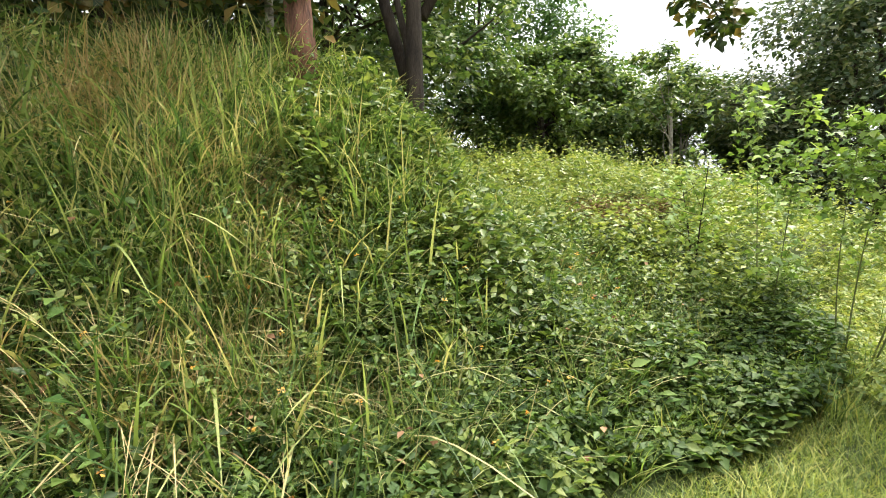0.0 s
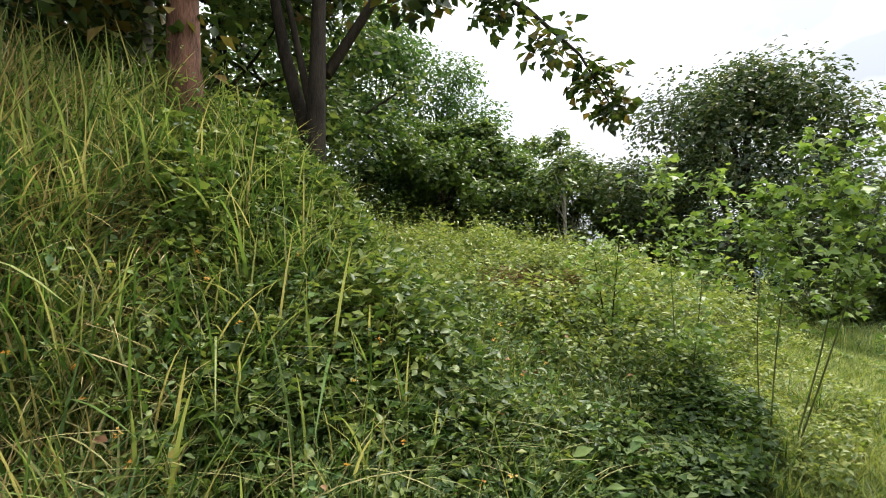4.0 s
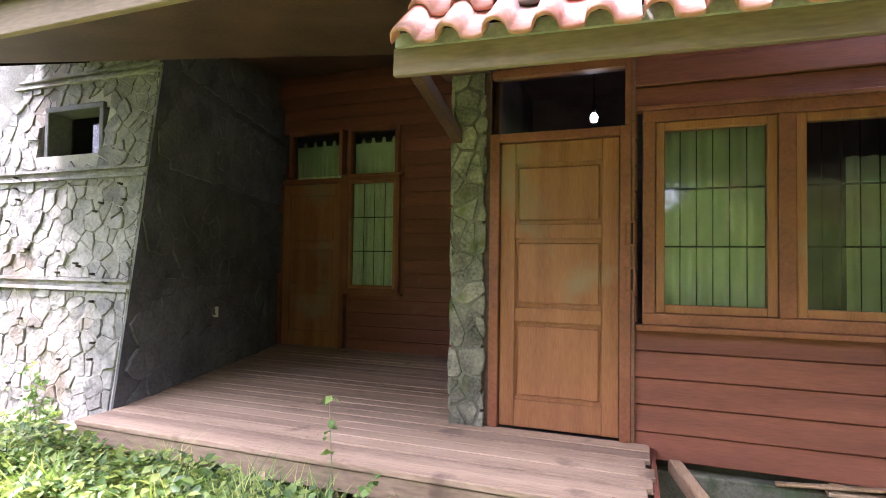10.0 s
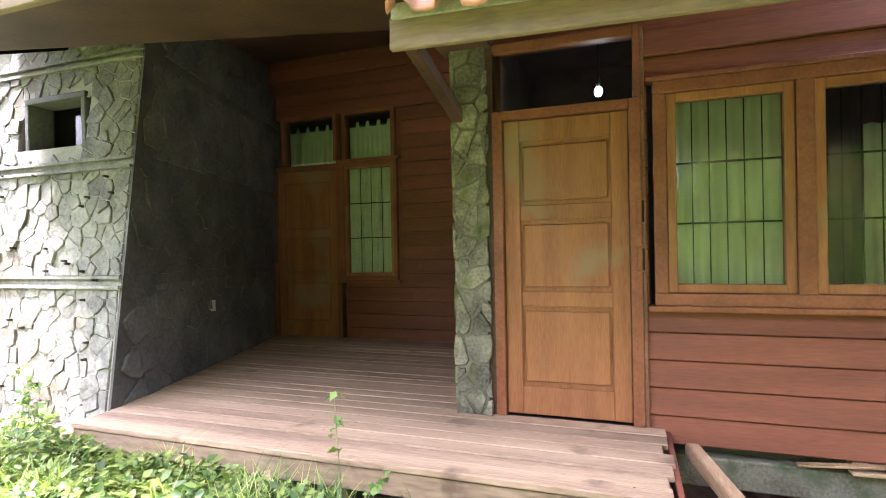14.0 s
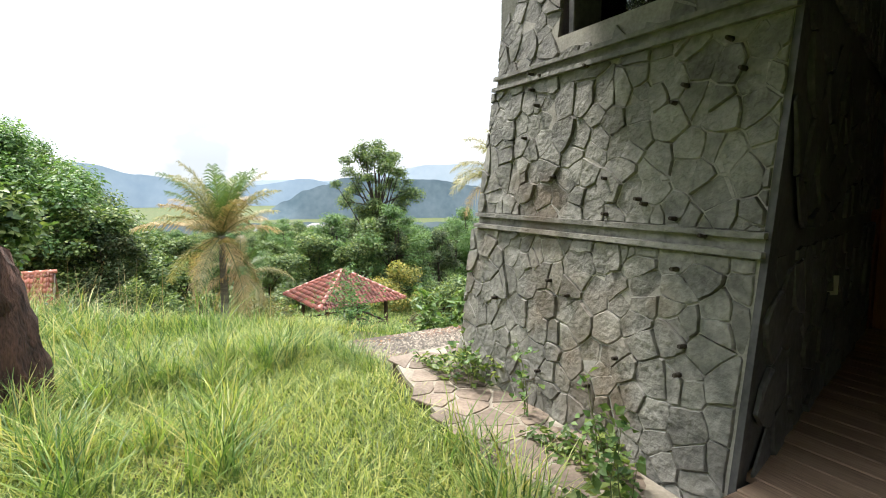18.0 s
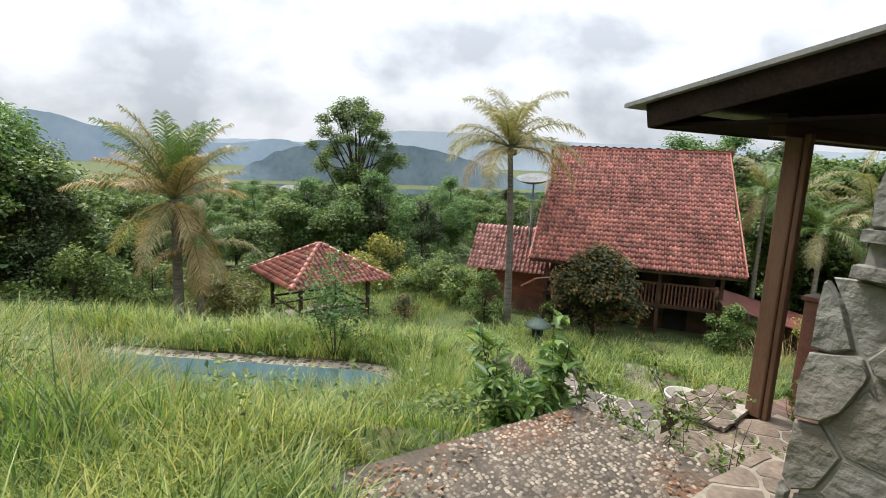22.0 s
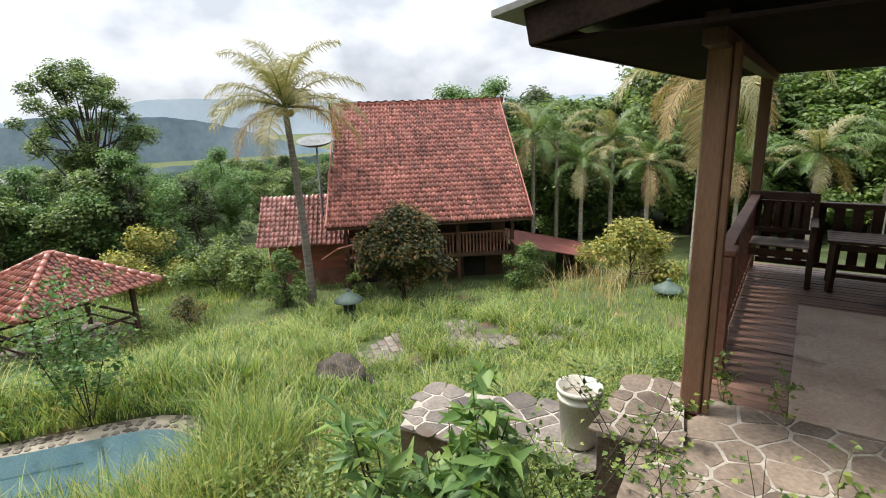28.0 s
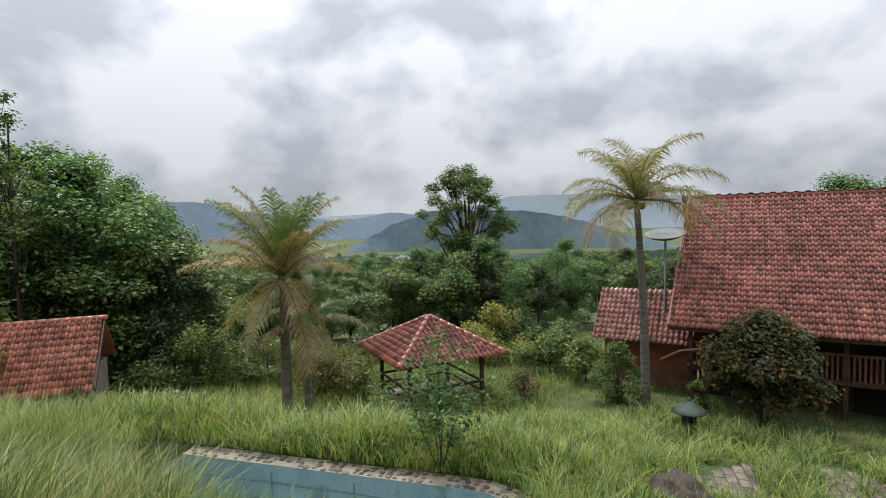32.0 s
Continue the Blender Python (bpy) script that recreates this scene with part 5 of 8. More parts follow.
part("brace", bar((-0.06, -2.02, 1.66), (-0.06, -2.42, 2.10), 0.06, 0.08), "rail_wood", post)
endp = thing("rail_post", "thick chipped red-brown rail end post", "post", kind="structure")
part("shaft", box(-0.155, -0.95, -0.1, 0.0, -0.80, 0.62, 0.006), "rail_wood", endp)
part("cap", box(-0.165, -0.96, 0.621, 0.01, -0.79, 0.655, 0.008), "rail_wood", endp)
roof_ter = thing("terrace_roof", "exposed dark rafters of the terrace roof", "roof", kind="structure")
part("eave_beam", bar((-0.12, -6.6, 2.26), (-0.12, -0.9, 2.10), 0.08, 0.11), "dark_wood", roof_ter)
part("purlin", bar((0.85, -6.6, 2.50), (0.85, -1.2, 2.40), 0.07, 0.09), "dark_wood", roof_ter)


def edge_z(y):
    """The height of the sagging outer eave."""
    return 1.79 + 0.077 * (-0.6 - y)


for i in range(14):
    yy = -1.45 - 0.38 * i
    part("rafter", bar((1.7, yy, 2.74), (-0.72, yy, edge_z(yy) + 0.05), 0.05, 0.075), "dark_wood", roof_ter)
part("eave_board", bar((-0.75, -6.6, edge_z(-6.6)), (-0.75, -0.6, edge_z(-0.6)), 0.03, 0.12), "dark_wood", roof_ter)
for name, lift, mat in (("sheathing", 0.045, "pale_board"), ("top_sheet", 0.075, "sheet")):
    b = bmesh.new()
    lo = [b.verts.new(p) for p in ((1.75, -6.6, 2.75 + lift), (1.75, -1.3, 2.75 + lift), (-0.78, -0.6, edge_z(-0.6) + 0.05 + lift), (-0.78, -6.6, edge_z(-6.6) + 0.05 + lift))]
    hi = [b.verts.new(v.co + Vector((0, 0, 0.02))) for v in lo]
    b.faces.new(lo), b.faces.new(hi[::-1])
    for i in range(4):
        b.faces.new((lo[i], lo[(i + 1) % 4], hi[(i + 1) % 4], hi[i]))
    bmesh.ops.recalc_face_normals(b, faces=b.faces)
    part(name, b, mat, roof_ter)
part("hip_rafter", bar((1.7, -2.2, 2.5), (-0.7, -0.5, 1.9), 0.06, 0.1), "dark_wood", roof_ter)

twig = thing("fallen_twig", "thin dry twig lying on the terrace tiles", "twig")
part("stick", tube([(0.16, -2.88, -0.092), (0.10, -2.77, -0.086), (0.06, -2.70, -0.090), (0.01, -2.62, -0.091)], [0.006, 0.007, 0.006, 0.003], 6), "bark_dark", twig)
hw = thing("hillside_wall", "low grey stone garden wall with two posts on the hillside", "wall", at=(-5.0, -9.8, 1.9), turn=-36)
part("footing", box(-0.85, -0.15, -0.6, 0.85, 0.15, 0.12, 0.02), "stone_dark", hw)
part("panel", box(-0.62, -0.09, 0.121, 0.62, 0.09, 0.72, 0.02), "concrete", hw)
part("coping", box(-0.66, -0.12, 0.721, 0.66, 0.12, 0.79, 0.02), "concrete", hw)
for q in (-0.74, 0.74):
    part("post", box(q - 0.1, -0.11, 0.121, q + 0.1, 0.11, 0.98, 0.02), "stone", hw)

# ---- lower veranda ----
VZ = -0.72
ver = thing("veranda_deck", "dark slatted wooden veranda deck", "deck", kind="structure")
yy = -4.18
while yy > -7.75:
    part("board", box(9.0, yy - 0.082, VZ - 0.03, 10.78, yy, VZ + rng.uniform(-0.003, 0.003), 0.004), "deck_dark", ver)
    yy -= 0.09
part("skirt", box(9.0, -7.75, VZ - 0.6, 10.74, -4.25, VZ - 0.05, 0), "dark_wood", ver)
mat_board = thing("floor_panel", "worn pale brown board sheet lying on the veranda", "panel")
part("sheet", box(8.8, -6.34, VZ + 0.006, 10.17, -4.16, VZ + 0.014, 0.002), "board_sheet", mat_board)
step_v = thing("veranda_step", "brick-edged wooden step up to the veranda", "step", kind="structure")
part("riser", box(9.6, -4.17, -0.95, 10.8, -4.06, VZ - 0.03, 0.006), "clay", step_v)

post_v = thing("veranda_post", "tall brown wooden veranda post with a grooved face", "post", "veranda posts", "structure")
part("shaft", box(10.575, -3.93, -0.62, 10.68, -3.83, 1.33, 0.008), "post_wood", post_v)
part("strip", box(10.535, -3.91, -0.62, 10.571, -3.845, 1.33, 0.006), "post_wood", post_v)
post_w = thing("veranda_post", "brown wooden veranda post at the rail corner", "post", "veranda posts", "structure")
part("shaft", box(10.63, -7.60, VZ, 10.74, -7.49, 1.4, 0.008), "post_wood", post_w)
newel = thing("newel_post", "squat red-brown newel post with a flat cap", "post", kind="structure")
part("shaft", box(10.55, -4.66, VZ, 10.70, -4.51, 0.13, 0.006), "rail_wood", newel)
part("cap", box(10.53, -4.68, 0.132, 10.72, -4.49, 0.17, 0.008), "rail_wood", newel)
baluster_rail("railing", (10.63, -4.69), (10.67, -7.48), 0.11, VZ, 19, "rail_wood", "red-brown slatted veranda railing", group="veranda railings")
baluster_rail("railing", (10.62, -7.55), (8.6, -7.55), 0.05, VZ, 13, "dark_wood", "dark slatted railing at the end of the veranda", group="veranda railings", size=0.03, deep=0.09)

roof_v = thing("veranda_roof", "low veranda roof with a thin sheet edge and brown boards", "roof", kind="structure")


def ver_z(x):
    return 1.53 + 0.185 * (11.58 - x)


b = bmesh.new()
lo = [b.verts.new(p) for p in ((11.58, -3.33, 1.50), (8.3, -3.33, ver_z(8.3) - 0.03), (8.3, -8.1, ver_z(8.3) - 0.03), (11.58, -8.1, 1.50))]
hi = [b.verts.new(v.co + Vector((0, 0, 0.03))) for v in lo]
b.faces.new(lo), b.faces.new(hi[::-1])
for i in range(4):
    b.faces.new((lo[i], lo[(i + 1) % 4], hi[(i + 1) % 4], hi[i]))
bmesh.ops.recalc_face_normals(b, faces=b.faces)
part("roof_sheet", b, "sheet", roof_v)
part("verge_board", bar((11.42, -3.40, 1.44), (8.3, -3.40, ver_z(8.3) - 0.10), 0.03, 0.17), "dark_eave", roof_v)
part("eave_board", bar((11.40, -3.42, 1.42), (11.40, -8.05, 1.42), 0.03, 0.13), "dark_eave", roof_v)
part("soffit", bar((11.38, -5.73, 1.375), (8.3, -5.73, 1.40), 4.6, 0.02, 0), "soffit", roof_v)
part("beam", bar((10.62, -3.6, 1.37), (10.66, -8.0, 1.37), 0.1, 0.14), "dark_wood", roof_v)

wall_east = thing("wall_east", "red-brown boarded wall with tall windows beside the veranda", "wall", kind="structure")
part("panel", box(8.45, -12, VZ - 0.5, 8.55, -4.6, 2.6, 0), "red_wood", wall_east)

# ---- paving ----
rnd1 = random.Random(11)


def inside(outline):
    """A test whether a place lies within an outline."""
    def test(x, y):
        hit = False
        for (x0, y0), (x1, y1) in zip(outline, outline[1:] + outline[:1]):
            if (y0 > y) != (y1 > y) and x < x0 + (y - y0) * (x1 - x0) / (y1 - y0):
                hit = not hit
        return hit
    return test


def paved(name, outline, z, low, size, label, category, mat="flag", gap=0.022, joint="joint_pale"):
    """A bed with irregular flagstones set in it."""
    t = thing(name, label, category, kind="structure")
    part("bed", prism(outline, z - 0.035, z - 0.004), joint, t)
    part("base", prism([(x + 0.0, y) for x, y in outline], low, z - 0.036), "soil", t)
    xs, ys = [q[0] for q in outline], [q[1] for q in outline]
    inn = inside(outline)
    x0, y0 = min(xs), min(ys)
    cells = crazy_cells(max(xs) - x0, max(ys) - y0, size, gap, rnd1, keep=lambda u, v: inn(x0 + u, y0 + v))
    stone_pieces("flagstone", cells, t, pose(x0, y0, z - 0.008), mat, 0.009, rnd1, 0.3, 0.008, 0.004)
    return t


paved("stone_path", [(7.25, -1.25), (7.25, -0.72), (8.3, -0.72), (9.3, -0.85), (9.75, -0.95), (9.9, -2.2), (9.9, -2.5), (9.35, -2.5), (9.35, -1.55), (9.2, -1.35)], -0.13, -0.6, 0.2, "flagstone path with pale joints along the tower", "path", joint="joint")
paved("stone_terrace", [(9.2, -2.5), (10.7, -2.55), (10.8, -3.3), (10.56, -3.4), (10.56, -4.05), (9.2, -4.05)], -0.62, -1.4, 0.2, "crazy-paved stone terrace before the veranda", "terrace", gap=0.02)
paved("stone_block", [(10.58, -3.42), (10.98, -3.34), (11.03, -4.02), (10.7, -4.1)], -0.58, -1.5, 0.17, "crazy-paved stone block beside the post", "block")
paved("stone_step", [(11.0, -4.15), (11.5, -4.0), (12.7, -3.75), (12.9, -4.35), (11.7, -4.75), (11.0, -4.7)], -1.36, -2.4, 0.2, "lower crazy-paved stone step on the slope", "step", mat="flag_dark", gap=0.022)
gp = thing("garden_paving", "grey block paving with pale joints, half overgrown by grass", "paving", kind="structure")
gp_out = [(17.3, -8.4), (18.8, -9.2), (18.9, -10.9), (17.6, -12.6), (15.6, -13.9), (14.4, -13.3), (16.2, -11.4), (17.2, -10.2)]
part("bed", prism(gp_out, -4.60, -4.516), "pebble_bed", gp)
part("base", prism(gp_out, -5.6, -4.602), "soil", gp)
gp_in = inside(gp_out)
paver_me = bpy.data.meshes.new("paver")
bmt = box(-0.15, -0.095, -0.03, 0.15, 0.095, 0.012, 0.008)
bmt.to_mesh(paver_me)
bmt.free()
paver_me.materials.append(M["flag_dark"])
for j in range(28):
    for i in range(16):
        lx, ly = (i - 8 + 0.5 * (j % 2)) * 0.33, (j - 14) * 0.225
        x, y = 16.9 + 0.80 * lx + 0.60 * ly, -11.0 - 0.60 * lx + 0.80 * ly
        if gp_in(x, y) and math.sin(2.1 * x + 0.7) + math.sin(1.7 * y + 0.5 * x) > -0.5:
            piece("paver", paver_me, gp, pose(x, y, -4.512 + rnd1.uniform(-0.006, 0.006), rnd1.uniform(-1.5, 1.5), rnd1.uniform(-1.5, 1.5), -36.9 + rnd1.uniform(-3, 3)))

# pebble mosaic
peb = thing("pebble_patch", "pebble mosaic patch with reddish earth and dry litter", "paving", kind="structure")
part("bed", prism([(9.75, -0.85), (10.88, -0.58), (10.86, -2.35), (9.92, -2.45)], -0.8, -0.30, bevel=0.01), "pebble_bed", peb)
rp = np.random.default_rng(31)
pu, pv = np.meshgrid(np.arange(9.8, 10.86, 0.026), np.arange(-2.4, -0.6, 0.026), indexing="ij")
pu = pu.ravel() + rp.uniform(-0.008, 0.008, pu.size)
pv = pv.ravel() + rp.uniform(-0.008, 0.008, pv.size)
hid = np.sin(pu * 7 + 1) + np.cos(pv * 5.3) + rp.normal(size=len(pu)) * 0.5
keep = (hid < 1.25) & (pv < -0.62 - 0.2 * (10.86 - pu))
pu, pv = pu[keep], pv[keep]
n = len(pu)
ell = np.array([(1, 0, 0), (0.3, 0.9, 0), (-0.8, 0.6, 0), (-0.8, -0.6, 0), (0.3, -0.9, 0), (0.1, 0, 1)])
ang, siz = rp.uniform(0, 6.28, n), rp.uniform(0.009, 0.0165, n)
co = np.zeros((n, 6, 3))
co[:, :, 0] = pu[:, None] + siz[:, None] * (ell[:, 0] * np.cos(ang)[:, None] * 1.2 - ell[:, 1] * np.sin(ang)[:, None])
co[:, :, 1] = pv[:, None] + siz[:, None] * (ell[:, 0] * np.sin(ang)[:, None] * 1.2 + ell[:, 1] * np.cos(ang)[:, None])
co[:, :, 2] = -0.302 + siz[:, None] * ell[:, 2] * 0.9
fc = np.array([(0, 1, 5), (1, 2, 5), (2, 3, 5), (3, 4, 5), (4, 0, 5)])
ob = new("pebbles", array_mesh("pebbles", co.reshape(-1, 3), (fc[None] + (np.arange(n) * 6)[:, None, None]).reshape(-1, 3), "pebble", smooth=True))
ob.parent, ob["kind"] = peb, "stuff"

# ---- pool ----
pool = thing("swimming_pool", "empty turquoise swimming pool with a rough stone rim", "pool", kind="structure")


def pool_xy(s, u):
    """From across and along the pool to the plan."""
    return (15.4 + 0.8125 * (s - 6.0) - 0.583 * u, -3.55 - 0.583 * (s - 6.0) - 0.8125 * u)


outline = []
for k in range(13):
    a = -math.pi / 2 + math.pi * k / 12
    outline.append((5.64 + 0.8 * math.sin(a), -0.8 + 0.8 * math.cos(a)))
outline += [(6.44, -5.1), (4.84, -5.1)]
pts = [pool_xy(s, u) for s, u in outline]
b = bmesh.new()
top = [b.verts.new((x, y, -2.3)) for x, y in pts]
bot = [b.verts.new((x, y, -3.35)) for x, y in pts]
for i in range(len(pts)):
    k = (i + 1) % len(pts)
    b.faces.new((top[i], top[k], bot[k], bot[i]))
b.faces.new(bot)
part("basin", b, "pool", pool)

rim_in, rim_out = [], []
for k in range(len(outline)):
    su, uu = outline[k]
    nx, ny = (su - 5.64, max(uu + 0.8, 0.0))
    ll = math.hypot(nx, ny)
    rim_in.append(pool_xy(su - 0.0 * nx, uu)), rim_out.append(pool_xy(su + 0.3 * nx / ll, uu + 0.3 * ny / ll))
b = bmesh.new()
for z0 in (-2.6, -2.30):
    for ring in (rim_in, rim_out):
        for x, y in ring:
            b.verts.new((x, y, z0))
b.verts.ensure_lookup_table()
nn = len(outline)
for k in range(nn - 1):
    a0, a1, c0, c1 = 2 * nn + k, 2 * nn + k + 1, 3 * nn + k, 3 * nn + k + 1
    b.faces.new([b.verts[q] for q in (a0, a1, c1, c0)])
    b.faces.new([b.verts[q] for q in (c0 - 2 * nn, c1 - 2 * nn, c1, c0)])
bmesh.ops.recalc_face_normals(b, faces=b.faces)
part("rim_bed", b, "joint", pool)
for k in range(nn - 2):
    ll = math.hypot(rim_out[k + 1][0] - rim_out[k][0], rim_out[k + 1][1] - rim_out[k][1])
    m_ = max(1, int(ll / 0.115))
    for j in range(m_):
        for w0 in (0.17, 0.5, 0.83):
            if rnd1.random() < 0.2:
                continue
            f, w = (j + 0.5 + rnd1.uniform(-0.2, 0.2)) / m_, w0 + rnd1.uniform(-0.08, 0.08)
            x, y = [(1 - w) * (rim_in[k][q] * (1 - f) + rim_in[k + 1][q] * f) + w * (rim_out[k][q] * (1 - f) + rim_out[k + 1][q] * f) for q in (0, 1)]
            rr, a0 = rnd1.uniform(0.03, 0.055), rnd1.uniform(0, 6.28)
            b = bmesh.new()
            sides = rnd1.choice((4, 5, 6))
            lo = [b.verts.new((rr * rnd1.uniform(0.75, 1.25) * math.cos(a0 + 6.283 * q / sides), rr * rnd1.uniform(0.75, 1.25) * math.sin(a0 + 6.283 * q / sides), 0)) for q in range(sides)]
            hi = [b.verts.new((v.co.x * 0.85, v.co.y * 0.85, 0.014)) for v in lo]
            b.faces.new(hi)
            for q in range(sides):
                b.faces.new((lo[q], lo[(q + 1) % sides], hi[(q + 1) % sides], hi[q]))
            part("rim_stone", b, "stone_dark", pool).location = (x, y, -2.302)
for dz in (-2.55, -2.8, -3.05):
    lines = [pool_xy(6.428, -8.9), pool_xy(6.428, -1.3)]
    part("tile_line", bar((*lines[0], dz), (*lines[1], dz), 0.01, 0.014, 0), "joint_dark", pool)
for q in range(7):
    x, y = pool_xy(6.43, -8.6 + 1.25 * q)
    part("tile_line", box(x - 0.007, y - 0.007, -3.3, x + 0.007, y + 0.007, -2.4, 0), "joint_dark", pool)

# ---- gazebo ----
gaz = thing("gazebo", "open wooden gazebo with a red clay-tiled hip roof", "gazebo", at=(28.1, -6.45, -5.3), turn=7)
for sx in (-1, 1):
    for sy in (-1, 1):
        part("post", box(sx * 1.35 - 0.06, sy * 1.35 - 0.06, 0.003, sx * 1.35 + 0.06, sy * 1.35 + 0.06, 1.95), "dark_wood", gaz)
for k in range(4):
    R = pose(0, 0, 0, 0, 0, 90 * k)
    up = Vector((0, 1.95, 1.12))
    m = R @ slope_frame((-1.95, -1.95, 1.77), (1, 0, 0), up)
    L = up.length
    tile_field("tiles", gaz, m, 3.9, L, 0.177, 0.225, "clay", trim=lambda u, v, L=L: 1.95 * v / L - 0.02 < u < 3.9 - 1.95 * v / L + 0.02)
    ridge_caps(gaz, R @ Vector((-1.97, -1.97, 1.80)), R @ Vector((-0.05, -0.05, 2.93)), "clay", 0.085)
    part("low_rail", bar(R @ Vector((-1.29, -1.35, 0.75)), R @ Vector((1.29, -1.35, 0.75)), 0.06, 0.08), "dark_wood", gaz)
    part("low_rail", bar(R @ Vector((-1.29, -1.35, 0.4)), R @ Vector((1.29, -1.35, 0.4)), 0.04, 0.06), "dark_wood", gaz)
part("floor_slab", box(-1.6, -1.6, -0.5, 1.6, 1.6, 0.0), "stone_dark", gaz)
part("cap", box(-0.14, -0.14, 2.86, 0.14, 0.14, 3.0, 0.03), "clay", gaz)

# ---- the house in the garden ----
hs = thing("garden_house", "two-storey wooden house with a steep red clay-tiled roof", "house", at=(21.9, -16.76, -6.2), turn=-139.3)
EZ, RZ, RUN = 3.40, 7.92, 5.1
SLOPE = Vector((0, RUN, RZ - EZ))
m = slope_frame((-3.95, 0, EZ), (1, 0, 0), SLOPE)
tile_field("tiles", hs, m, 7.9, SLOPE.length, 0.188, 0.25, "clay", trim=lambda u, v: 0.035 * v < u < 7.9 - 0.035 * v)
mb = slope_frame((3.95, 2 * RUN, EZ), (-1, 0, 0), Vector((0, -RUN, RZ - EZ)))
tile_field("tiles", hs, mb, 7.9, SLOPE.length, 0.38, 0.5, "clay")
ridge_caps(hs, (-3.75, RUN, RZ + 0.03), (3.75, RUN, RZ + 0.03), "clay", 0.1, 0.35)
part("eave_board", box(-3.95, 0.0, EZ - 0.14, 3.95, 0.04, EZ - 0.01), "dark_wood", hs)
b = bmesh.new()
for sx in (-3.7, 3.7):
    vs = [b.verts.new(p) for p in ((sx, 0.3, EZ + 0.15), (sx, 2 * RUN - 0.3, EZ + 0.15), (sx, RUN, RZ - 0.15))]
    b.faces.new(vs)
part("gable", b, "dark_wood", hs)
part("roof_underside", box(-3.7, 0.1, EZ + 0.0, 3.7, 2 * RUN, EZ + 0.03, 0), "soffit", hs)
part("upper_wall", box(-3.3, 2.0, 1.95, 3.3, 8.5, EZ, 0), "dark_wood", hs)
part("balcony_floor", box(-3.4, 0.55, 1.80, 3.4, 8.6, 1.95), "dark_wood", hs)
part("lower_wall", box(-3.1, 1.6, 0, 3.1, 8.4, 1.8, 0), "dark_wood", hs)
for x in (-3.3, -1.1, 1.1, 3.3):
    part("post", box(x - 0.07, 0.6, 0, x + 0.07, 0.74, EZ), "dark_wood", hs)
part("balcony_rail", box(-3.2, 0.62, 2.72, 3.2, 0.7, 2.79), "rail_wood", hs)
for i in range(46):
    x = -3.1 + 6.2 * i / 45
    part("baluster", box(x - 0.028, 0.645, 1.952, x + 0.028, 0.675, 2.718, 0), "rail_wood", hs)
mw = slope_frame((-6.9, 1.2, 2.5), (1, 0, 0), (0, 1.75, 1.7))
tile_field("tiles", hs, mw, 3.4, 2.5, 0.19, 0.25, "clay_wet")
part("wing_wall", box(-6.6, 2.0, 0, -3.35, 4.2, 2.6, 0), "red_wood", hs)
part("wing_panel", box(-6.5, 1.92, 0.3, -3.4, 1.99, 1.3), "rail_wood", hs)
b = box(3.2, -0.3, 0, 7.0, 3.2, 0.05, 0.01)
for v in b.verts:
    v.co.z += 2.35 - 0.24 * (v.co.x - 3.2)
part("lean_to_roof", b, "rust_roof", hs)
for i in range(30):
    x = 0.2 + 0.115 * i
    part("fence_slat", box(x - 0.03, -1.52, 0.15, x + 0.03, -1.5, 0.85 + 0.03 * math.sin(i * 1.7), 0), "white_wood", hs)
part("fence_rail", box(0.1, -1.5, 0.3, 3.6, -1.47, 0.36), "white_wood", hs)
part("fence_rail", box(0.1, -1.5, 0.65, 3.6, -1.47, 0.71), "white_wood", hs)
part("roof_hatch", bar((-3.9, 0.2, 2.2), (-3.2, -0.5, 2.75), 0.9, 0.05), "clay", hs)
# flat black sheets stand in for the shade inside the lower openings
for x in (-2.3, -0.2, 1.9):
    part("lower_opening_sheet", box(x - 0.45, 1.56, 0.15, x + 0.45, 1.6, 1.6), "black", hs)
# and the same for the darkness behind the upper windows
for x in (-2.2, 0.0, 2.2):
    part("upper_window_sheet", box(x - 0.5, 1.95, 2.2, x + 0.5, 1.99, 3.2), "black", hs)
part("chimney_pipe", tube([(-3.6, 3.0, 3.2), (-3.6, 3.0, 4.9)], [0.09, 0.09], 8), "metal", hs)
for sx in (-1, 1):
    part("barge_board", bar((sx * 3.96, -0.02, EZ + 0.02), (sx * 3.76, RUN, RZ + 0.02), 0.05, 0.14), "clay", hs)
part("lean_to_wall", box(5.9, 0.4, 0, 6.1, 3.0, 1.6, 0), "dark_wood", hs)

# ---- small roofed hut by the trees ----
hut = thing("garden_hut", "small hut with an orange clay-tiled roof by the trees", "hut", at=(29.27, 5.59, -4.95), turn=-87)
mh = slope_frame((-3.4, -1.1, 1.21), (1, 0, 0), (0, 1.9, 1.84))
tile_field("tiles", hut, mh, 5.0, 2.62, 0.19, 0.245, "clay_orange")
ridge_caps(hut, (-3.4, 0.8, 3.07), (1.64, 0.8, 3.07), "clay_orange", 0.085)
part("barge_board", bar((1.60, -1.08, 1.19), (1.60, 0.80, 3.01), 0.05, 0.12), "dark_wood", hut)
part("rear_slope", bar((-0.9, 0.82, 2.98), (-0.9, 2.4, 1.5), 5.0, 0.05), "clay_orange", hut)
part("eave_beam", bar((-3.4, -0.95, 1.24), (1.58, -0.95, 1.24), 0.08, 0.10), "dark_wood", hut)
part("wall", box(-3.2, -0.55, -0.3, 1.35, 2.1, 1.5, 0), "white_wood", hut)
for i in range(10):
    part("fence_slat", box(0.40 + 0.12 * i, -0.85, -0.4, 0.47 + 0.12 * i, -0.82, 0.95 + 0.05 * math.sin(2.3 * i), 0), "white_wood", hut)

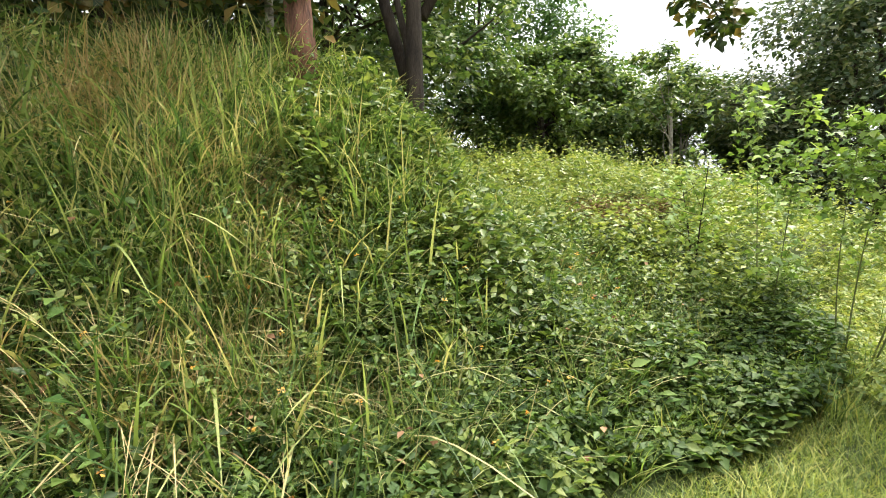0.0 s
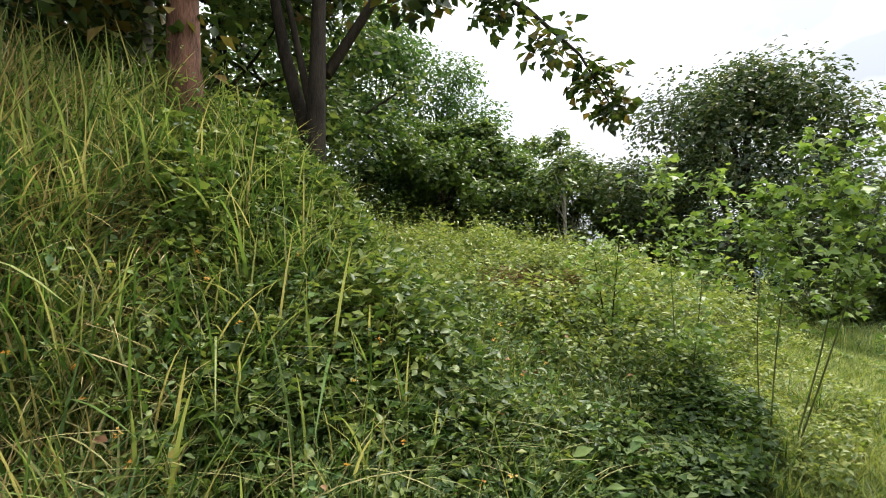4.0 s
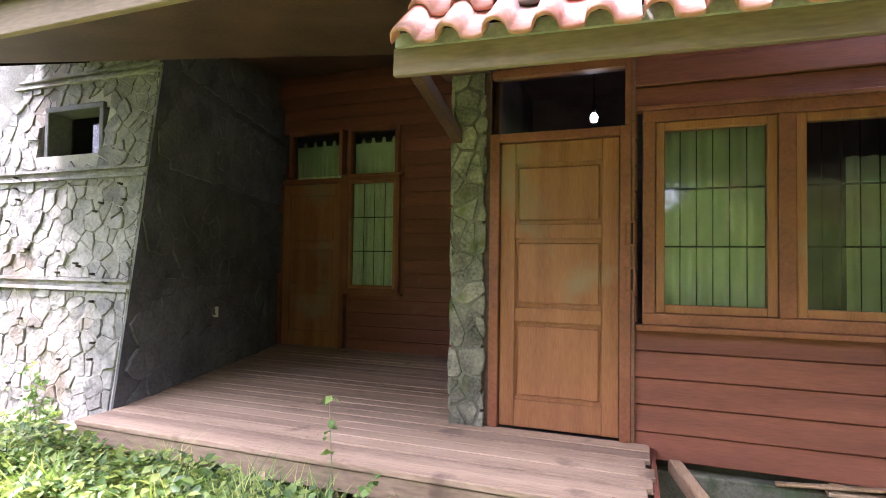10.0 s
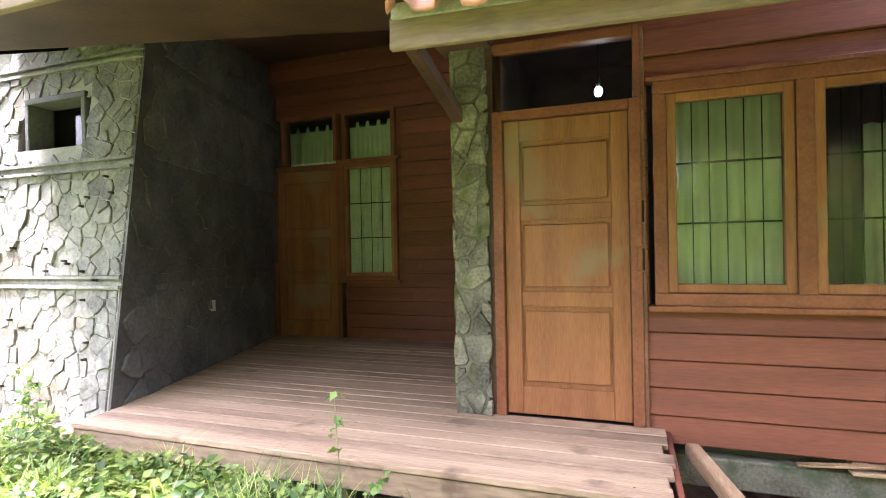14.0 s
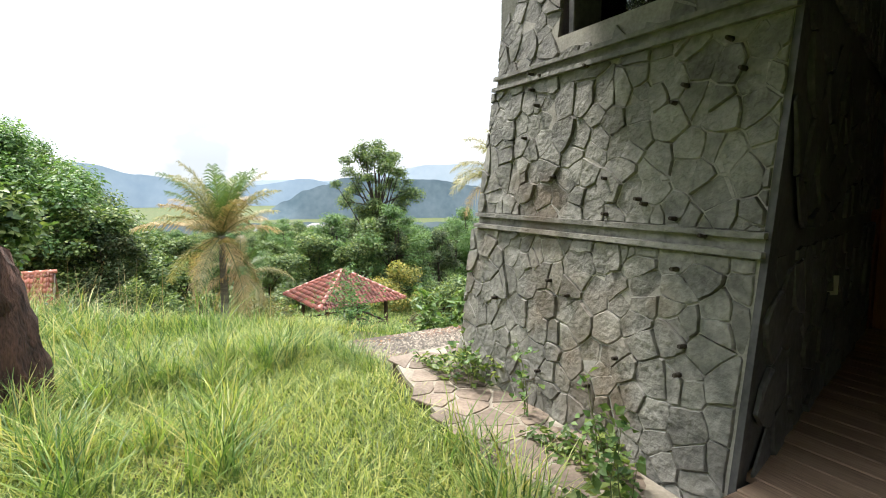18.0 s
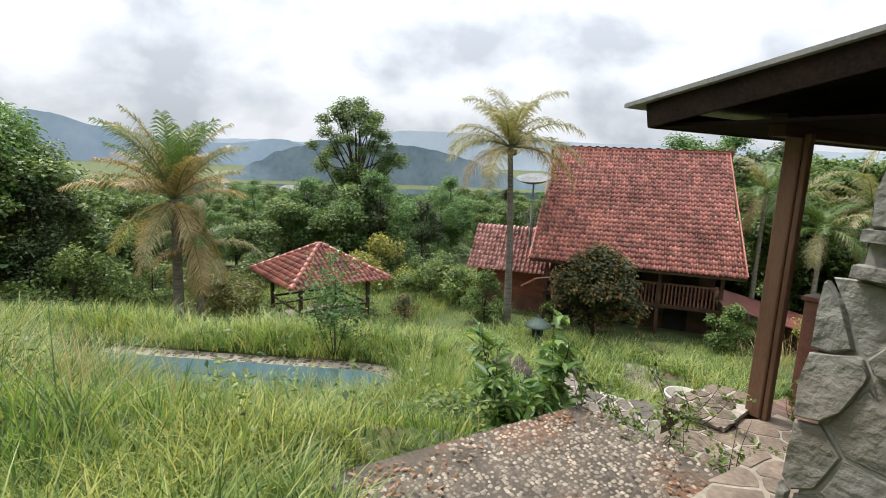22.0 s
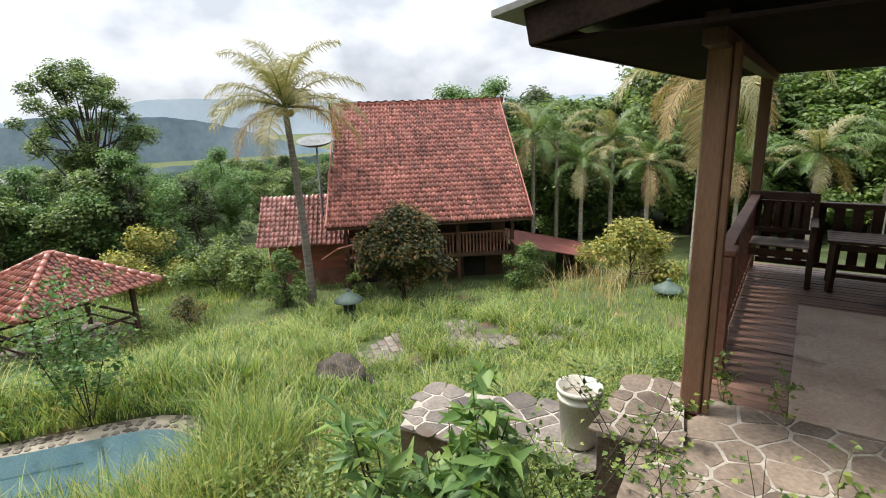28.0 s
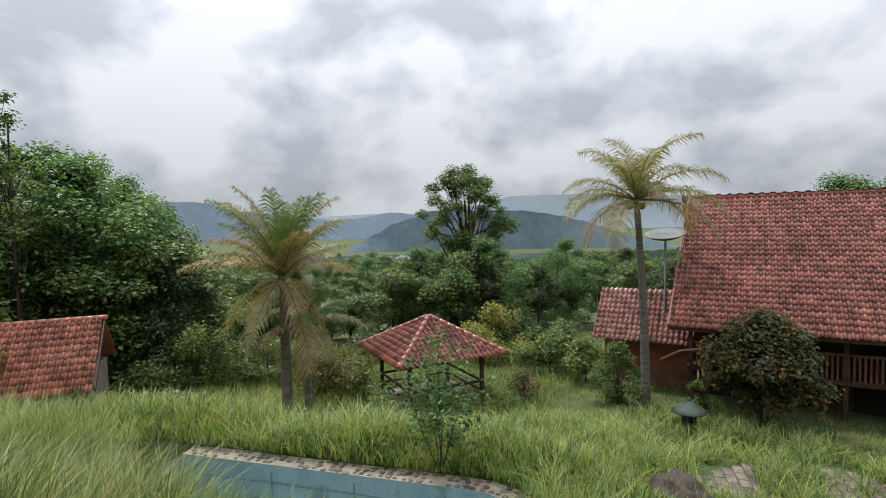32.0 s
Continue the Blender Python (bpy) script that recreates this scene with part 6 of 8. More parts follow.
# ---- satellite dish ----
dish = thing("satellite_dish", "grey mesh satellite dish beside the garden house", "satellite dish", at=(26.6, -15.6, -1.6))
prof = [(0.02, 0.0), (0.25, 0.03), (0.5, 0.11), (0.75, 0.24), (0.76, 0.27), (0.5, 0.14), (0.25, 0.06), (0.02, 0.03)]
bowl = turned(prof, 20)
bowl.transform(pose(0, 0, 1.7, -14, 0, 35))
part("bowl", bowl, "mesh_grey", dish)
part("pole", tube([(0, 0, -3.0), (0, 0, 1.7)], [0.05, 0.04], 8), "mesh_grey", dish)

# ---- furniture of the veranda ----
def armchair(at, turn, label):
    """A slatted wooden armchair; it faces +y before it is turned."""
    c = thing("armchair", label, "chair", "veranda armchairs", at=at, turn=turn)
    for x in (-0.29, 0.29):
        part("leg", bar((x, 0.24, 0), (x, 0.27, 0.60), 0.05, 0.05), "dark_wood", c)
        part("leg", bar((x, -0.24, 0), (x, -0.33, 0.86), 0.05, 0.05), "dark_wood", c)
        part("armrest", bar((x, -0.30, 0.60), (x, 0.33, 0.615), 0.07, 0.035, 0.01), "dark_wood", c)
        part("side_rail", bar((x, -0.24, 0.34), (x, 0.25, 0.37), 0.035, 0.06), "dark_wood", c)
    for i in range(6):
        part("seat_slat", bar((-0.27, -0.22 + 0.09 * i, 0.375 + 0.006 * i), (0.27, -0.22 + 0.09 * i, 0.375 + 0.006 * i), 0.07, 0.02), "worn_slat", c)
    part("front_rail", bar((-0.265, 0.25, 0.33), (0.265, 0.25, 0.33), 0.03, 0.07), "dark_wood", c)
    part("top_rail", bar((-0.265, -0.325, 0.82), (0.265, -0.325, 0.82), 0.035, 0.09, 0.01), "dark_wood", c)
    part("low_rail", bar((-0.265, -0.275, 0.46), (0.265, -0.275, 0.46), 0.03, 0.05), "dark_wood", c)
    for i in range(6):
        x = -0.22 + 0.088 * i
        part("back_slat", bar((x, -0.278, 0.486), (x, -0.318, 0.774), 0.06, 0.015, up=(0, 1, 0)), "dark_wood", c)
    return c


armchair((10.41, -7.15, VZ + 0.004), 0, "dark slatted wooden armchair against the veranda railing")
armchair((8.98, -7.0, VZ + 0.004), -8, "dark slatted wooden armchair beside the low table")
armchair((8.95, -5.9, VZ + 0.02), 70, "dark wooden armchair turned towards the table")
tab = thing("low_table", "low dark wooden table between the armchairs", "table", at=(9.68, -7.1, VZ + 0.004))
for x in (-0.27, 0.27):
    for y in (-0.2, 0.2):
        part("leg", bar((x, y, 0), (x * 0.93, y * 0.93, 0.47), 0.05, 0.05), "dark_wood", tab)
for i in range(5):
    part("top_slat", bar((-0.33, -0.2 + 0.1 * i, 0.50), (0.33, -0.2 + 0.1 * i, 0.50), 0.092, 0.025), "dark_wood", tab)
for y in (-0.2, 0.2):
    part("apron", bar((-0.22, y * 0.95, 0.44), (0.22, y * 0.95, 0.44), 0.025, 0.06), "dark_wood", tab)
part("shelf_rail", bar((-0.25, 0, 0.12), (0.25, 0, 0.12), 0.04, 0.04), "dark_wood", tab)

# windows and siding of the east wall
for k in range(3):
    y0 = -6.0 - 1.0 * k
    for z0, z1 in ((-0.1, 1.2),):
        part("window_frame", box(8.55, y0 - 0.85, z0, 8.60, y0 - 0.78, z1), "frame_wood", wall_east)
        part("window_frame", box(8.55, y0 - 0.07, z0, 8.60, y0, z1), "frame_wood", wall_east)
        part("window_frame", box(8.55, y0 - 0.78, z1 - 0.07, 8.60, y0 - 0.07, z1), "frame_wood", wall_east)
        part("window_frame", box(8.55, y0 - 0.78, z0, 8.60, y0 - 0.07, z0 + 0.07), "frame_wood", wall_east)
        part("pane", box(8.562, y0 - 0.78, z0 + 0.07, 8.568, y0 - 0.07, z1 - 0.07, 0), "glass", wall_east)
for i in range(14):
    zz = -1.0 + 0.17 * i
    if zz < -0.25 or zz > 1.2:
        part("plank", box(8.552, -11.9, zz, 8.575, -4.65, zz + 0.16, 0.004), "red_wood", wall_east)

# ---- loose garden things ----
bucket = thing("paint_bucket", "grimy white plastic bucket standing on the stone step", "bucket", at=(11.42, -4.28, -1.348))
R0, R1, HH = 0.125, 0.155, 0.46
b = turned(list(zip([R0 - 0.01, R0, 0.148, 0.158, 0.158, 0.149, R1, R1 + 0.012, R1 + 0.012, R1 - 0.004, R0 - 0.006, 0.002],
                    (0.0, 0.01, 0.36, 0.362, 0.385, 0.387, HH - 0.03, HH - 0.028, HH, HH, 0.05, 0.05))), 28)
part("pail", b, "white", bucket)
part("contents", turned([(0.004, 0.36), (0.141, 0.36), (0.141, 0.372), (0.004, 0.374)], 28), "joint_pale", bucket, "pale dried paint inside")
hp = [(0.166 * math.cos(a), 0.166 * math.sin(a) * 0.35 - 0.13 * math.sin(a), 0.40 - 0.16 * math.sin(a)) for a in [math.pi * i / 12 for i in range(13)]]
part("handle", tube(hp, [0.004] * 13, 6), "metal", bucket)


def lantern(at, label, sc=1.0):
    """A garden lantern: a stone-green body under a wide pagoda cap."""
    t = thing("garden_lantern", label, "lantern", "garden lanterns", at=at)
    part("pedestal", turned([(0.20, -0.1), (0.20, 0.08), (0.12, 0.12), (0.10, 0.5), (0.16, 0.56)], 8), "patina", t)
    part("light_box", turned([(0.17, 0.561), (0.19, 0.60), (0.19, 0.92), (0.17, 0.95)], 6), "patina", t)
    part("cap", turned([(0.20, 0.951), (0.46, 0.96), (0.47, 0.99), (0.34, 1.08), (0.18, 1.17), (0.08, 1.25), (0.05, 1.27), (0.07, 1.31), (0.02, 1.36)], 12), "patina", t)
    for k in range(6):
        a = math.pi * k / 3
        part("window", box(0.172, -0.06, 0.66, 0.18, 0.06, 0.86, 0, m=pose(0, 0, 0, 0, 0, 60 * k + 30)), "black", t)
    return t


lantern((21.7, -11.96, -5.4), "green weathered garden lantern with a pagoda cap")
lantern((13.4, -17.3, -5.3), "green garden lantern with a pagoda cap in tall grass")


def boulder(at, r, seed, label):
    b = bmesh.new()
    bmesh.ops.create_icosphere(b, subdivisions=4, radius=1.0)
    for v in b.verts:
        n = noise.noise(v.co * 1.3 + Vector((seed, 0, 0))) * 0.5 + noise.noise(v.co * 3.5 + Vector((0, seed, 0))) * 0.28 + noise.noise(v.co * 9 + Vector((0, 0, seed))) * 0.08
        v.co *= 1 + n
        v.co.x, v.co.y, v.co.z = v.co.x * r[0], v.co.y * r[1], v.co.z * r[2]
    for f in b.faces:
        f.smooth = True
    ob = part("boulder", b, "rock", None)
    ob.location = at
    return tagged(ob, label, "rock")


boulder((15.35, -5.65, -2.62), (0.54, 0.36, 0.37), 2.0, "dark mossy boulder lying in the tall grass")

# ---- trees and plants ----
def stuff(name, me, label, category):
    return tagged(new(name, me), label, category, kind="stuff")


def scatter(n, x0, x1, y0, y1, rnd, keep=None):
    x, y = rnd.uniform(x0, x1, n), rnd.uniform(y0, y1, n)
    if keep is not None:
        k = keep(x, y)
        x, y = x[k], y[k]
    return x, y


def off_buildings(x, y):
    """Open ground: off the deck, the tower, the terraces, the paving and the pool."""
    deck_ = (x > -0.4) & (x < 9.5) & (y < -0.95)
    path_ = (x > 7.2) & (x < 9.95) & (y < -0.72 - 0.1 * np.maximum(x - 8.3, 0)) & (y > -4)
    peb_ = (x > 9.72) & (x < 10.9) & (y < -0.70 - 0.2 * (10.88 - x) - 0.12 * clumpy(x, y, 7.0)) & (y > -2.45)
    ver_ = (x > 8.4) & (x < 11.05) & (y < -2.45) & (y > -7.9)
    blk_ = (x > 10.95) & (x < 12.6) & (y < -3.95 + 0.25 * clumpy(x, y, 5.0)) & (y > -4.6)
    ter_ = (x > -0.35) & (x < 1.7) & (y < -0.7) & (y > -6.7)
    gaz_ = (np.abs(x - 28.1) < 1.7) & (np.abs(y + 6.45) < 1.7)
    pav_ = (np.hypot((x - 17.7) * 0.9, (y + 10.8) * 0.65) < 1.4) & (np.sin(x * 2.6) + np.cos(y * 2.3) < -0.1)
    hu = -0.758 * (x - 21.9) - 0.652 * (y + 16.76)
    hv = 0.652 * (x - 21.9) - 0.758 * (y + 16.76)
    house_ = (np.abs(hu) < 3.4) & (hv > 0.4) & (hv < 9)
    return ~(deck_ | path_ | ver_ | peb_ | blk_ | ter_ | gaz_ | pav_ | house_ | (in_pool(x, y) > -0.2))


def near_walk(x, y):
    """How far a place lies from the trodden line, in metres."""
    line = [(1.0, -0.4), (1.4, 0.5), (2.2, 1.0), (3.5, 1.5), (5.7, 0.7), (7.7, 0.15), (9.0, -0.2), (10.0, -0.8), (10.4, -0.9)]
    d = np.full(np.shape(x), 99.0)
    for (ax, ay), (bx, by) in zip(line, line[1:]):
        t = np.clip(((x - ax) * (bx - ax) + (y - ay) * (by - ay)) / ((bx - ax) ** 2 + (by - ay) ** 2), 0, 1)
        d = np.minimum(d, np.hypot(x - ax - t * (bx - ax), y - ay - t * (by - ay)))
    return d


def clumpy(x, y, f, seed=0.0):
    """Patches between 0 and 1."""
    return 0.5 + 0.5 * np.sin(f * x + 1.3 * np.sin(f * 0.7 * y + seed)) * np.cos(f * 0.9 * y + 1.1 * np.sin(f * 0.6 * x + seed * 2))


r1 = np.random.default_rng(21)
# the mown lawn along the walk
x, y = scatter(230000, 1.6, 11.4, -1.0, 4.6, r1, lambda x, y: off_buildings(x, y) & (y < 1.2 + 0.38 * (x - 2) + 0.5 * clumpy(x, y, 2.0)))
hh = r1.uniform(0.035, 0.13, len(x)) * (0.7 + 0.9 * clumpy(x, y, 1.9))
stuff("lawn", blades("lawn", x, y, ground_z(x, y), hh, r1.uniform(0.005, 0.013, len(x)), "lawn", 0.9, 0.9, 2, r1), "short bright green lawn grass with tufts", "grass")
# tufts of longer grass at the lawn's edge, by the deck and the tower
cx, cy = scatter(240, 3.0, 10.6, -1.15, 2.4, r1, lambda x, y: off_buildings(x, y) & ((y < -0.35) | (y > 1.2 + 0.2 * (x - 2)) | (x > 8.6)) & (near_walk(x, y) > 0.45))
k = r1.integers(0, len(cx), 9000)
x, y = cx[k] + r1.normal(size=9000) * 0.07, cy[k] + r1.normal(size=9000) * 0.07
stuff("grass_tufts", blades("grass_tufts", x, y, ground_z(x, y), r1.uniform(0.12, 0.42, 9000), 0.011, "tall", 0.5, 0.9, 4, r1), "long green grass tufts at the lawn's edge", "grass")
a, k = r1.random(2600), 0.06
x, y = 9.75 + 1.15 * a, -0.84 + 0.24 * a + r1.normal(size=2600) * k
stuff("edge_grass", blades("edge_grass", x, y, np.full(2600, -0.34), r1.uniform(0.06, 0.3, 2600), r1.uniform(0.005, 0.012, 2600), "tall", 0.6, 1.0, 4, r1), "grass leaning over the rim of the pebbles", "grass")
# tall grass on the slope
x, y = scatter(230000, 9.6, 21, -8.5, 6.5, r1, lambda x, y: off_buildings(x, y) & (near_walk(x, y) > 0.3) & (r1.random(len(x)) < np.clip(5.5 / np.maximum(2.0, np.hypot(x - 10, y + 0.8)), 0, 1)))
d = np.hypot(x - 10, y + 0.8)
hh = r1.uniform(0.12, 0.52, len(x))  * (0.55 + 0.8 * clumpy(x, y, 1.3)) * np.clip(0.4 + near_walk(x, y) * 0.4, 0.35, 1.0) * (0.4 + 0.25 * S(10.3, 12.5, x) + 0.35 * S(13.5, 15.5, x))
hh = hh * np.clip(0.6 - in_pool(x, y) * 0.5, 0.6, 1.0)
hh = np.where((x > 17) & (y < -8), hh * 0.6, hh)
hh = np.where(np.hypot(x - 14.7, y + 4.9) < 1.3, hh * 0.4, hh)
across = 0.8125 * (x - 10) - 0.583 * (y + 0.8)
hh = np.where((across > 1.0) & (across < 3.2) & (y > -2.2), np.minimum(hh, r1.uniform(0.08, 0.2, len(x))), hh)
stuff("tall_grass", blades("tall_grass", x, y, ground_z(x, y) - 0.02, hh, (0.007 + 0.0016 * d) * r1.uniform(0.6, 1.4, len(x)), "tall", 0.35, 0.75, 3, r1), "tall unmown green grass on the slope", "grass")
x, y = scatter(125000, 12, 40, -24, 8, r1, lambda x, y: off_buildings(x, y) & (np.hypot(x - 10, y + 0.8) > 8.0))
hh = r1.uniform(0.2, 0.6, len(x)) * (0.4 + 0.9 * clumpy(x, y, 0.8, 2.0))
hu = -0.758 * (x - 21.9) - 0.652 * (y + 16.76)
hv = 0.652 * (x - 21.9) - 0.758 * (y + 16.76)
hh = np.where((np.abs(hu) < 7.5) & (hv > -5.0), hh * 0.45, hh)
hh = np.where(np.hypot(x - 17.2, y + 7.3) < 1.5, hh * 0.35, hh)
stuff("meadow_grass", blades("meadow_grass", x, y, ground_z(x, y) - 0.02, hh, 0.018 * r1.uniform(0.6, 1.4, len(x)), "tall", 0.35, 0.7, 3, r1), "tall green grass round the garden house", "grass")
x, y = scatter(110000, 12.5, 19.5, -3.9, 4.5, r1, lambda x, y: (in_pool(x, y) < -0.1) & (in_pool(x, y) > -1.0) & (0.8125 * (x - 10) - 0.583 * (y + 0.8) < 5.7))
stuff("pool_grass", blades("pool_grass", x, y, ground_z(x, y) - 0.02, r1.uniform(0.38, 0.74, len(x)) * (1 + 0.6 * S(-3.2, -5.0, -0.583 * (x - 15.4) - 0.8125 * (y + 3.55))), 0.013, "tall", 0.35, 0.7, 4, r1), "tall grass along the near side of the pool", "grass")
# tussocks that stand over the rest
cx, cy = scatter(1500, 10.4, 24, -14, 5, r1, lambda x, y: off_buildings(x, y) & (near_walk(x, y) > 1.5) & (np.hypot(x - 15, y + 5.2) > 1.2) & (in_pool(x, y) < -0.35))
k = np.repeat(np.arange(len(cx)), 42)
x, y = cx[k] + r1.normal(size=len(k)) * 0.09, cy[k] + r1.normal(size=len(k)) * 0.09
across = 0.8125 * (x - 10) - 0.583 * (y + 0.8)
hh = r1.uniform(0.25, 0.75, len(k)) * (0.6 + 0.5 * clumpy(cx, cy, 1.7, 0.6))[k] * np.where((across > 0.8) & (across < 4.6) & (y > -4.2), 0.55, 1.0)
stuff("tussocks", blades("tussocks", x, y, ground_z(x, y) - 0.02, hh, 0.008 + 0.0012 * np.hypot(x - 10, y + 0.8), "tall", 0.45, 1.1, 4, r1), "tussocks of long arching green grass", "grass")
x, y = scatter(17000, 15.0, 18.6, 0.0, 2.6, r1, lambda x, y: (in_pool(x, y) < -0.2) & (clumpy(x, y, 2.3, 0.8) > 0.12))
stuff("wild_grass", blades("wild_grass", x, y, ground_z(x, y) - 0.02, r1.uniform(0.5, 1.2, len(x)), 0.014, "bank", 0.35, 0.9, 5, r1), "tall wild grass at the near end of the pool", "grass")
x, y = scatter(5600, 11.1, 13.6, -5.2, -3.1, r1, lambda x, y: ((x > 12.95) | (y > -4.08 + 0.235 * (x - 11)) | (y < -4.78)) & (clumpy(x, y, 3.1, 0.5) > 0.3))
stuff("step_grass", blades("step_grass", x, y, ground_z(x, y) - 0.02, r1.uniform(0.25, 0.6, len(x)), r1.uniform(0.006, 0.014, len(x)), "tall", 0.45, 1.0, 5, r1, 0.7), "long grass leaning over the edge of the stone step", "grass")
# dry seed heads over the tall grass
x, y = scatter(1300, 11.8, 18, -10, 3, r1, off_buildings)
stuff("seed_grass", blades("seed_grass", x, y, ground_z(x, y), r1.uniform(0.4, 0.8, len(x)), 0.005, "dry", 0.2, 0.45, 5, r1), "thin dry grass stalks above the green", "grass")
x, y = scatter(260, 14.2, 17, -21, -15, r1, off_buildings)
stuff("plume_grass", blades("plume_grass", x, y, ground_z(x, y), r1.uniform(0.8, 1.4, len(x)), 0.018, "dry", 0.2, 0.8, 5, r1), "pale feathery plume grass", "grass")

# the steep bank: tall wild grass, dry blades, weeds
x, y = scatter(40000, -3.5, 5.0, 0.9, 6.0, r1, lambda x, y: (r1.random(len(x)) < 0.25 + 0.75 * S(1.55, 1.95, y)) & (y > 1.25 + 0.5 * np.maximum(x - 1.2, 0)) & (r1.random(len(x)) < np.clip(1.35 - 0.2 * np.maximum(x - 0.4, 0), 0.25, 1)))
hh = r1.uniform(0.3, 1.0, len(x)) * (0.5 + 0.75 * clumpy(x, y, 2.1, 1.0)) * (1 - 0.42 * S(1.2, 3.0, x) * S(3.2, 2.0, y)) * (0.6 + 0.5 * S(1.2, 2.2, y))
hh = hh * np.clip(near_walk(x, y) * 1.1 - 0.35, 0.3, 1.0) * (1 - 0.45 * S(1.9, 3.0, x)) * (1 - 0.6 * S(0.5, 1.3, x) * S(2.0, 3.0, y))
stuff("bank_grass", blades("bank_grass", x, y, ground_z(x, y) - 0.03, hh, 0.007 + 0.022 * r1.random(len(x)) ** 1.6, "bank", 0.3, 0.75, 6, r1, 0.8), "tall wild grass on the steep bank", "grass")
x, y = scatter(36000, -3.5, 3.4, 1.2, 5.0, r1, lambda x, y: (y > 2.3 + 0.3 * np.maximum(x - 1.2, 0)) & (clumpy(x, y, 2.9, 0.4) > 0.5) & (r1.random(len(x)) < 1 - 0.6 * S(0.8, 2.2, x)))
hh = r1.uniform(0.35, 0.95, len(x)) * (1 - 0.6 * S(1.2, 3.0, x))
hh = hh * np.clip(near_walk(x, y) * 1.1 - 0.35, 0.3, 1.0) * (1 - 0.45 * S(1.9, 3.0, x)) * (1 - 0.4 * S(0.6, 1.4, x) * S(2.0, 3.0, y))
stuff("dry_grass", blades("dry_grass", x, y, ground_z(x, y), hh, r1.uniform(0.006, 0.017, len(x)), "dry", 0.35, 1.05, 6, r1, 0.95), "bleached dry grass hanging in the bank", "grass")
x, y = scatter(22000, 0.4, 5.2, 1.4, 5.4, r1, lambda x, y: (y > 1.5 + 0.35 * np.maximum(x - 1.4, 0)) & (clumpy(x, y, 3.7, 2.4) > 0.25))
stuff("shoulder_grass", blades("shoulder_grass", x, y, ground_z(x, y), r1.uniform(0.3, 0.9, len(x)) * (1 - 0.35 * S(2.2, 4.0, x)), r1.uniform(0.007, 0.022, len(x)), "bank", 0.3, 0.75, 6, r1, 0.8), "green grass blades between the weeds of the bank", "grass")
x, y = scatter(2600, -3.2, 4.2, 1.35, 4.0, r1, lambda x, y: y > 1.95 + 0.4 * np.maximum(x - 1.2, 0))
hh = r1.uniform(0.55, 1.15, len(x)) * np.clip(near_walk(x, y) * 1.1 - 0.35, 0.3, 1.0) * (1 - 0.45 * S(1.9, 3.4, x))
stuff("arching_grass", blades("arching_grass", x, y, ground_z(x, y) - 0.03, hh, r1.uniform(0.016, 0.032, len(x)), "bank", 0.35, 1.15, 8, r1, 0.85), "broad arching grass blades over the bank", "grass")


def stalk_weeds(name, n, box4, keep, lo, hi, size, mat, label, per=16):
    """Upright weeds: thin stalks with leaves along them, in one mesh of leaves and one of stalks."""
    x, y = scatter(n, *box4, r1, keep)
    n = len(x)
    z, h = ground_z(x, y), r1.uniform(lo, hi, n)
    ax, ay = r1.normal(size=n) * 0.16, r1.normal(size=n) * 0.16
    k = np.repeat(np.arange(n), per)
    f = r1.uniform(0.25, 1.0, len(k))
    p = np.stack([x[k] + ax[k] * h[k] * f * f + r1.normal(size=len(k)) * 0.012, y[k] + ay[k] * h[k] * f * f + r1.normal(size=len(k)) * 0.012, z[k] + h[k] * f], -1)
    lf = leaves(name, p, r1.uniform(0.6, 1.3, len(k)) * size * (1.15 - 0.5 * f), mat, rnd=r1, flat=0.5, long=2.1, hang=0.15)
    return stuff(name, lf, label, "weeds")


def low_weeds(name, n, box4, keep, hmax, size, mat, label, flat=0.5):
    x, y = scatter(n, *box4, r1, keep)
    c = clumpy(x, y, 2.4, 3.0) * 0.6 + 0.4 * clumpy(x, y, 5.1, 1.0)
    top = hmax * (0.25 + 0.75 * c)
    z = ground_z(x, y) + top * np.sqrt(r1.random(len(x)))
    p = np.stack([x, y, z], -1)
    return stuff(name, leaves(name, p, r1.uniform(0.5, 1.4, len(x)) * size, mat, rnd=r1, flat=flat), label, "weeds")


stalk_weeds("leafy_stalks", 900, (0.9, 4.8, 1.4, 5.0), lambda x, y: y > 1.6 + 0.35 * np.maximum(x - 1.3, 0), 0.35, 0.85, 0.030, "weed", "upright leafy weed stalks standing in the bank")
stalk_weeds("bright_stalks", 260, (-1.5, 5.5, 1.4, 5.5), lambda x, y: (y > 1.5 + 0.35 * np.maximum(x - 1.3, 0)) & (clumpy(x, y, 2.2, 1.9) > 0.45), 0.4, 0.95, 0.034, "lime_deep", "light green leafy stalks in the bank")
stalk_weeds("foot_stalks", 2000, (-2.4, 3.0, 1.0, 2.2), lambda x, y: (y > 1.1 + 0.3 * np.maximum(x - 1.0, 0)) & (near_walk(x, y) > 0.5), 0.2, 0.55, 0.044, "creeper", "leafy green weeds at the foot of the bank", 14)
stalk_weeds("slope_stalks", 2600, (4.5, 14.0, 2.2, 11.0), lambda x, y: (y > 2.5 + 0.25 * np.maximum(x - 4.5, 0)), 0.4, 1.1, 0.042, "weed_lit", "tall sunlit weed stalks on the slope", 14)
stalk_weeds("garden_stalks", 900, (10.8, 20.0, -9.0, 3.5), lambda x, y: off_buildings(x, y) & (clumpy(x, y, 1.5, 0.3) > 0.5) & (np.hypot(x - 14.6, y + 4.9) > 1.2), 0.25, 0.6, 0.032, "weed", "leafy weed stalks among the garden grass", 12)
far_edge = lambda x, y: (y > 1.35 + 0.30 * np.maximum(x - 1.6, 0) + 0.25 * clumpy(x, y, 3.0))
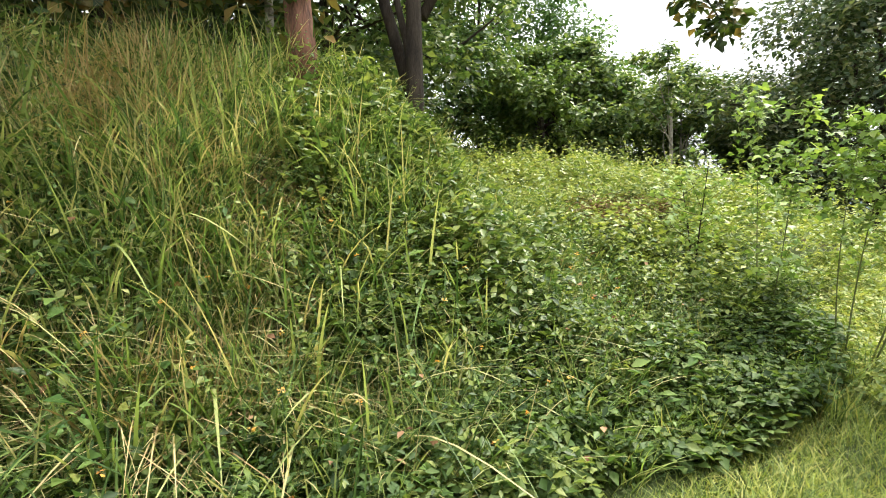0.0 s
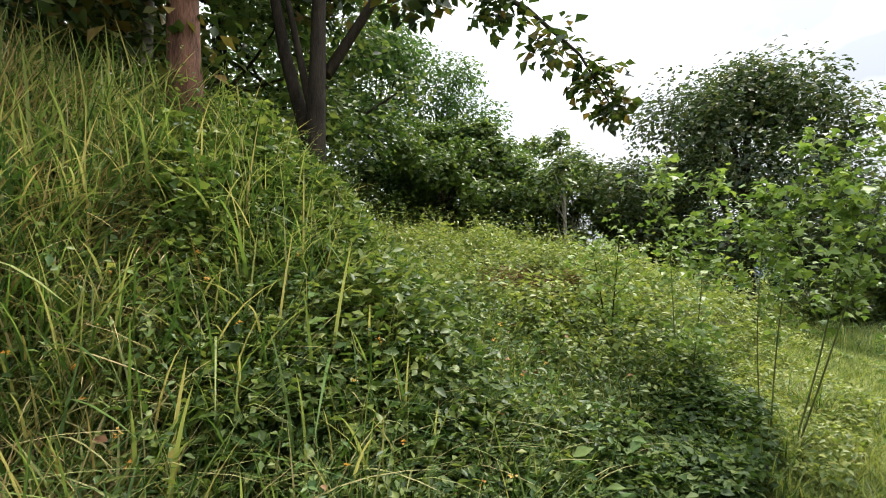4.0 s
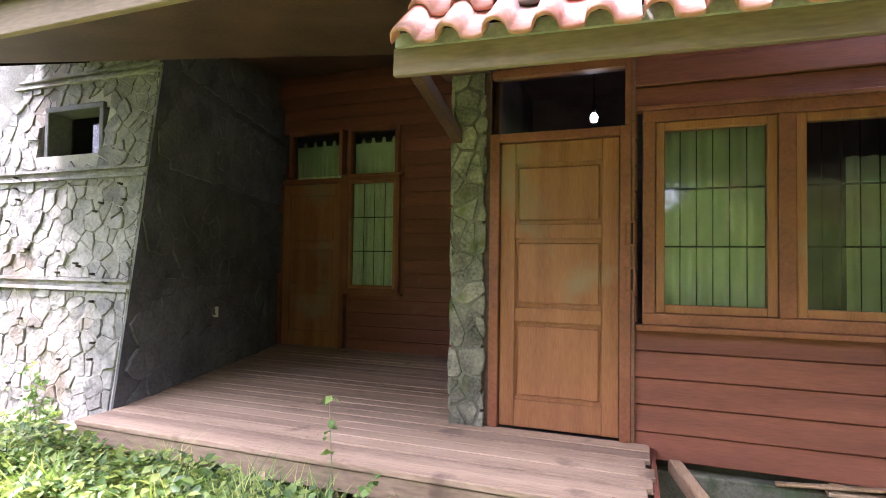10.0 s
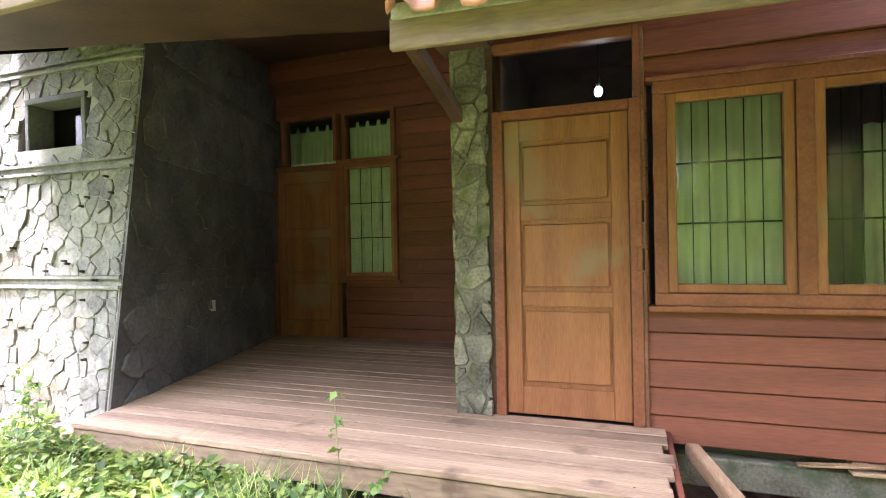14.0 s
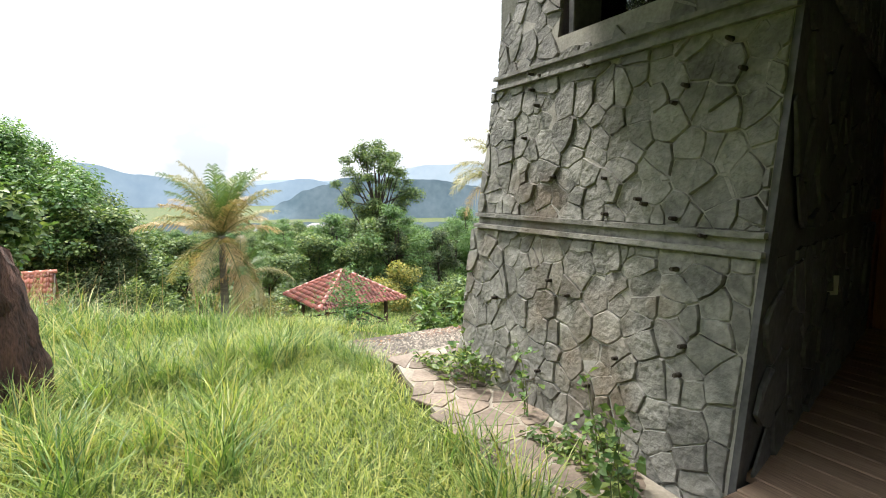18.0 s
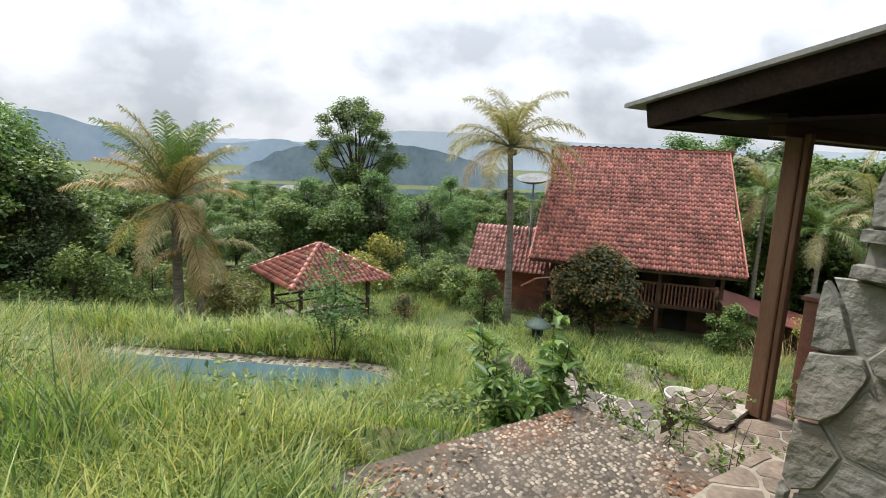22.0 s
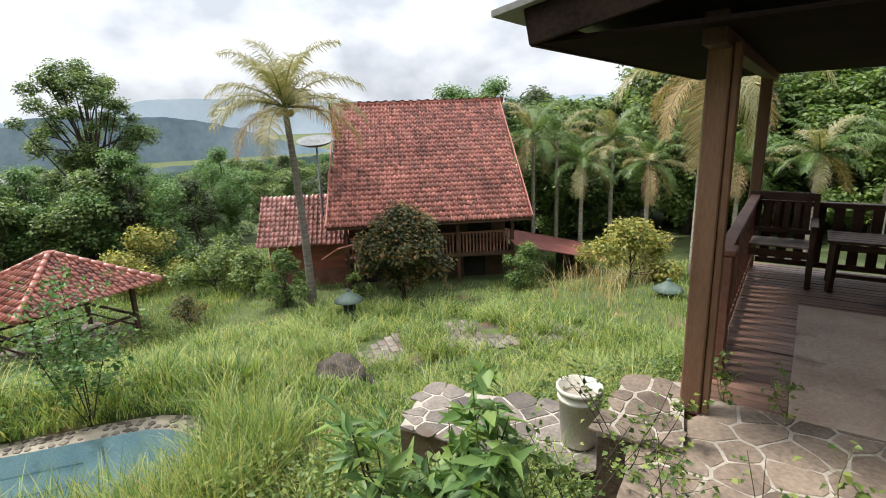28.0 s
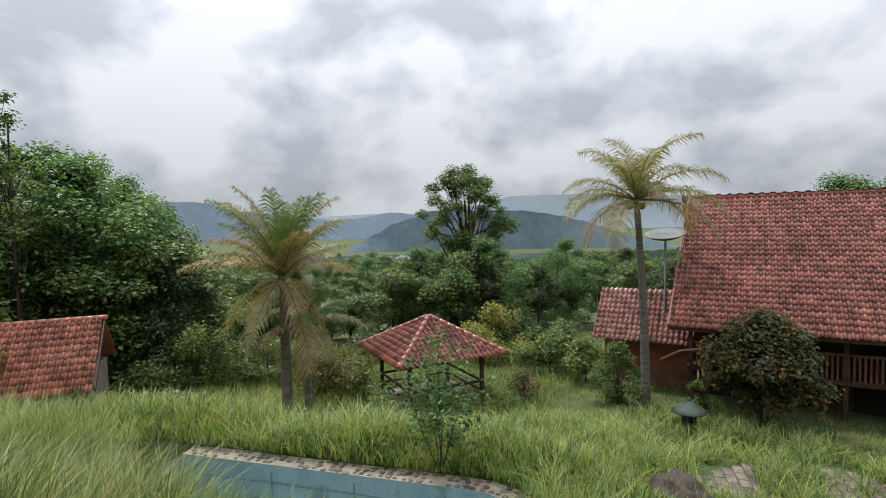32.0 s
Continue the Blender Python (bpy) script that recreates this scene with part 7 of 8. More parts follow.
low_weeds("weeds", 50000, (0.2, 7.0, 1.1, 4.5), far_edge, 0.42, 0.026, "weed", "dense small-leaved weeds covering the foot of the bank")
low_weeds("near_undergrowth", 42000, (1.8, 6.5, 2.0, 5.5), lambda x, y: y > 2.0 + 0.25 * np.maximum(x - 2.5, 0), 0.6, 0.034, "weed", "small-leaved weeds on the near slope")
low_weeds("tall_weeds", 16000, (1.5, 4.0, 2.5, 5.2), lambda x, y: (y > 2.3 + 0.2 * np.maximum(x - 2.5, 0)) & (clumpy(x, y, 3.3, 0.7) > 0.4), 0.8, 0.045, "weed", "tall leafy weeds over the shoulder of the bank")
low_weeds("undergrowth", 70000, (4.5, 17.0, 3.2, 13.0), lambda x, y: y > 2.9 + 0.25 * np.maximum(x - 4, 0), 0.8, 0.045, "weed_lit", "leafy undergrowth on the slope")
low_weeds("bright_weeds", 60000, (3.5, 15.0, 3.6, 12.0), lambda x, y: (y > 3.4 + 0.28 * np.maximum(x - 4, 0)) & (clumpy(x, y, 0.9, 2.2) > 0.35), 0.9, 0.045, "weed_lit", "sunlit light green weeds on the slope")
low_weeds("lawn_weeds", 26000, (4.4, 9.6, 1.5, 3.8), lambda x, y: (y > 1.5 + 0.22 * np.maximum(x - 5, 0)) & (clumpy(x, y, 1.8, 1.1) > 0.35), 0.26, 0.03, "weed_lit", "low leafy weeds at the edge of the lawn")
low_weeds("creeper", 16000, (2.6, 6.2, 1.7, 3.2), lambda x, y: (np.hypot((x - 4.3) / 1.5, (y - 2.35 - 0.12 * (x - 4.3)) / 0.6) < 1), 0.42, 0.045, "creeper", "dark broad-leaved creeper mound by the path", 0.8)
low_weeds("bank_weeds", 16000, (-3.2, 2.6, 1.0, 4.6), lambda x, y: y > 1.1 + 0.2 * np.maximum(x - 1, 0), 0.6, 0.038, "weed", "leafy weeds between the bank grass")
low_weeds("deck_weeds", 7000, (3.6, 7.6, -1.0, -0.2), lambda x, y: clumpy(x, y, 3.3, 0.9) > 0.3, 0.34, 0.034, "weed", "small leafy weeds along the deck edge")
low_weeds("tower_weeds", 2600, (7.6, 9.6, -1.42, -0.95), lambda x, y: (clumpy(x, y, 3.9, 0.2) > 0.5) & (y < -1.02), 0.32, 0.03, "weed", "small weeds at the foot of the tower")
low_weeds("gazebo_weeds", 9000, (25.6, 30.6, -8.9, -4.0), lambda x, y: (np.maximum(np.abs(x - 28.1), np.abs(y + 6.45)) > 1.6) & (clumpy(x, y, 1.4, 0.7) > 0.3), 0.95, 0.06, "weed", "leafy weeds crowding round the gazebo")
low_weeds("slope_weeds", 30000, (11.0, 16, -8, -1.8), lambda x, y: off_buildings(x, y) & (clumpy(x, y, 1.6, 1.4) > 0.45) & (np.hypot(x - 14.6, y + 4.9) > 1.5), 0.5, 0.034, "weed", "leafy weeds among the slope grass")
x, y = scatter(420, -1.5, 4.0, 1.2, 3.4, r1, lambda x, y: y > 1.4 + 0.35 * np.maximum(x - 1.3, 0))
p = np.stack([x, y, ground_z(x, y) + r1.uniform(0.2, 0.6, len(x))], -1)
stuff("flowers", leaves("flowers", np.repeat(p[:70], 6, 0) + r1.normal(size=(420, 3)) * 0.006, 0.014, "petal", rnd=r1, long=1.3), "small orange wildflowers in the bank", "flowers")
low_weeds("broad_weeds", 1500, (-1.6, 4.6, 1.1, 3.6), lambda x, y: (y > 1.3 + 0.3 * np.maximum(x - 1.4, 0)) & (clumpy(x, y, 4.3, 2.0) > 0.4), 0.7, 0.06, "lime_deep", "broad-leaved weeds scattered over the bank", 0.7)
low_weeds("bank_tips", 3000, (-1.6, 5.0, 1.1, 3.8), lambda x, y: (y > 1.8 + 0.3 * np.maximum(x - 1.4, 0)) & (clumpy(x, y, 3.1, 4.0) > 0.4), 0.66, 0.036, "weed_lit", "light green weed tips over the bank", 0.5)
x, y = scatter(130, -1.0, 5.0, 1.2, 3.6, r1, lambda x, y: y > 1.3 + 0.3 * np.maximum(x - 1.4, 0))
stuff("dead_leaves", leaves("dead_leaves", np.stack([x, y, ground_z(x, y) + r1.uniform(0.2, 0.55, len(x))], -1), r1.uniform(0.02, 0.06, len(x)), "litter", rnd=r1, long=1.3, flat=0.6), "brown dead leaves caught in the weeds", "litter")
x, y = scatter(5000, 4.6, 6.8, 4.2, 5.8, r1, lambda x, y: np.hypot((x - 5.6) / 0.8, (y - 4.9) / 0.5) < 1)
stuff("dry_litter", leaves("dry_litter", np.stack([x, y, ground_z(x, y) + r1.uniform(0.3, 0.55, len(x))], -1), 0.02, "litter", rnd=r1, long=5, flat=1.5), "heap of dry stalks on the slope", "litter")
x, y = scatter(500, 3.6, 7.9, -4.3, -1.1, r1)
k = (clumpy(x, y, 2.0) > 0.55)
k2 = (r1.random(900), r1.random(900))
px_, py_ = 9.85 + 0.95 * k2[0], -2.35 + 1.55 * k2[1]
kk = (np.sin(px_ * 7 + 1) + np.cos(py_ * 5.3) > 0.3) & (py_ < -0.64 - 0.2 * (10.86 - px_))
stuff("pebble_litter", leaves("pebble_litter", np.stack([px_[kk], py_[kk], np.full(kk.sum(), -0.288)], -1), r1.uniform(0.006, 0.016, kk.sum()), "litter", rnd=r1, flat=2.5, fold=0.05, long=3.0), "reddish dry leaf litter over the pebbles", "litter")
stuff("deck_litter", leaves("deck_litter", np.stack([x[k], y[k], np.full(k.sum(), 0.006)], -1), 0.012, "litter", rnd=r1, flat=3.0, fold=0.05), "scattered dry leaf litter on the deck", "litter")

# the sunlit hillside behind the terrace
x, y = scatter(110000, -12, -0.5, -15, 4, r1, lambda x, y: (x < -0.5 - 0.15 * r1.random(len(x))))
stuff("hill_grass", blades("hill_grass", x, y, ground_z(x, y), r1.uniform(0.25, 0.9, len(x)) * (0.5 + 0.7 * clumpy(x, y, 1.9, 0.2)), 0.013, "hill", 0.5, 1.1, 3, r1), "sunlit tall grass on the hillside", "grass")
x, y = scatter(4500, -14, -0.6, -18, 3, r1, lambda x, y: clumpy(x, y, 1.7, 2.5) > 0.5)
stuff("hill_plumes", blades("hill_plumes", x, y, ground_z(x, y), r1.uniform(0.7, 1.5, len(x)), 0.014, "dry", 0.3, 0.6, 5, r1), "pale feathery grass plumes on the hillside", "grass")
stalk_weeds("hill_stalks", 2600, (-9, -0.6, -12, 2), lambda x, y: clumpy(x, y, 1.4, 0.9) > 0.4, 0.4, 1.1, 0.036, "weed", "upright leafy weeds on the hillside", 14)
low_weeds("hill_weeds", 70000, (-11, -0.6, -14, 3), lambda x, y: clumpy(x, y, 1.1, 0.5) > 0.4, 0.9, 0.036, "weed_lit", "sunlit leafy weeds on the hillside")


def limb(a, b, r0, r1_, bend, rnd, seg=5):
    a, b = Vector(a), Vector(b)
    mid = Vector((rnd.uniform(-bend, bend), rnd.uniform(-bend, bend), rnd.uniform(-bend, bend) * 0.4))
    return [a.lerp(b, i / seg) + mid * math.sin(math.pi * i / seg) for i in range(seg + 1)], [r0 + (r1_ - r0) * i / seg for i in range(seg + 1)]


def tree(name, at, height, trunk_r, crown, bark, leaf, n, size, label, seed, lean=(0, 0), sink=0.3, category="tree", long=1.6, squash=0.8, hang=0.0, shell=0.35, flat=0.4, top=0.8, group="", turn=0.0, limbs=12):
    """A tree: tapered trunk, limbs to the clumps of its crown, and leaves. crown: rows of (x, y, z, r)."""
    rnd = random.Random(seed)
    nr = np.random.default_rng(seed)
    t = thing(name, label, category, group, at=at, turn=turn)
    tip = Vector((lean[0], lean[1], height * top))
    b = bmesh.new()
    p, r = limb((0, 0, -sink), tip, trunk_r, trunk_r * 0.3, trunk_r * 1.2, rnd, 7)
    r[0] *= 1.25
    tube(p, r, 9, b)
    for cx, cy, cz, cr in crown[:limbs]:
        k = rnd.uniform(0.35, 0.85)
        st = p[int(k * 7)]
        q, rr = limb(st, Vector((cx, cy, cz)), trunk_r * 0.4, trunk_r * 0.08, 0.15, rnd, 4)
        tube(q, rr, 6, b)
    part("trunk", b, bark, t)
    c = np.array(crown)
    pos, out = inside_clumps(c[:, :3], c[:, 3], n, nr, shell, squash)
    me = leaves("crown", pos, nr.uniform(0.6, 1.3, n) * size, leaf, nrm=out * 0.6, flat=flat, long=long, rnd=nr, hang=hang)
    ob = new("crown", me)
    ob.parent = t
    return t


def ball_crown(cx, cy, z0, z1, radius, n, rnd, small=0.45):
    """Clumps that fill a rounded crown with an uneven outline."""
    rows = []
    for i in range(n):
        t = rnd.random()
        z = z0 + (z1 - z0) * t
        w = radius * math.sqrt(max(0.05, 1 - (2 * t - 0.85) ** 2))
        a, d = rnd.uniform(0, 6.283), w * math.sqrt(rnd.random())
        rows.append((cx + d * math.cos(a), cy + d * math.sin(a), z, radius * small * rnd.uniform(0.55, 1.2)))
    return rows


def gz(x, y):
    return float(ground_z(x, y))


rt = random.Random(3)
# trees on and behind the bank
tree("tree", (1.85, 4.9, gz(1.85, 4.9)), 7, 0.15, ball_crown(0.2, 1.2, 3.6, 7.5, 2.6, 26, rt, 0.35), "bark_red", "teak", 4200, 0.12, "rough reddish-brown trunk on the bank", 1, top=0.95, shell=0.2)
tree("tree", (1.55, 5.25, gz(1.55, 5.2)), 6, 0.05, ball_crown(-0.2, 0.9, 3.4, 6.0, 1.5, 10, rt), "bark_pale", "teak", 900, 0.1, "slim pale trunk beside the larger tree", 12, shell=0.2)
big = tree("tree", (3.45, 6.3, gz(3.45, 6.3)), 7, 0.14, [(-0.8, 0.4, 5.2, 1.1), (0.6, 1.0, 5.8, 1.2), (1.6, 0.2, 4.6, 0.7), (2.6, -0.3, 3.7, 0.55), (3.4, -0.6, 3.2, 0.5), (4.1, -0.8, 2.75, 0.55), (4.5, -0.9, 2.4, 0.42), (1.0, -0.6, 3.3, 0.6), (0.3, 0.8, 4.0, 0.9), (-1.4, 1.0, 4.0, 0.9)], "bark_dark", "teak", 2600, 0.15, "dark forked tree with large drooping leaves", 7, hang=0.6, shell=0.25, long=1.35, limbs=2)
part("branch", tube([(0.1, 0, 2.2), (0.9, 0.1, 3.6), (2.0, -0.1, 4.1), (3.0, -0.5, 3.7), (3.8, -0.8, 3.1), (4.4, -0.9, 2.4)], [0.075, 0.06, 0.05, 0.035, 0.022, 0.01], 7), "bark_dark", big)
part("branch", tube([(0, 0, 1.0), (-0.35, 0.2, 2.4), (-0.7, 0.5, 4.6)], [0.09, 0.075, 0.04], 7), "bark_dark", big)
for k, (bx, by, hh, leaf) in enumerate([(-2.2, 8.5, 7, "teak"), (-0.2, 8.8, 6.5, "forest_dark"), (1.2, 9.6, 7, "teak"), (3.0, 9.4, 6.5, "forest"), (-4.5, 6.8, 6.5, "forest_dark"), (5.0, 11.5, 7, "forest"), (-3.0, 5.6, 5.5, "teak"), (0.0, 6.4, 4.8, "teak")]):
    rk = random.Random(100 + k)
    tree("tree", (bx, by, gz(bx, by)), hh, 0.10 + 0.02 * (k % 3), ball_crown(0, 0, 0.5, hh, 2.5, 36, rk, 0.38), "bark_dark", leaf, 11000, 0.10, "shady leafy tree at the top of the bank", 110 + k, group="trees above the bank", shell=0.2)
# the broad dark tree, bamboo-like masses and slim trunks beyond the bushes
tree("tree", (13.6, 6.1, gz(13.6, 6.1)), 6.2, 0.22, ball_crown(0, 0, 1.5, 5.9, 3.2, 80, rt, 0.32), "bark_dark", "forest_dark", 38000, 0.08, "broad dark-leaved tree behind the bushes", 2, shell=0.3)
for k, (bx, by, hh, rr, leaf) in enumerate([(7.5, 12.5, 6.0, 2.6, "bamboo"), (10.0, 12.8, 5.6, 2.3, "bamboo"), (5.2, 13.5, 6.0, 2.4, "bamboo"), (11.8, 10.0, 4.0, 1.8, "forest"), (9.0, 10.4, 3.2, 1.6, "forest"), (16.3, 8.4, 5.0, 2.4, "forest_dark"), (13.5, 9.4, 3.2, 1.7, "forest"), (15.0, 11.2, 4.2, 2.0, "forest_lit"), (10.4, 11.0, 3.4, 1.8, "forest_lit"), (8.0, 10.4, 3.0, 1.7, "forest_lit"), (17.5, 5.2, 3.0, 1.7, "forest"), (19.5, 5.0, 3.2, 1.7, "bamboo"), (15.5, 3.6, 2.4, 1.3, "forest")]):
    rk = random.Random(200 + k)
    tree("tree", (bx, by, gz(bx, by)), hh, 0.10, ball_crown(0, 0, 0.1, hh, rr, 42, rk, 0.36), "bark_dark", leaf, 13000, 0.085, "dense green tree beyond the slope", 210 + k, group="trees beyond the slope", hang=0.3 if leaf == "bamboo" else 0, shell=0.3)
for k, (bx, by, hh) in enumerate([(12.5, 11.9, 5.0), (11.3, 9.3, 4.0), (10.2, 8.6, 3.6)]):
    rk = random.Random(240 + k)
    tree("tree", (bx, by, gz(bx, by)), hh, 0.05, ball_crown(0, 0, hh * 0.55, hh, 0.9, 9, rk, 0.4), "bark_pale", "forest", 700, 0.09, "slim pale-stemmed tree on the slope", 250 + k, group="slim trees", shell=0.1)


def shrub(name, at, stems, leaf, size, label, seed, per=60, wood="bark_dark", start=0.35, category="shrub", rad=0.012, spread=0.16, flat=0.3, long=1.3, hang=0.2, lobed=False):
    """A shrub of thin stems with leaves along them. stems: rows of (dx, dy, height, foot x, foot y)."""
    rnd = random.Random(seed)
    nr = np.random.default_rng(seed)
    t = thing(name, label, category, at=at)
    pos, tw = [], bmesh.new()
    for dx, dy, h, fx, fy in stems:
        p, r = limb((fx, fy, -0.1), (fx + dx, fy + dy, h), rad, rad * 0.3, 0.06, rnd, 8)
        b = tube(p, r, 6)
        twigs = []
        for i in range(max(6, per // 12)):
            f = start + (1 - start) * rnd.random() ** 0.8
            j = min(7, int(f * 8))
            c = p[j].lerp(p[j + 1], f * 8 - j)
            w = spread * (0.5 + 1.2 * math.sin(math.pi * min(1, (f - start) / (1 - start) * 0.75 + 0.15)))
            e = c + Vector((rnd.gauss(0, w), rnd.gauss(0, w), abs(rnd.gauss(0.5 * w, w * 0.5))))
            tube([c, c.lerp(e, 0.5) + Vector((0, 0, -0.08 * w)), e], [rad * 0.3, rad * 0.22, rad * 0.1], 4, tw)
            twigs.append((c, e))
        part("stem", b, wood, t)
        for i in range(per):
            c, e = twigs[rnd.randrange(len(twigs))]
            q = c.lerp(e, rnd.uniform(0.15, 1.05))
            w = 0.22 * spread
            pos.append((q.x + rnd.gauss(0, w), q.y + rnd.gauss(0, w), q.z + rnd.gauss(0, w)))
    part("branchwork", tw, wood, t)["kind"] = "stuff"
    if lobed:
        me = lobed_leaves("foliage", np.array(pos), nr.uniform(0.5, 1.25, len(pos)) * size, leaf, nr, flat, hang)
    else:
        me = leaves("foliage", np.array(pos), nr.uniform(0.6, 1.3, len(pos)) * size, leaf, flat=flat, long=long, rnd=nr, hang=hang)
    ob = new("foliage", me)
    ob.parent = t
    return t


# saplings before the dark tree, and the small column bush on the lawn
shrub("sapling", (5.6, 2.06, gz(5.6, 2.06)), [(0.0, -0.78, 2.42 - gz(5.6, 2.06), 0, 0), (0.05, -0.45, 2.0 - gz(5.6, 2.06), 0.0, 0.02)], "lime", 0.055, "tall light-green sapling with lobed leaves", 31, 430, lobed=True, spread=0.14, start=0.36, rad=0.008, wood="stem_green")
shrub("sapling", (5.55, 2.18, gz(5.55, 2.18)), [(0.05, -0.35, 2.2 - gz(5.55, 2.18), 0, 0), (-0.05, -0.1, 1.8 - gz(5.55, 2.18), 0.03, 0.05)], "lime", 0.054, "light-green sapling beside the tall one", 36, 400, lobed=True, spread=0.15, start=0.34, rad=0.007, wood="stem_green")
shrub("sapling", (5.6, 2.95, gz(5.6, 2.95)), [(0.0, 0.1, 2.15 - gz(5.6, 2.95), 0, 0), (-0.05, -0.25, 1.9 - gz(5.6, 2.95), 0.05, -0.05)], "lime", 0.054, "light-green sapling among the weeds", 32, 400, lobed=True, spread=0.16, start=0.22, rad=0.007, wood="stem_green")
shrub("sapling", (5.6, 3.7, gz(5.6, 3.7)), [(0.0, -0.15, 1.6 - gz(5.6, 3.7), 0, 0), (-0.1, 0.1, 1.4 - gz(5.6, 3.7), 0.1, 0.1)], "lime", 0.052, "shorter light-green sapling on the slope", 33, 280, lobed=True, spread=0.18, start=0.25)
shrub("column_bush", (6.0, 1.35, gz(6.0, 1.35)), [(0.02 * math.cos(a), 0.02 * math.sin(a), 1.0 + 0.16 * math.sin(3 * a), 0.1 * math.cos(a), 0.1 * math.sin(a)) for a in [0.7 * i for i in range(9)]], "lime", 0.042, "narrow upright light-green bush on the lawn", 35, 130, spread=0.085, start=0.12, rad=0.006)
shrub("broadleaf_bush", (11.2, -2.2, gz(11.2, -2.2)), [(0.17 * math.cos(a), 0.17 * math.sin(a), 0.50 + 0.16 * math.sin(2 * a), 0.10 * math.cos(a), 0.10 * math.sin(a)) for a in [0.42 * i for i in range(15)]], "lime_deep", 0.038, "bushy broad-leaved plant beside the pebble patch", 36, 72, spread=0.05, start=0.2, long=3.2, rad=0.008)
shrub("broadleaf_bush", (11.5, -2.7, gz(11.5, -2.7)), [(0.08 * math.cos(a), 0.08 * math.sin(a), 0.34 + 0.06 * math.sin(2 * a), 0.06 * math.cos(a), 0.06 * math.sin(a)) for a in [1.1 * i for i in range(5)]], "lime_deep", 0.046, "small broad-leaved plant on the stone edge", 37, 26, spread=0.04, start=0.2, long=2.4, rad=0.007)
shrub("weed_stem", (11.1, -2.35, gz(11.1, -2.35)), [(0.03, 0.0, 0.92, 0, 0), (0.1, -0.15, 0.6, 0.1, 0.05), (-0.05, -0.2, 0.5, 0.05, -0.1)], "lime_deep", 0.045, "lanky light-green weed stems by the pebble patch", 60, 34, spread=0.05, start=0.3, rad=0.006, wood="stem_green", long=1.8)
shrub("weed_stem", (9.75, -1.27, -0.31), [(0.12 * math.cos(i), 0.12 * math.sin(i), 0.16, 0.01 * i, 0) for i in range(6)], "weed_grey", 0.05, "broad-leaved rosette weed at the edge of the pebbles", 63, 3, spread=0.03, start=0.5, rad=0.004, wood="stem_green", long=2.6, flat=1.5)
for k, (bx, by, zz) in enumerate([(10.62, -2.75, -0.62), (10.35, -2.6, -0.62), (10.75, -3.25, -0.6), (10.1, -2.75, -0.62), (10.9, -2.9, -0.75)]):
    shrub("creeping_weed", (bx, by, zz), [(0.3 * math.cos(2.1 * i + k), 0.3 * math.sin(2.1 * i + k), 0.22 + 0.16 * math.sin(1.3 * i + k) ** 2, 0.02 * i, 0) for i in range(6)], "weed", 0.024, "twiggy small-leaved weed sprawling over the stone terrace", 70 + k, 40, spread=0.07, start=0.2, rad=0.004)
shrub("weed_stem", (5.05, -0.92, -0.35), [(0.06, 0.02, 0.75, 0, 0), (-0.25, 0.05, 0.4, 0.02, 0)], "lime_deep", 0.04, "lanky weed growing up before the deck", 38, 16, spread=0.025, start=0.3, rad=0.005, wood="stem_green")
shrub("weed_stem", (3.3, -0.7, -0.45), [(0.03, 0.0, 0.5, 0, 0), (0.1, 0.05, 0.3, 0.05, 0)], "lime_deep", 0.04, "small leafy weed by the broken deck", 39, 14, spread=0.03, start=0.3, rad=0.004, wood="stem_green")
for k, (bx, by) in enumerate([(8.4, -1.2), (7.75, -1.1), (8.95, -1.15), (7.4, -0.95)]):
    shrub("weed_stem", (bx, by, -0.14), [(0.05, 0.05, 0.45, 0, 0), (-0.08, 0.08, 0.3, 0.03, 0), (0.1, 0.02, 0.35, -0.05, 0.02)], "lime_deep", 0.034, "leafy weed against the tower wall", 50 + k, 18, spread=0.04, start=0.25, rad=0.004, wood="stem_green")
for k, (bx, by, zz) in enumerate([(10.45, -4.1, -0.62), (10.2, -4.08, -0.62), (9.9, -3.3, -0.62), (10.95, -2.45, -0.4)]):
    shrub("weed_stem", (bx, by, zz), [(0.05, 0.02, 0.35, 0, 0), (-0.1, 0.03, 0.22, 0.03, 0), (0.12, -0.02, 0.2, -0.05, 0.02)], "weed", 0.03, "creeping weed on the stone terrace", 54 + k, 20, spread=0.04, start=0.15, rad=0.004, wood="stem_green")
shrub("sapling", (16.75, -2.98, gz(16.75, -2.98)), [(0.05, 0, 1.7, 0, 0), (0.35, 0.1, 1.4, 0, 0), (-0.3, 0.1, 1.35, 0, 0), (0.1, 0.4, 1.2, 0, 0), (-0.4, -0.2, 1.1, 0, 0)], "bamboo", 0.05, "feathery sapling by the pool rim", 58, 260, spread=0.2, start=0.35, rad=0.009)


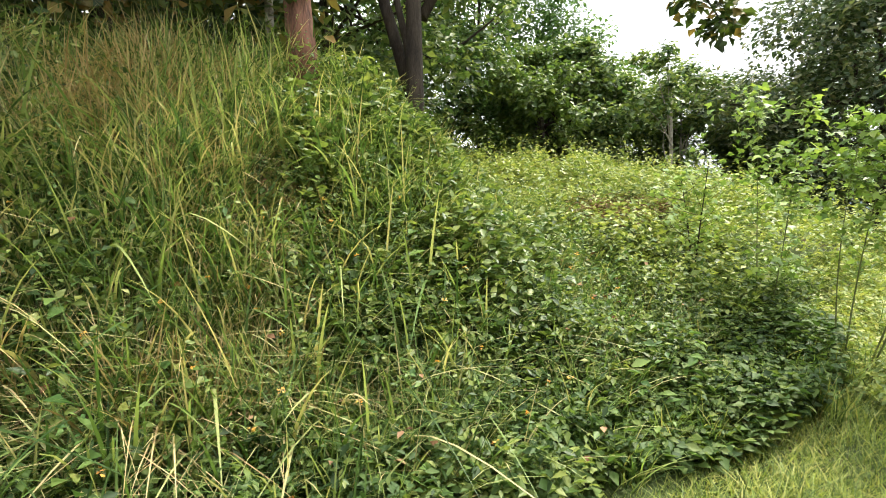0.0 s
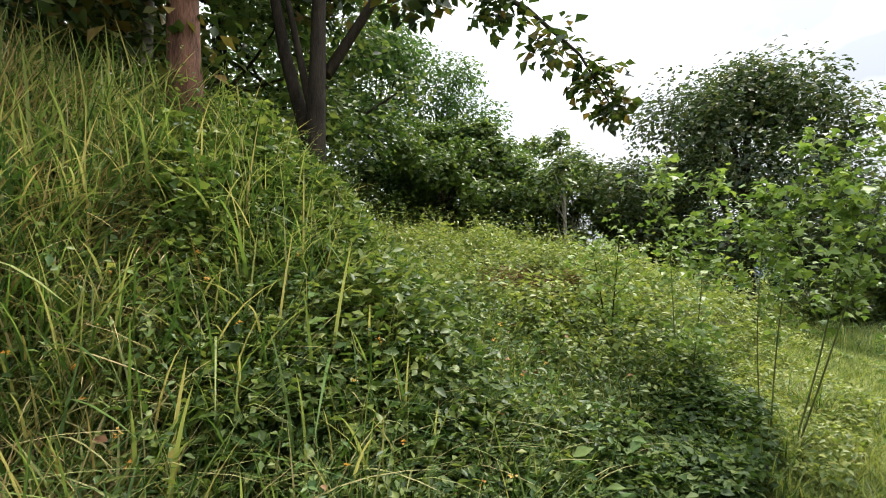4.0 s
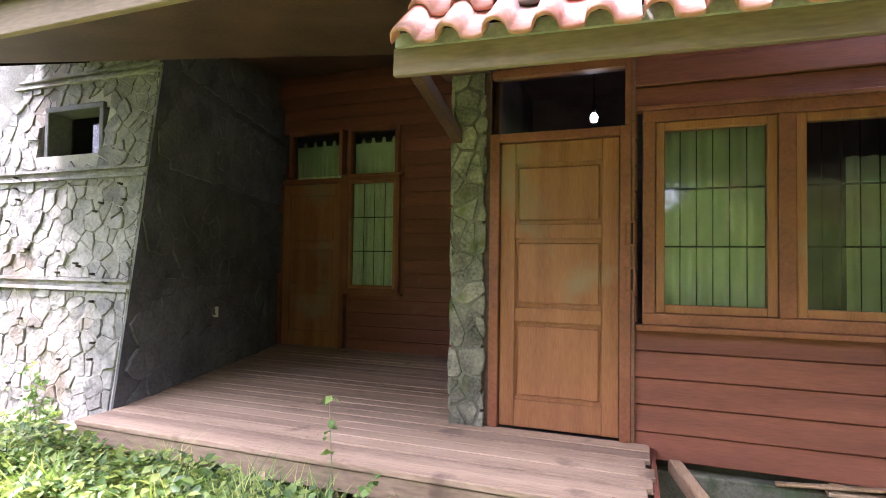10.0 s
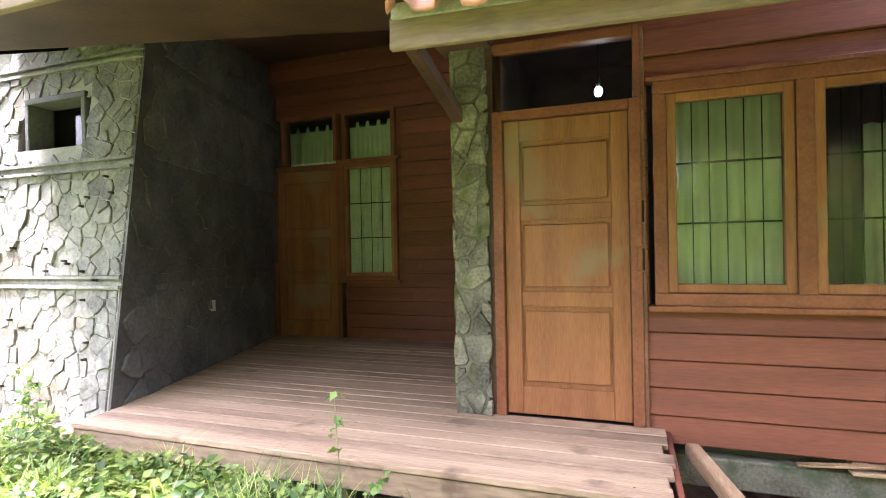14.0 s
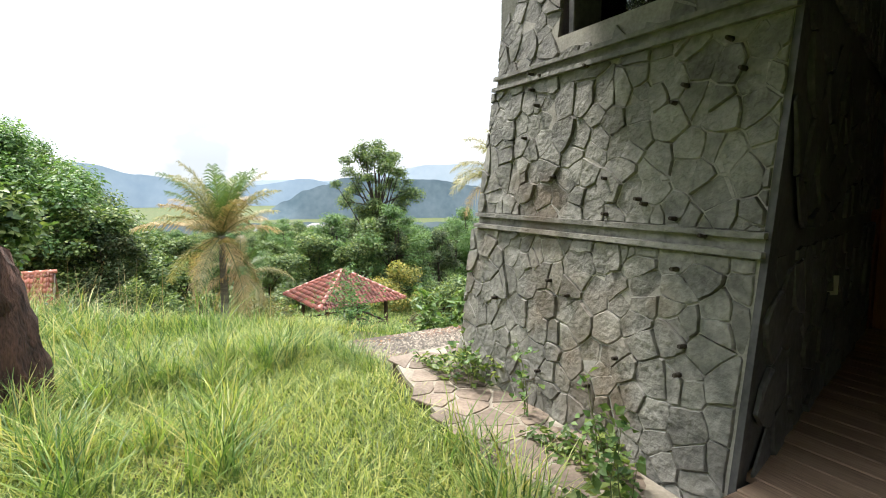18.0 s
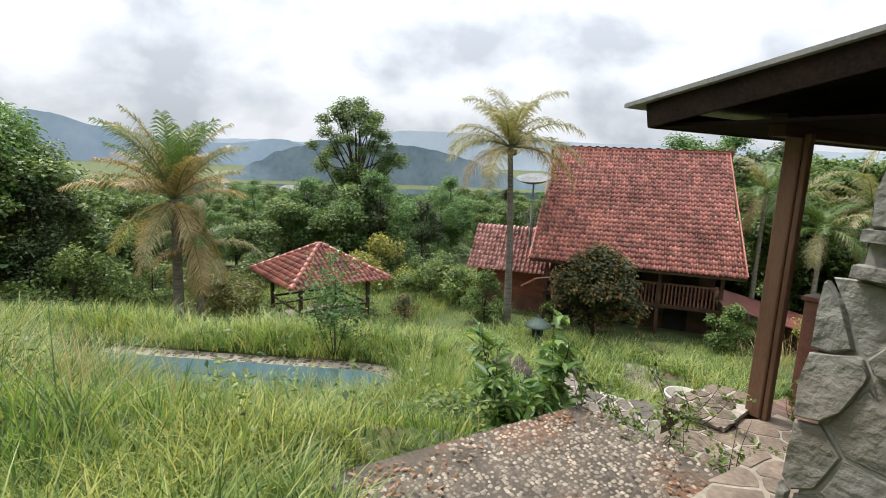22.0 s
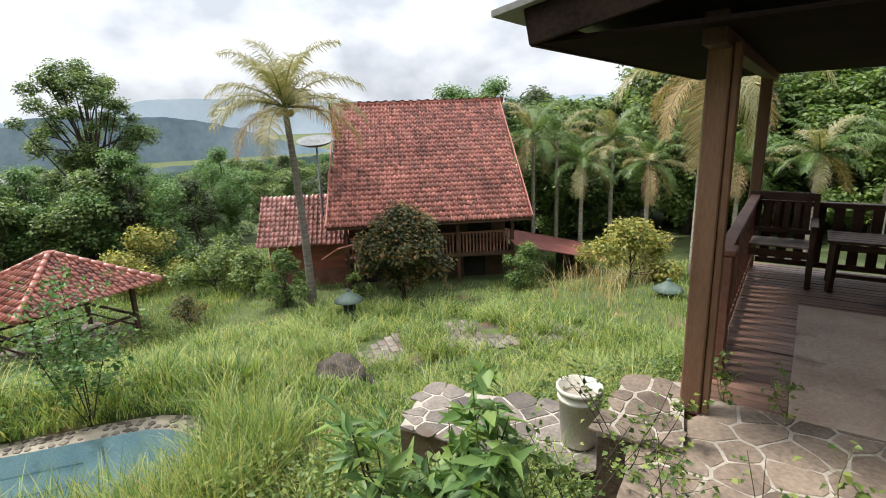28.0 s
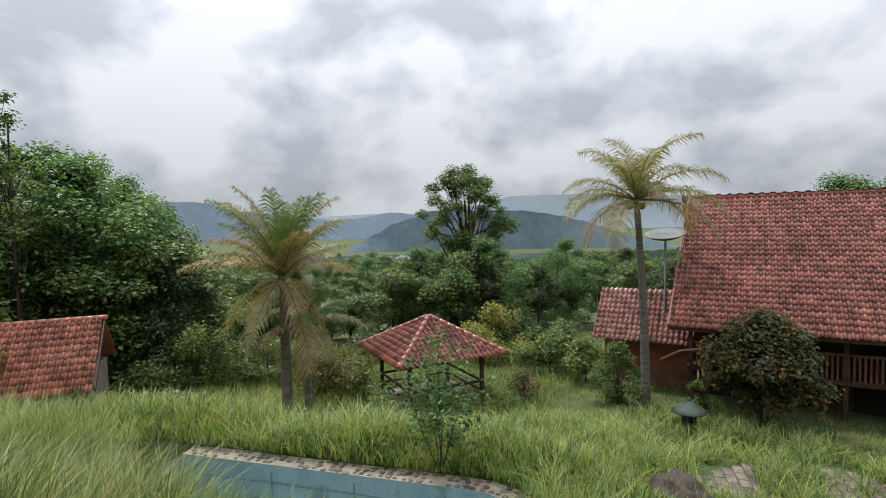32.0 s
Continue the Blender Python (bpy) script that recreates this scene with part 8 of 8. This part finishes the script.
def fern(at, n, size, seed):
    """A fern: arched fronds with pinnae in two ranks."""
    rnd = random.Random(seed)
    t = thing("fern", "green fern growing out of the earth pit", "fern", at=at)
    for k in range(n):
        az = 6.283 * k / n + rnd.uniform(-0.3, 0.3)
        L = size * rnd.uniform(0.7, 1.1)
        tri = []
        for i in range(16):
            f = i / 15
            out, up = L * (0.25 * f + 0.55 * f * f), L * (0.95 * f - 0.55 * f * f)
            c = Vector((math.cos(az) * out, math.sin(az) * out, up))
            s = Vector((-math.sin(az), math.cos(az), 0))
            w = 0.28 * L * math.sin(math.pi * (0.1 + 0.88 * f)) * 0.7
            for sg in (-1, 1):
                e = c + s * sg * w + Vector((math.cos(az), math.sin(az), 0.1)) * w * 0.4
                u = Vector((math.cos(az), math.sin(az), 0.6)) * 0.014
                tri += [c - u, c + u, e]
        fr = new("frond", array_mesh("frond", [tuple(q) for q in tri], np.arange(len(tri)).reshape(-1, 3), "fern"))
        fr.parent = t
    return t


fern((2.5, -1.3, -0.66), 10, 0.62, 1)
fern((2.78, -1.15, -0.7), 7, 0.45, 2)

# broken stump by the lawn
stump = thing("tree_stump", "broken dark brown tree stump with a split top", "stump", at=(10.22, 1.5, gz(10.22, 1.5) - 0.05))
b = tube([(0.008 * i, 0.004 * i, -0.2 + 0.09 * i) for i in range(15)], [0.30 - 0.010 * i + 0.05 * (i < 2) for i in range(15)], 28)
for v in b.verts:
    a = math.atan2(v.co.y, v.co.x)
    q = 1 + 0.30 * noise.noise(Vector((3 * math.cos(a), 3 * math.sin(a), v.co.z * 1.6))) + 0.16 * noise.noise(Vector((9 * math.cos(a), 9 * math.sin(a), v.co.z * 4)))
    v.co.x, v.co.y = v.co.x * q, v.co.y * q
    if v.co.z > 0.85:
        v.co.z += (v.co.z - 0.8) * (0.8 * math.sin(2 * a + 0.4) + 0.9 * noise.noise(Vector((6 * math.cos(a), 6 * math.sin(a), 2))))
part("trunk", b, "bark_stump", stump)
b = tube([(0, 0, 0.7), (-0.1, 0.16, 1.05), (-0.14, 0.22, 1.28)], [0.13, 0.10, 0.05], 9)
part("spike", b, "bark_stump", stump)


def palm(at, height, spread, n, seed, label, dry=0.5, droop=0.9, bend=(0, 0), r0=0.16, first=1.3, last=-0.75, trunk="bark_palm", leaf="frond", pinna=0.27, group="", hanging=0):
    """A palm: ringed trunk, and arched fronds with hanging leaflets."""
    rnd = random.Random(seed)
    t = thing("palm_tree", label, "palm", group, at=at)
    pts = [(bend[0] * (i / 8) ** 2, bend[1] * (i / 8) ** 2, height * i / 8 - 0.3 * (i == 0)) for i in range(9)]
    part("trunk", tube(pts, [r0 * (1.25 - 0.5 * i / 8) for i in range(9)], 10), trunk, t)
    top = Vector(pts[-1])
    for k in range(n):
        az = 2 * math.pi * (k * 0.618 + rnd.uniform(-0.04, 0.04))
        rank = k / (n - 1)
        ang = first + (last - first) * rank + rnd.uniform(-0.15, 0.15) if k < n - hanging else rnd.uniform(-1.0, -0.35)
        L = spread * rnd.uniform(0.8, 1.12)
        ribs, way = [], Vector((math.cos(az), math.sin(az), 0))
        pos = top.copy()
        for i in range(10):
            ribs.append(pos.copy())
            pos = pos + (way * math.cos(ang) + Vector((0, 0, math.sin(ang)))) * (L / 9)
            ang = max(-1.5, ang - droop * (0.07 + 0.19 * i / 9))
        fr = part("frond", tube(ribs, [0.028 * (1 - 0.09 * i) for i in range(10)], 5), "stem_green", t)
        side = Vector((-math.sin(az), math.cos(az), 0))
        P = []
        for i in range(64):
            f = 0.08 + 0.91 * i / 63
            j = min(8, int(f * 9))
            p = ribs[j].lerp(ribs[j + 1], f * 9 - j)
            d = (ribs[j + 1] - ribs[j]).normalized()
            up = side.cross(d)
            ll = L * pinna * math.sin(math.pi * (0.16 + 0.74 * f)) * rnd.uniform(0.85, 1.1) + 0.05
            for sg in (-1, 1):
                w = (side * sg * 0.75 + d * rnd.uniform(0.55, 0.75) - up * rnd.uniform(-0.15, 0.35)).normalized()
                m1 = p + w * ll * 0.5
                e = p + w * ll * 0.92 + Vector((0, 0, -rnd.uniform(0.22, 0.5) * ll))
                u = d * 0.022 * (0.8 + spread * 0.22)
                P += [p - u * 0.5, p + u * 0.5, m1, p + u * 0.5, m1 + u * 0.9, m1, m1, m1 + u * 0.9, e]
        me = array_mesh("leaflet_row", [tuple(q) for q in P], np.arange(len(P)).reshape(-1, 3), ("frond_dry" if rnd.random() < 0.6 else "frond_gold") if rank > 1 - dry else leaf if rnd.random() < 0.75 else "frond_gold")
        lf = new("fringe", me)
        lf.parent, lf["kind"] = fr, "stuff"
    if r0 > 0.1:
        for k in range(7):
            a = 0.9 * k
            b = bmesh.new()
            bmesh.ops.create_uvsphere(b, u_segments=8, v_segments=6, radius=0.10)
            bmesh.ops.translate(b, vec=(top.x + 0.2 * math.cos(a), top.y + 0.2 * math.sin(a), top.z - 0.16 - 0.05 * (k % 2)), verts=b.verts)
            part("coconut", b, "golden_nut", t)
    return t


palm((26.5, -1.45, -4.6), 4.1, 2.75, 34, 4, "coconut palm with yellowing dry hanging fronds", 0.66, 0.62, r0=0.14, first=1.5, last=0.05, pinna=0.24, leaf="frond_green", hanging=8)
palm((26.9, -2.1, gz(26.9, -2.1)), 2.8, 1.8, 13, 14, "shorter palm with dull hanging fronds beside the coconut palm", 0.5, 0.9, r0=0.11, first=1.3, last=-0.9, pinna=0.24, leaf="frond_green")
palm((24.3, -12.7, -5.6), 7.15, 2.75, 24, 5, "slim coconut palm with yellowish arched fronds", 0.2, 1.15, bend=(0.25, 0.15), r0=0.13, first=1.45, last=-0.1, leaf="frond_gold", pinna=0.27)

# shrubs of the garden
def bush(at, r, h, leaf, size, n, label, seed, trunk=0.05, name="bush", low=0.15):
    rk = random.Random(seed)
    return tree(name, at, h * 0.8, trunk, ball_crown(0, 0, h * low, h * 0.9, r, 16, rk, 0.42), "bark_dark", leaf, n, size, label, seed, category="shrub", shell=0.35, squash=0.9)


def hs_at(x, y):
    """From the garden house's own plan to the place's."""
    return (21.9 - 0.758 * x + 0.652 * y, -16.76 - 0.652 * x - 0.758 * y)


for (hx, hy), r, h, leaf, size, n, label, seed in [
        ((3.3, -1.3), 0.85, 1.8, "creeper", 0.06, 3500, "dark green shrub at the corner of the house", 302),
        ((-5.5, -0.9), 0.95, 2.2, "creeper", 0.06, 4500, "dark green shrub before the wing", 303),
        ((-2.9, -1.0), 0.5, 1.4, "weed", 0.05, 1500, "small shrub beside the lantern", 304)]:
    px, py = hs_at(hx, hy)
    bush((px, py, gz(px, py) - 0.1), r, h, leaf, size, n, label, seed)
px, py = hs_at(-1.2, -1.6)
rk = random.Random(301)
tree("round_shrub", (px, py, gz(px, py) - 0.1), 3.0, 0.09, ball_crown(0, 0, 1.2, 3.3, 1.7, 52, rk, 0.30), "bark_dark", "ruddy", 20000, 0.085, "round dark shrub with reddish new leaves before the house", 301, category="shrub", shell=0.35, squash=0.9)
bush((15.0, -18.9, gz(15.0, -18.9)), 1.6, 2.0, "golden", 0.08, 6500, "large yellow-green croton bush", 305)
bush((29.3, -2.9, gz(29.3, -2.9)), 1.5, 1.7, "golden_dull", 0.07, 6000, "clipped dull green hedge beside the palm", 306)
bush((31.8, -3.6, gz(31.8, -3.6)), 1.3, 1.6, "golden_dull", 0.07, 4000, "dull green hedge behind the gazebo", 316)
bush((33.2, -11.4, gz(33.2, -11.4)), 1.7, 2.9, "golden", 0.09, 6000, "yellow-green bush behind the gazebo", 307)
bush((26.9, -9.6, gz(26.9, -9.6)), 0.7, 1.2, "ruddy", 0.05, 1800, "small shrub with red leaf tips", 308)
for k, (bx, by, r, h, leaf) in enumerate([(30, -12.5, 1.3, 1.8, "weed"), (28.5, -13.2, 1.1, 1.6, "weed"), (32, -14, 1.6, 2.2, "forest"), (33, -1.0, 1.5, 2.2, "weed"), (32, 1.6, 1.6, 2.6, "weed"), (34.5, 2.5, 2.2, 4.2, "weed_grey"), (31.5, 3.2, 1.2, 1.4, "weed"), (27.8, 2.2, 0.9, 0.9, "weed"), (28.5, 7.5, 1.3, 2.6, "weed")]):
    bush((bx, by, gz(bx, by)), r, h, leaf, 0.08, 4200, "wild shrub at the edge of the wood", 320 + k)

# palms and trees to the side of the garden house
for k, (be, d, hh, sp, dr) in enumerate([(-64.5, 26, 5.8, 2.3, 0.1), (-67.0, 28, 5.6, 2.4, 0.1), (-69.5, 25, 4.4, 2.0, 0.1), (-72.5, 27, 5.4, 2.3, 0.15), (-76.0, 24.5, 4.4, 2.0, 0.1), (-84, 25, 4.0, 2.0, 0.1), (-90, 24, 4.0, 2.0, 0.1), (-95, 26, 4.2, 2.0, 0.1)]):
    bx, by = 10 + d * math.cos(radians(be)), -0.8 + d * math.sin(radians(be))
    palm((bx, by, gz(bx, by)), hh, sp, 16, 400 + k, "slender garden palm with feathery fronds", dr, 1.0, r0=0.095, first=1.3, last=-0.4, leaf="frond_green", trunk="bark_pale", group="garden palms")
palm((13.06, -19.4, gz(13.06, -19.4)), 2.2 - gz(13.06, -19.4), 3.3, 16, 410, "tall palm with yellow-orange drooping fronds", 0.6, 1.25, r0=0.14, first=0.9, last=-0.7, leaf="frond_gold", trunk="bark_pale")

# woods: a few kinds of tree, repeated
kinds = []
for k, (leaf, rr, hh, sz) in enumerate([("forest", 2.6, 7.0, 0.11), ("forest_dark", 2.4, 7.0, 0.11), ("bamboo", 2.6, 7.5, 0.10), ("forest", 3.0, 6.5, 0.12), ("forest_lit", 2.4, 6.0, 0.11)]):
    rk = random.Random(500 + k)
    px, py = 52 + 6 * k, -62.0
    kinds.append(tree("tree", (px, py, gz(px, py)), hh, 0.13, ball_crown(0, 0, 0.8, hh, rr, 46, rk, 0.30), "bark_dark", leaf, 15000, sz, "leafy green tree of the surrounding wood", 510 + k, group="trees of the wood", shell=0.3, hang=0.35 if leaf == "bamboo" else 0.0))
rw = random.Random(9)


def wood_tree(x, y, top_z, k=None):
    """One more tree of the wood, scaled so that its crown ends at top_z."""
    g = gz(x, y) - 0.3
    sc = max(0.35, (top_z - g) / 7.0)
    o = copy_thing(kinds[rw.randrange(5) if k is None else k], pose(x, y, g, 0, 0, rw.uniform(0, 360)))
    w = sc * rw.uniform(0.9, 1.25)
    o.scale = (w, w, sc)


def polar(bearing, d):
    """A place by its bearing from +x towards +y, in degrees, and its distance from the end of the walk."""
    return 10 + d * math.cos(radians(bearing)), -0.8 + d * math.sin(radians(bearing))


for i in range(95):                         # the valley before the hills
    be, d = rw.uniform(-62, 9), rw.uniform(27, 78)
    x, y = polar(be, d)
    if (x - 24.5) ** 2 + (y + 20) ** 2 < 60:
        continue
    wood_tree(x, y, 1.1 - 0.075 * d + rw.uniform(-1.2, 1.0))
for i in range(125):                        # the far valley
    be, d = rw.uniform(-70, 14), rw.uniform(80, 240)
    x, y = polar(be, d)
    wood_tree(x, y, 1.1 - 0.063 * d + rw.uniform(-2.0, 1.0))
for i in range(26):                         # the high mass past the hut
    be, d = rw.uniform(8, 32), rw.uniform(24.5, 38)
    x, y = polar(be, d)
    wood_tree(x, y, 0.4 + d * 0.095 * S(8, 13, be) + rw.uniform(-1.5, 0.6), 2 if i % 2 else None)
for i in range(46):                         # the wood to the side of the garden house
    be, d = rw.uniform(-104, -61), rw.uniform(31, 48)
    x, y = polar(be, d)
    wood_tree(x, y, 1.9 + 2.8 * float(S(-66, -75, be)) + rw.uniform(-2.2, 0.9), 4 if i % 2 else None)
for i in range(14):
    be, d = rw.uniform(-66, -52), rw.uniform(36, 48)
    x, y = polar(be, d)
    wood_tree(x, y, 1.1 + rw.uniform(-1.5, 2.2))

# the tall tree that stands over the wood
x, y = polar(-21.6, 38)
rk = random.Random(77)
tall_crown = []
for i in range(42):                         # pads of leaves at the ends of rising boughs
    t = (i + 0.5) / 42
    reach = 3.8 * math.sin(math.pi * (0.14 + 0.80 * t)) * rk.uniform(0.35, 1.0)
    a = 2.4 * i + rk.uniform(-0.4, 0.4)
    tall_crown.append((reach * math.cos(a), reach * math.sin(a), 5.6 + 5.7 * t + rk.uniform(-0.2, 0.2), rk.uniform(0.5, 1.0)))
tree("tree", (x, y, gz(x, y)), 11.5, 0.2, tall_crown, "bark_dark", "forest", 20000, 0.11, "tall tree with a layered crown over the wood", 78, shell=0.3, squash=0.7, limbs=42, flat=0.6)
for k, (be, d, hh) in enumerate([(-23.2, 37, 6.5), (19.5, 24, 10.5), (21.5, 23, 11.5)]):
    x, y = polar(be, d)
    rk = random.Random(80 + k)
    tree("tree", (x, y, gz(x, y)), hh, 0.09, ball_crown(0, 0, hh * 0.5, hh, 1.5, 14, rk, 0.32), "bark_dark", "forest", 1500 if k else 3000, 0.10, "slender tree with thin foliage at the wood's edge", 84 + k, shell=0.1, top=0.97)

# ---- hills beyond the valley ----
def ridge(name, d, b0, b1, heights, base, mat, label, rough=0.05, seed=0, n=160):
    """A range of hills: a strip with a crest, at the distance d between two bearings. heights: elevations in degrees along it."""
    rows = 8
    co = []
    for j in range(rows):
        f = j / (rows - 1)
        for i in range(n):
            t = i / (n - 1)
            q = t * (len(heights) - 1)
            k = min(len(heights) - 2, int(q))
            s = q - k
            s = s * s * (3 - 2 * s)
            e = heights[k] + (heights[k + 1] - heights[k]) * s
            e += rough * (noise.noise(Vector((t * n / 5.3, seed, 0))) + 0.5 * noise.noise(Vector((t * n / 1.8, seed, 3))))
            be = radians(b0 + (b1 - b0) * t)
            crest = 1.1 + d * math.tan(radians(e))
            bulge = f
            dd = d * (0.97 + 0.03 * f) + 0.0015 * d * noise.noise(Vector((t * 14, f * 4, seed + 9)))
            co.append((10 + dd * math.cos(be), -0.8 + dd * math.sin(be), base + (crest - base) * bulge))
    fc = [(j * n + i, j * n + i + 1, (j + 1) * n + i + 1, (j + 1) * n + i) for j in range(rows - 1) for i in range(n - 1)]
    return tagged(new(name, array_mesh(name, co, fc, mat, smooth=True)), label, "hills", kind="structure")


# each strip carries its distance haze in its colour
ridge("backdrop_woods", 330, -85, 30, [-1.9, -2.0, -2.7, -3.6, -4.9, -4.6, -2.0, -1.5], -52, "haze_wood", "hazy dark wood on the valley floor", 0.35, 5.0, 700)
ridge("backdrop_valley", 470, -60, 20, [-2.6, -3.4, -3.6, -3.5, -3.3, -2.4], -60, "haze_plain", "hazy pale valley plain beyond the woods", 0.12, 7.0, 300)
ridge("backdrop_hills_near", 800, -44, -8, [-3, -2.6, -2.2, -1.5, -0.8, -0.2, 0.35, 0.7, 1.0, 1.05, 1.0, 1.05, 1.25, 1.2, 0.45, -0.1, -1.2, -2.2, -3.2], -48, "haze_mid", "wooded hill across the valley, tinted with haze", 0.06, 1.0, 240)
ridge("backdrop_hills_far", 1500, -24, 41, [-1.0, 0.3, 1.1, 0.45, 0.6, 1.4, 2.5, 2.4, 2.2, 2.0, 1.6, 1.2, 1.0, 0.8], -70, "haze_far", "long mountain range with blue haze in its colour", 0.10, 2.0, 240)
ridge("backdrop_hills_faint", 2300, -80, 20, [1.2, 1.5, 1.8, 1.9, 2.0, 2.0, 2.0, 2.1, 2.4, 2.6, 2.6, 1.6, 0.9, 1.0, 0.8, 0.9, 1.2, 1.6, 1.4, 1.0], -90, "haze_faint", "faint mountains on the horizon, paled by haze in their colour", 0.10, 3.0, 240)
town = []
rv = random.Random(55)
for k in range(170):
    be, d = rv.uniform(-24, -7), 430 + rv.uniform(-8, 8)
    x, y = polar(be, d)
    w, h = rv.uniform(1.0, 3.2), rv.uniform(0.8, 1.8)
    z = 1.1 - d * math.tan(radians(rv.uniform(3.75, 4.7)))
    town.append((x, y, z, w, h))
b = bmesh.new()
for x, y, z, w, h in town:
    box(x - w, y - w, z - 3, x + w, y + w, z + h, 0, b)
me = bpy.data.meshes.new("far_town")
b.to_mesh(me)
b.free()
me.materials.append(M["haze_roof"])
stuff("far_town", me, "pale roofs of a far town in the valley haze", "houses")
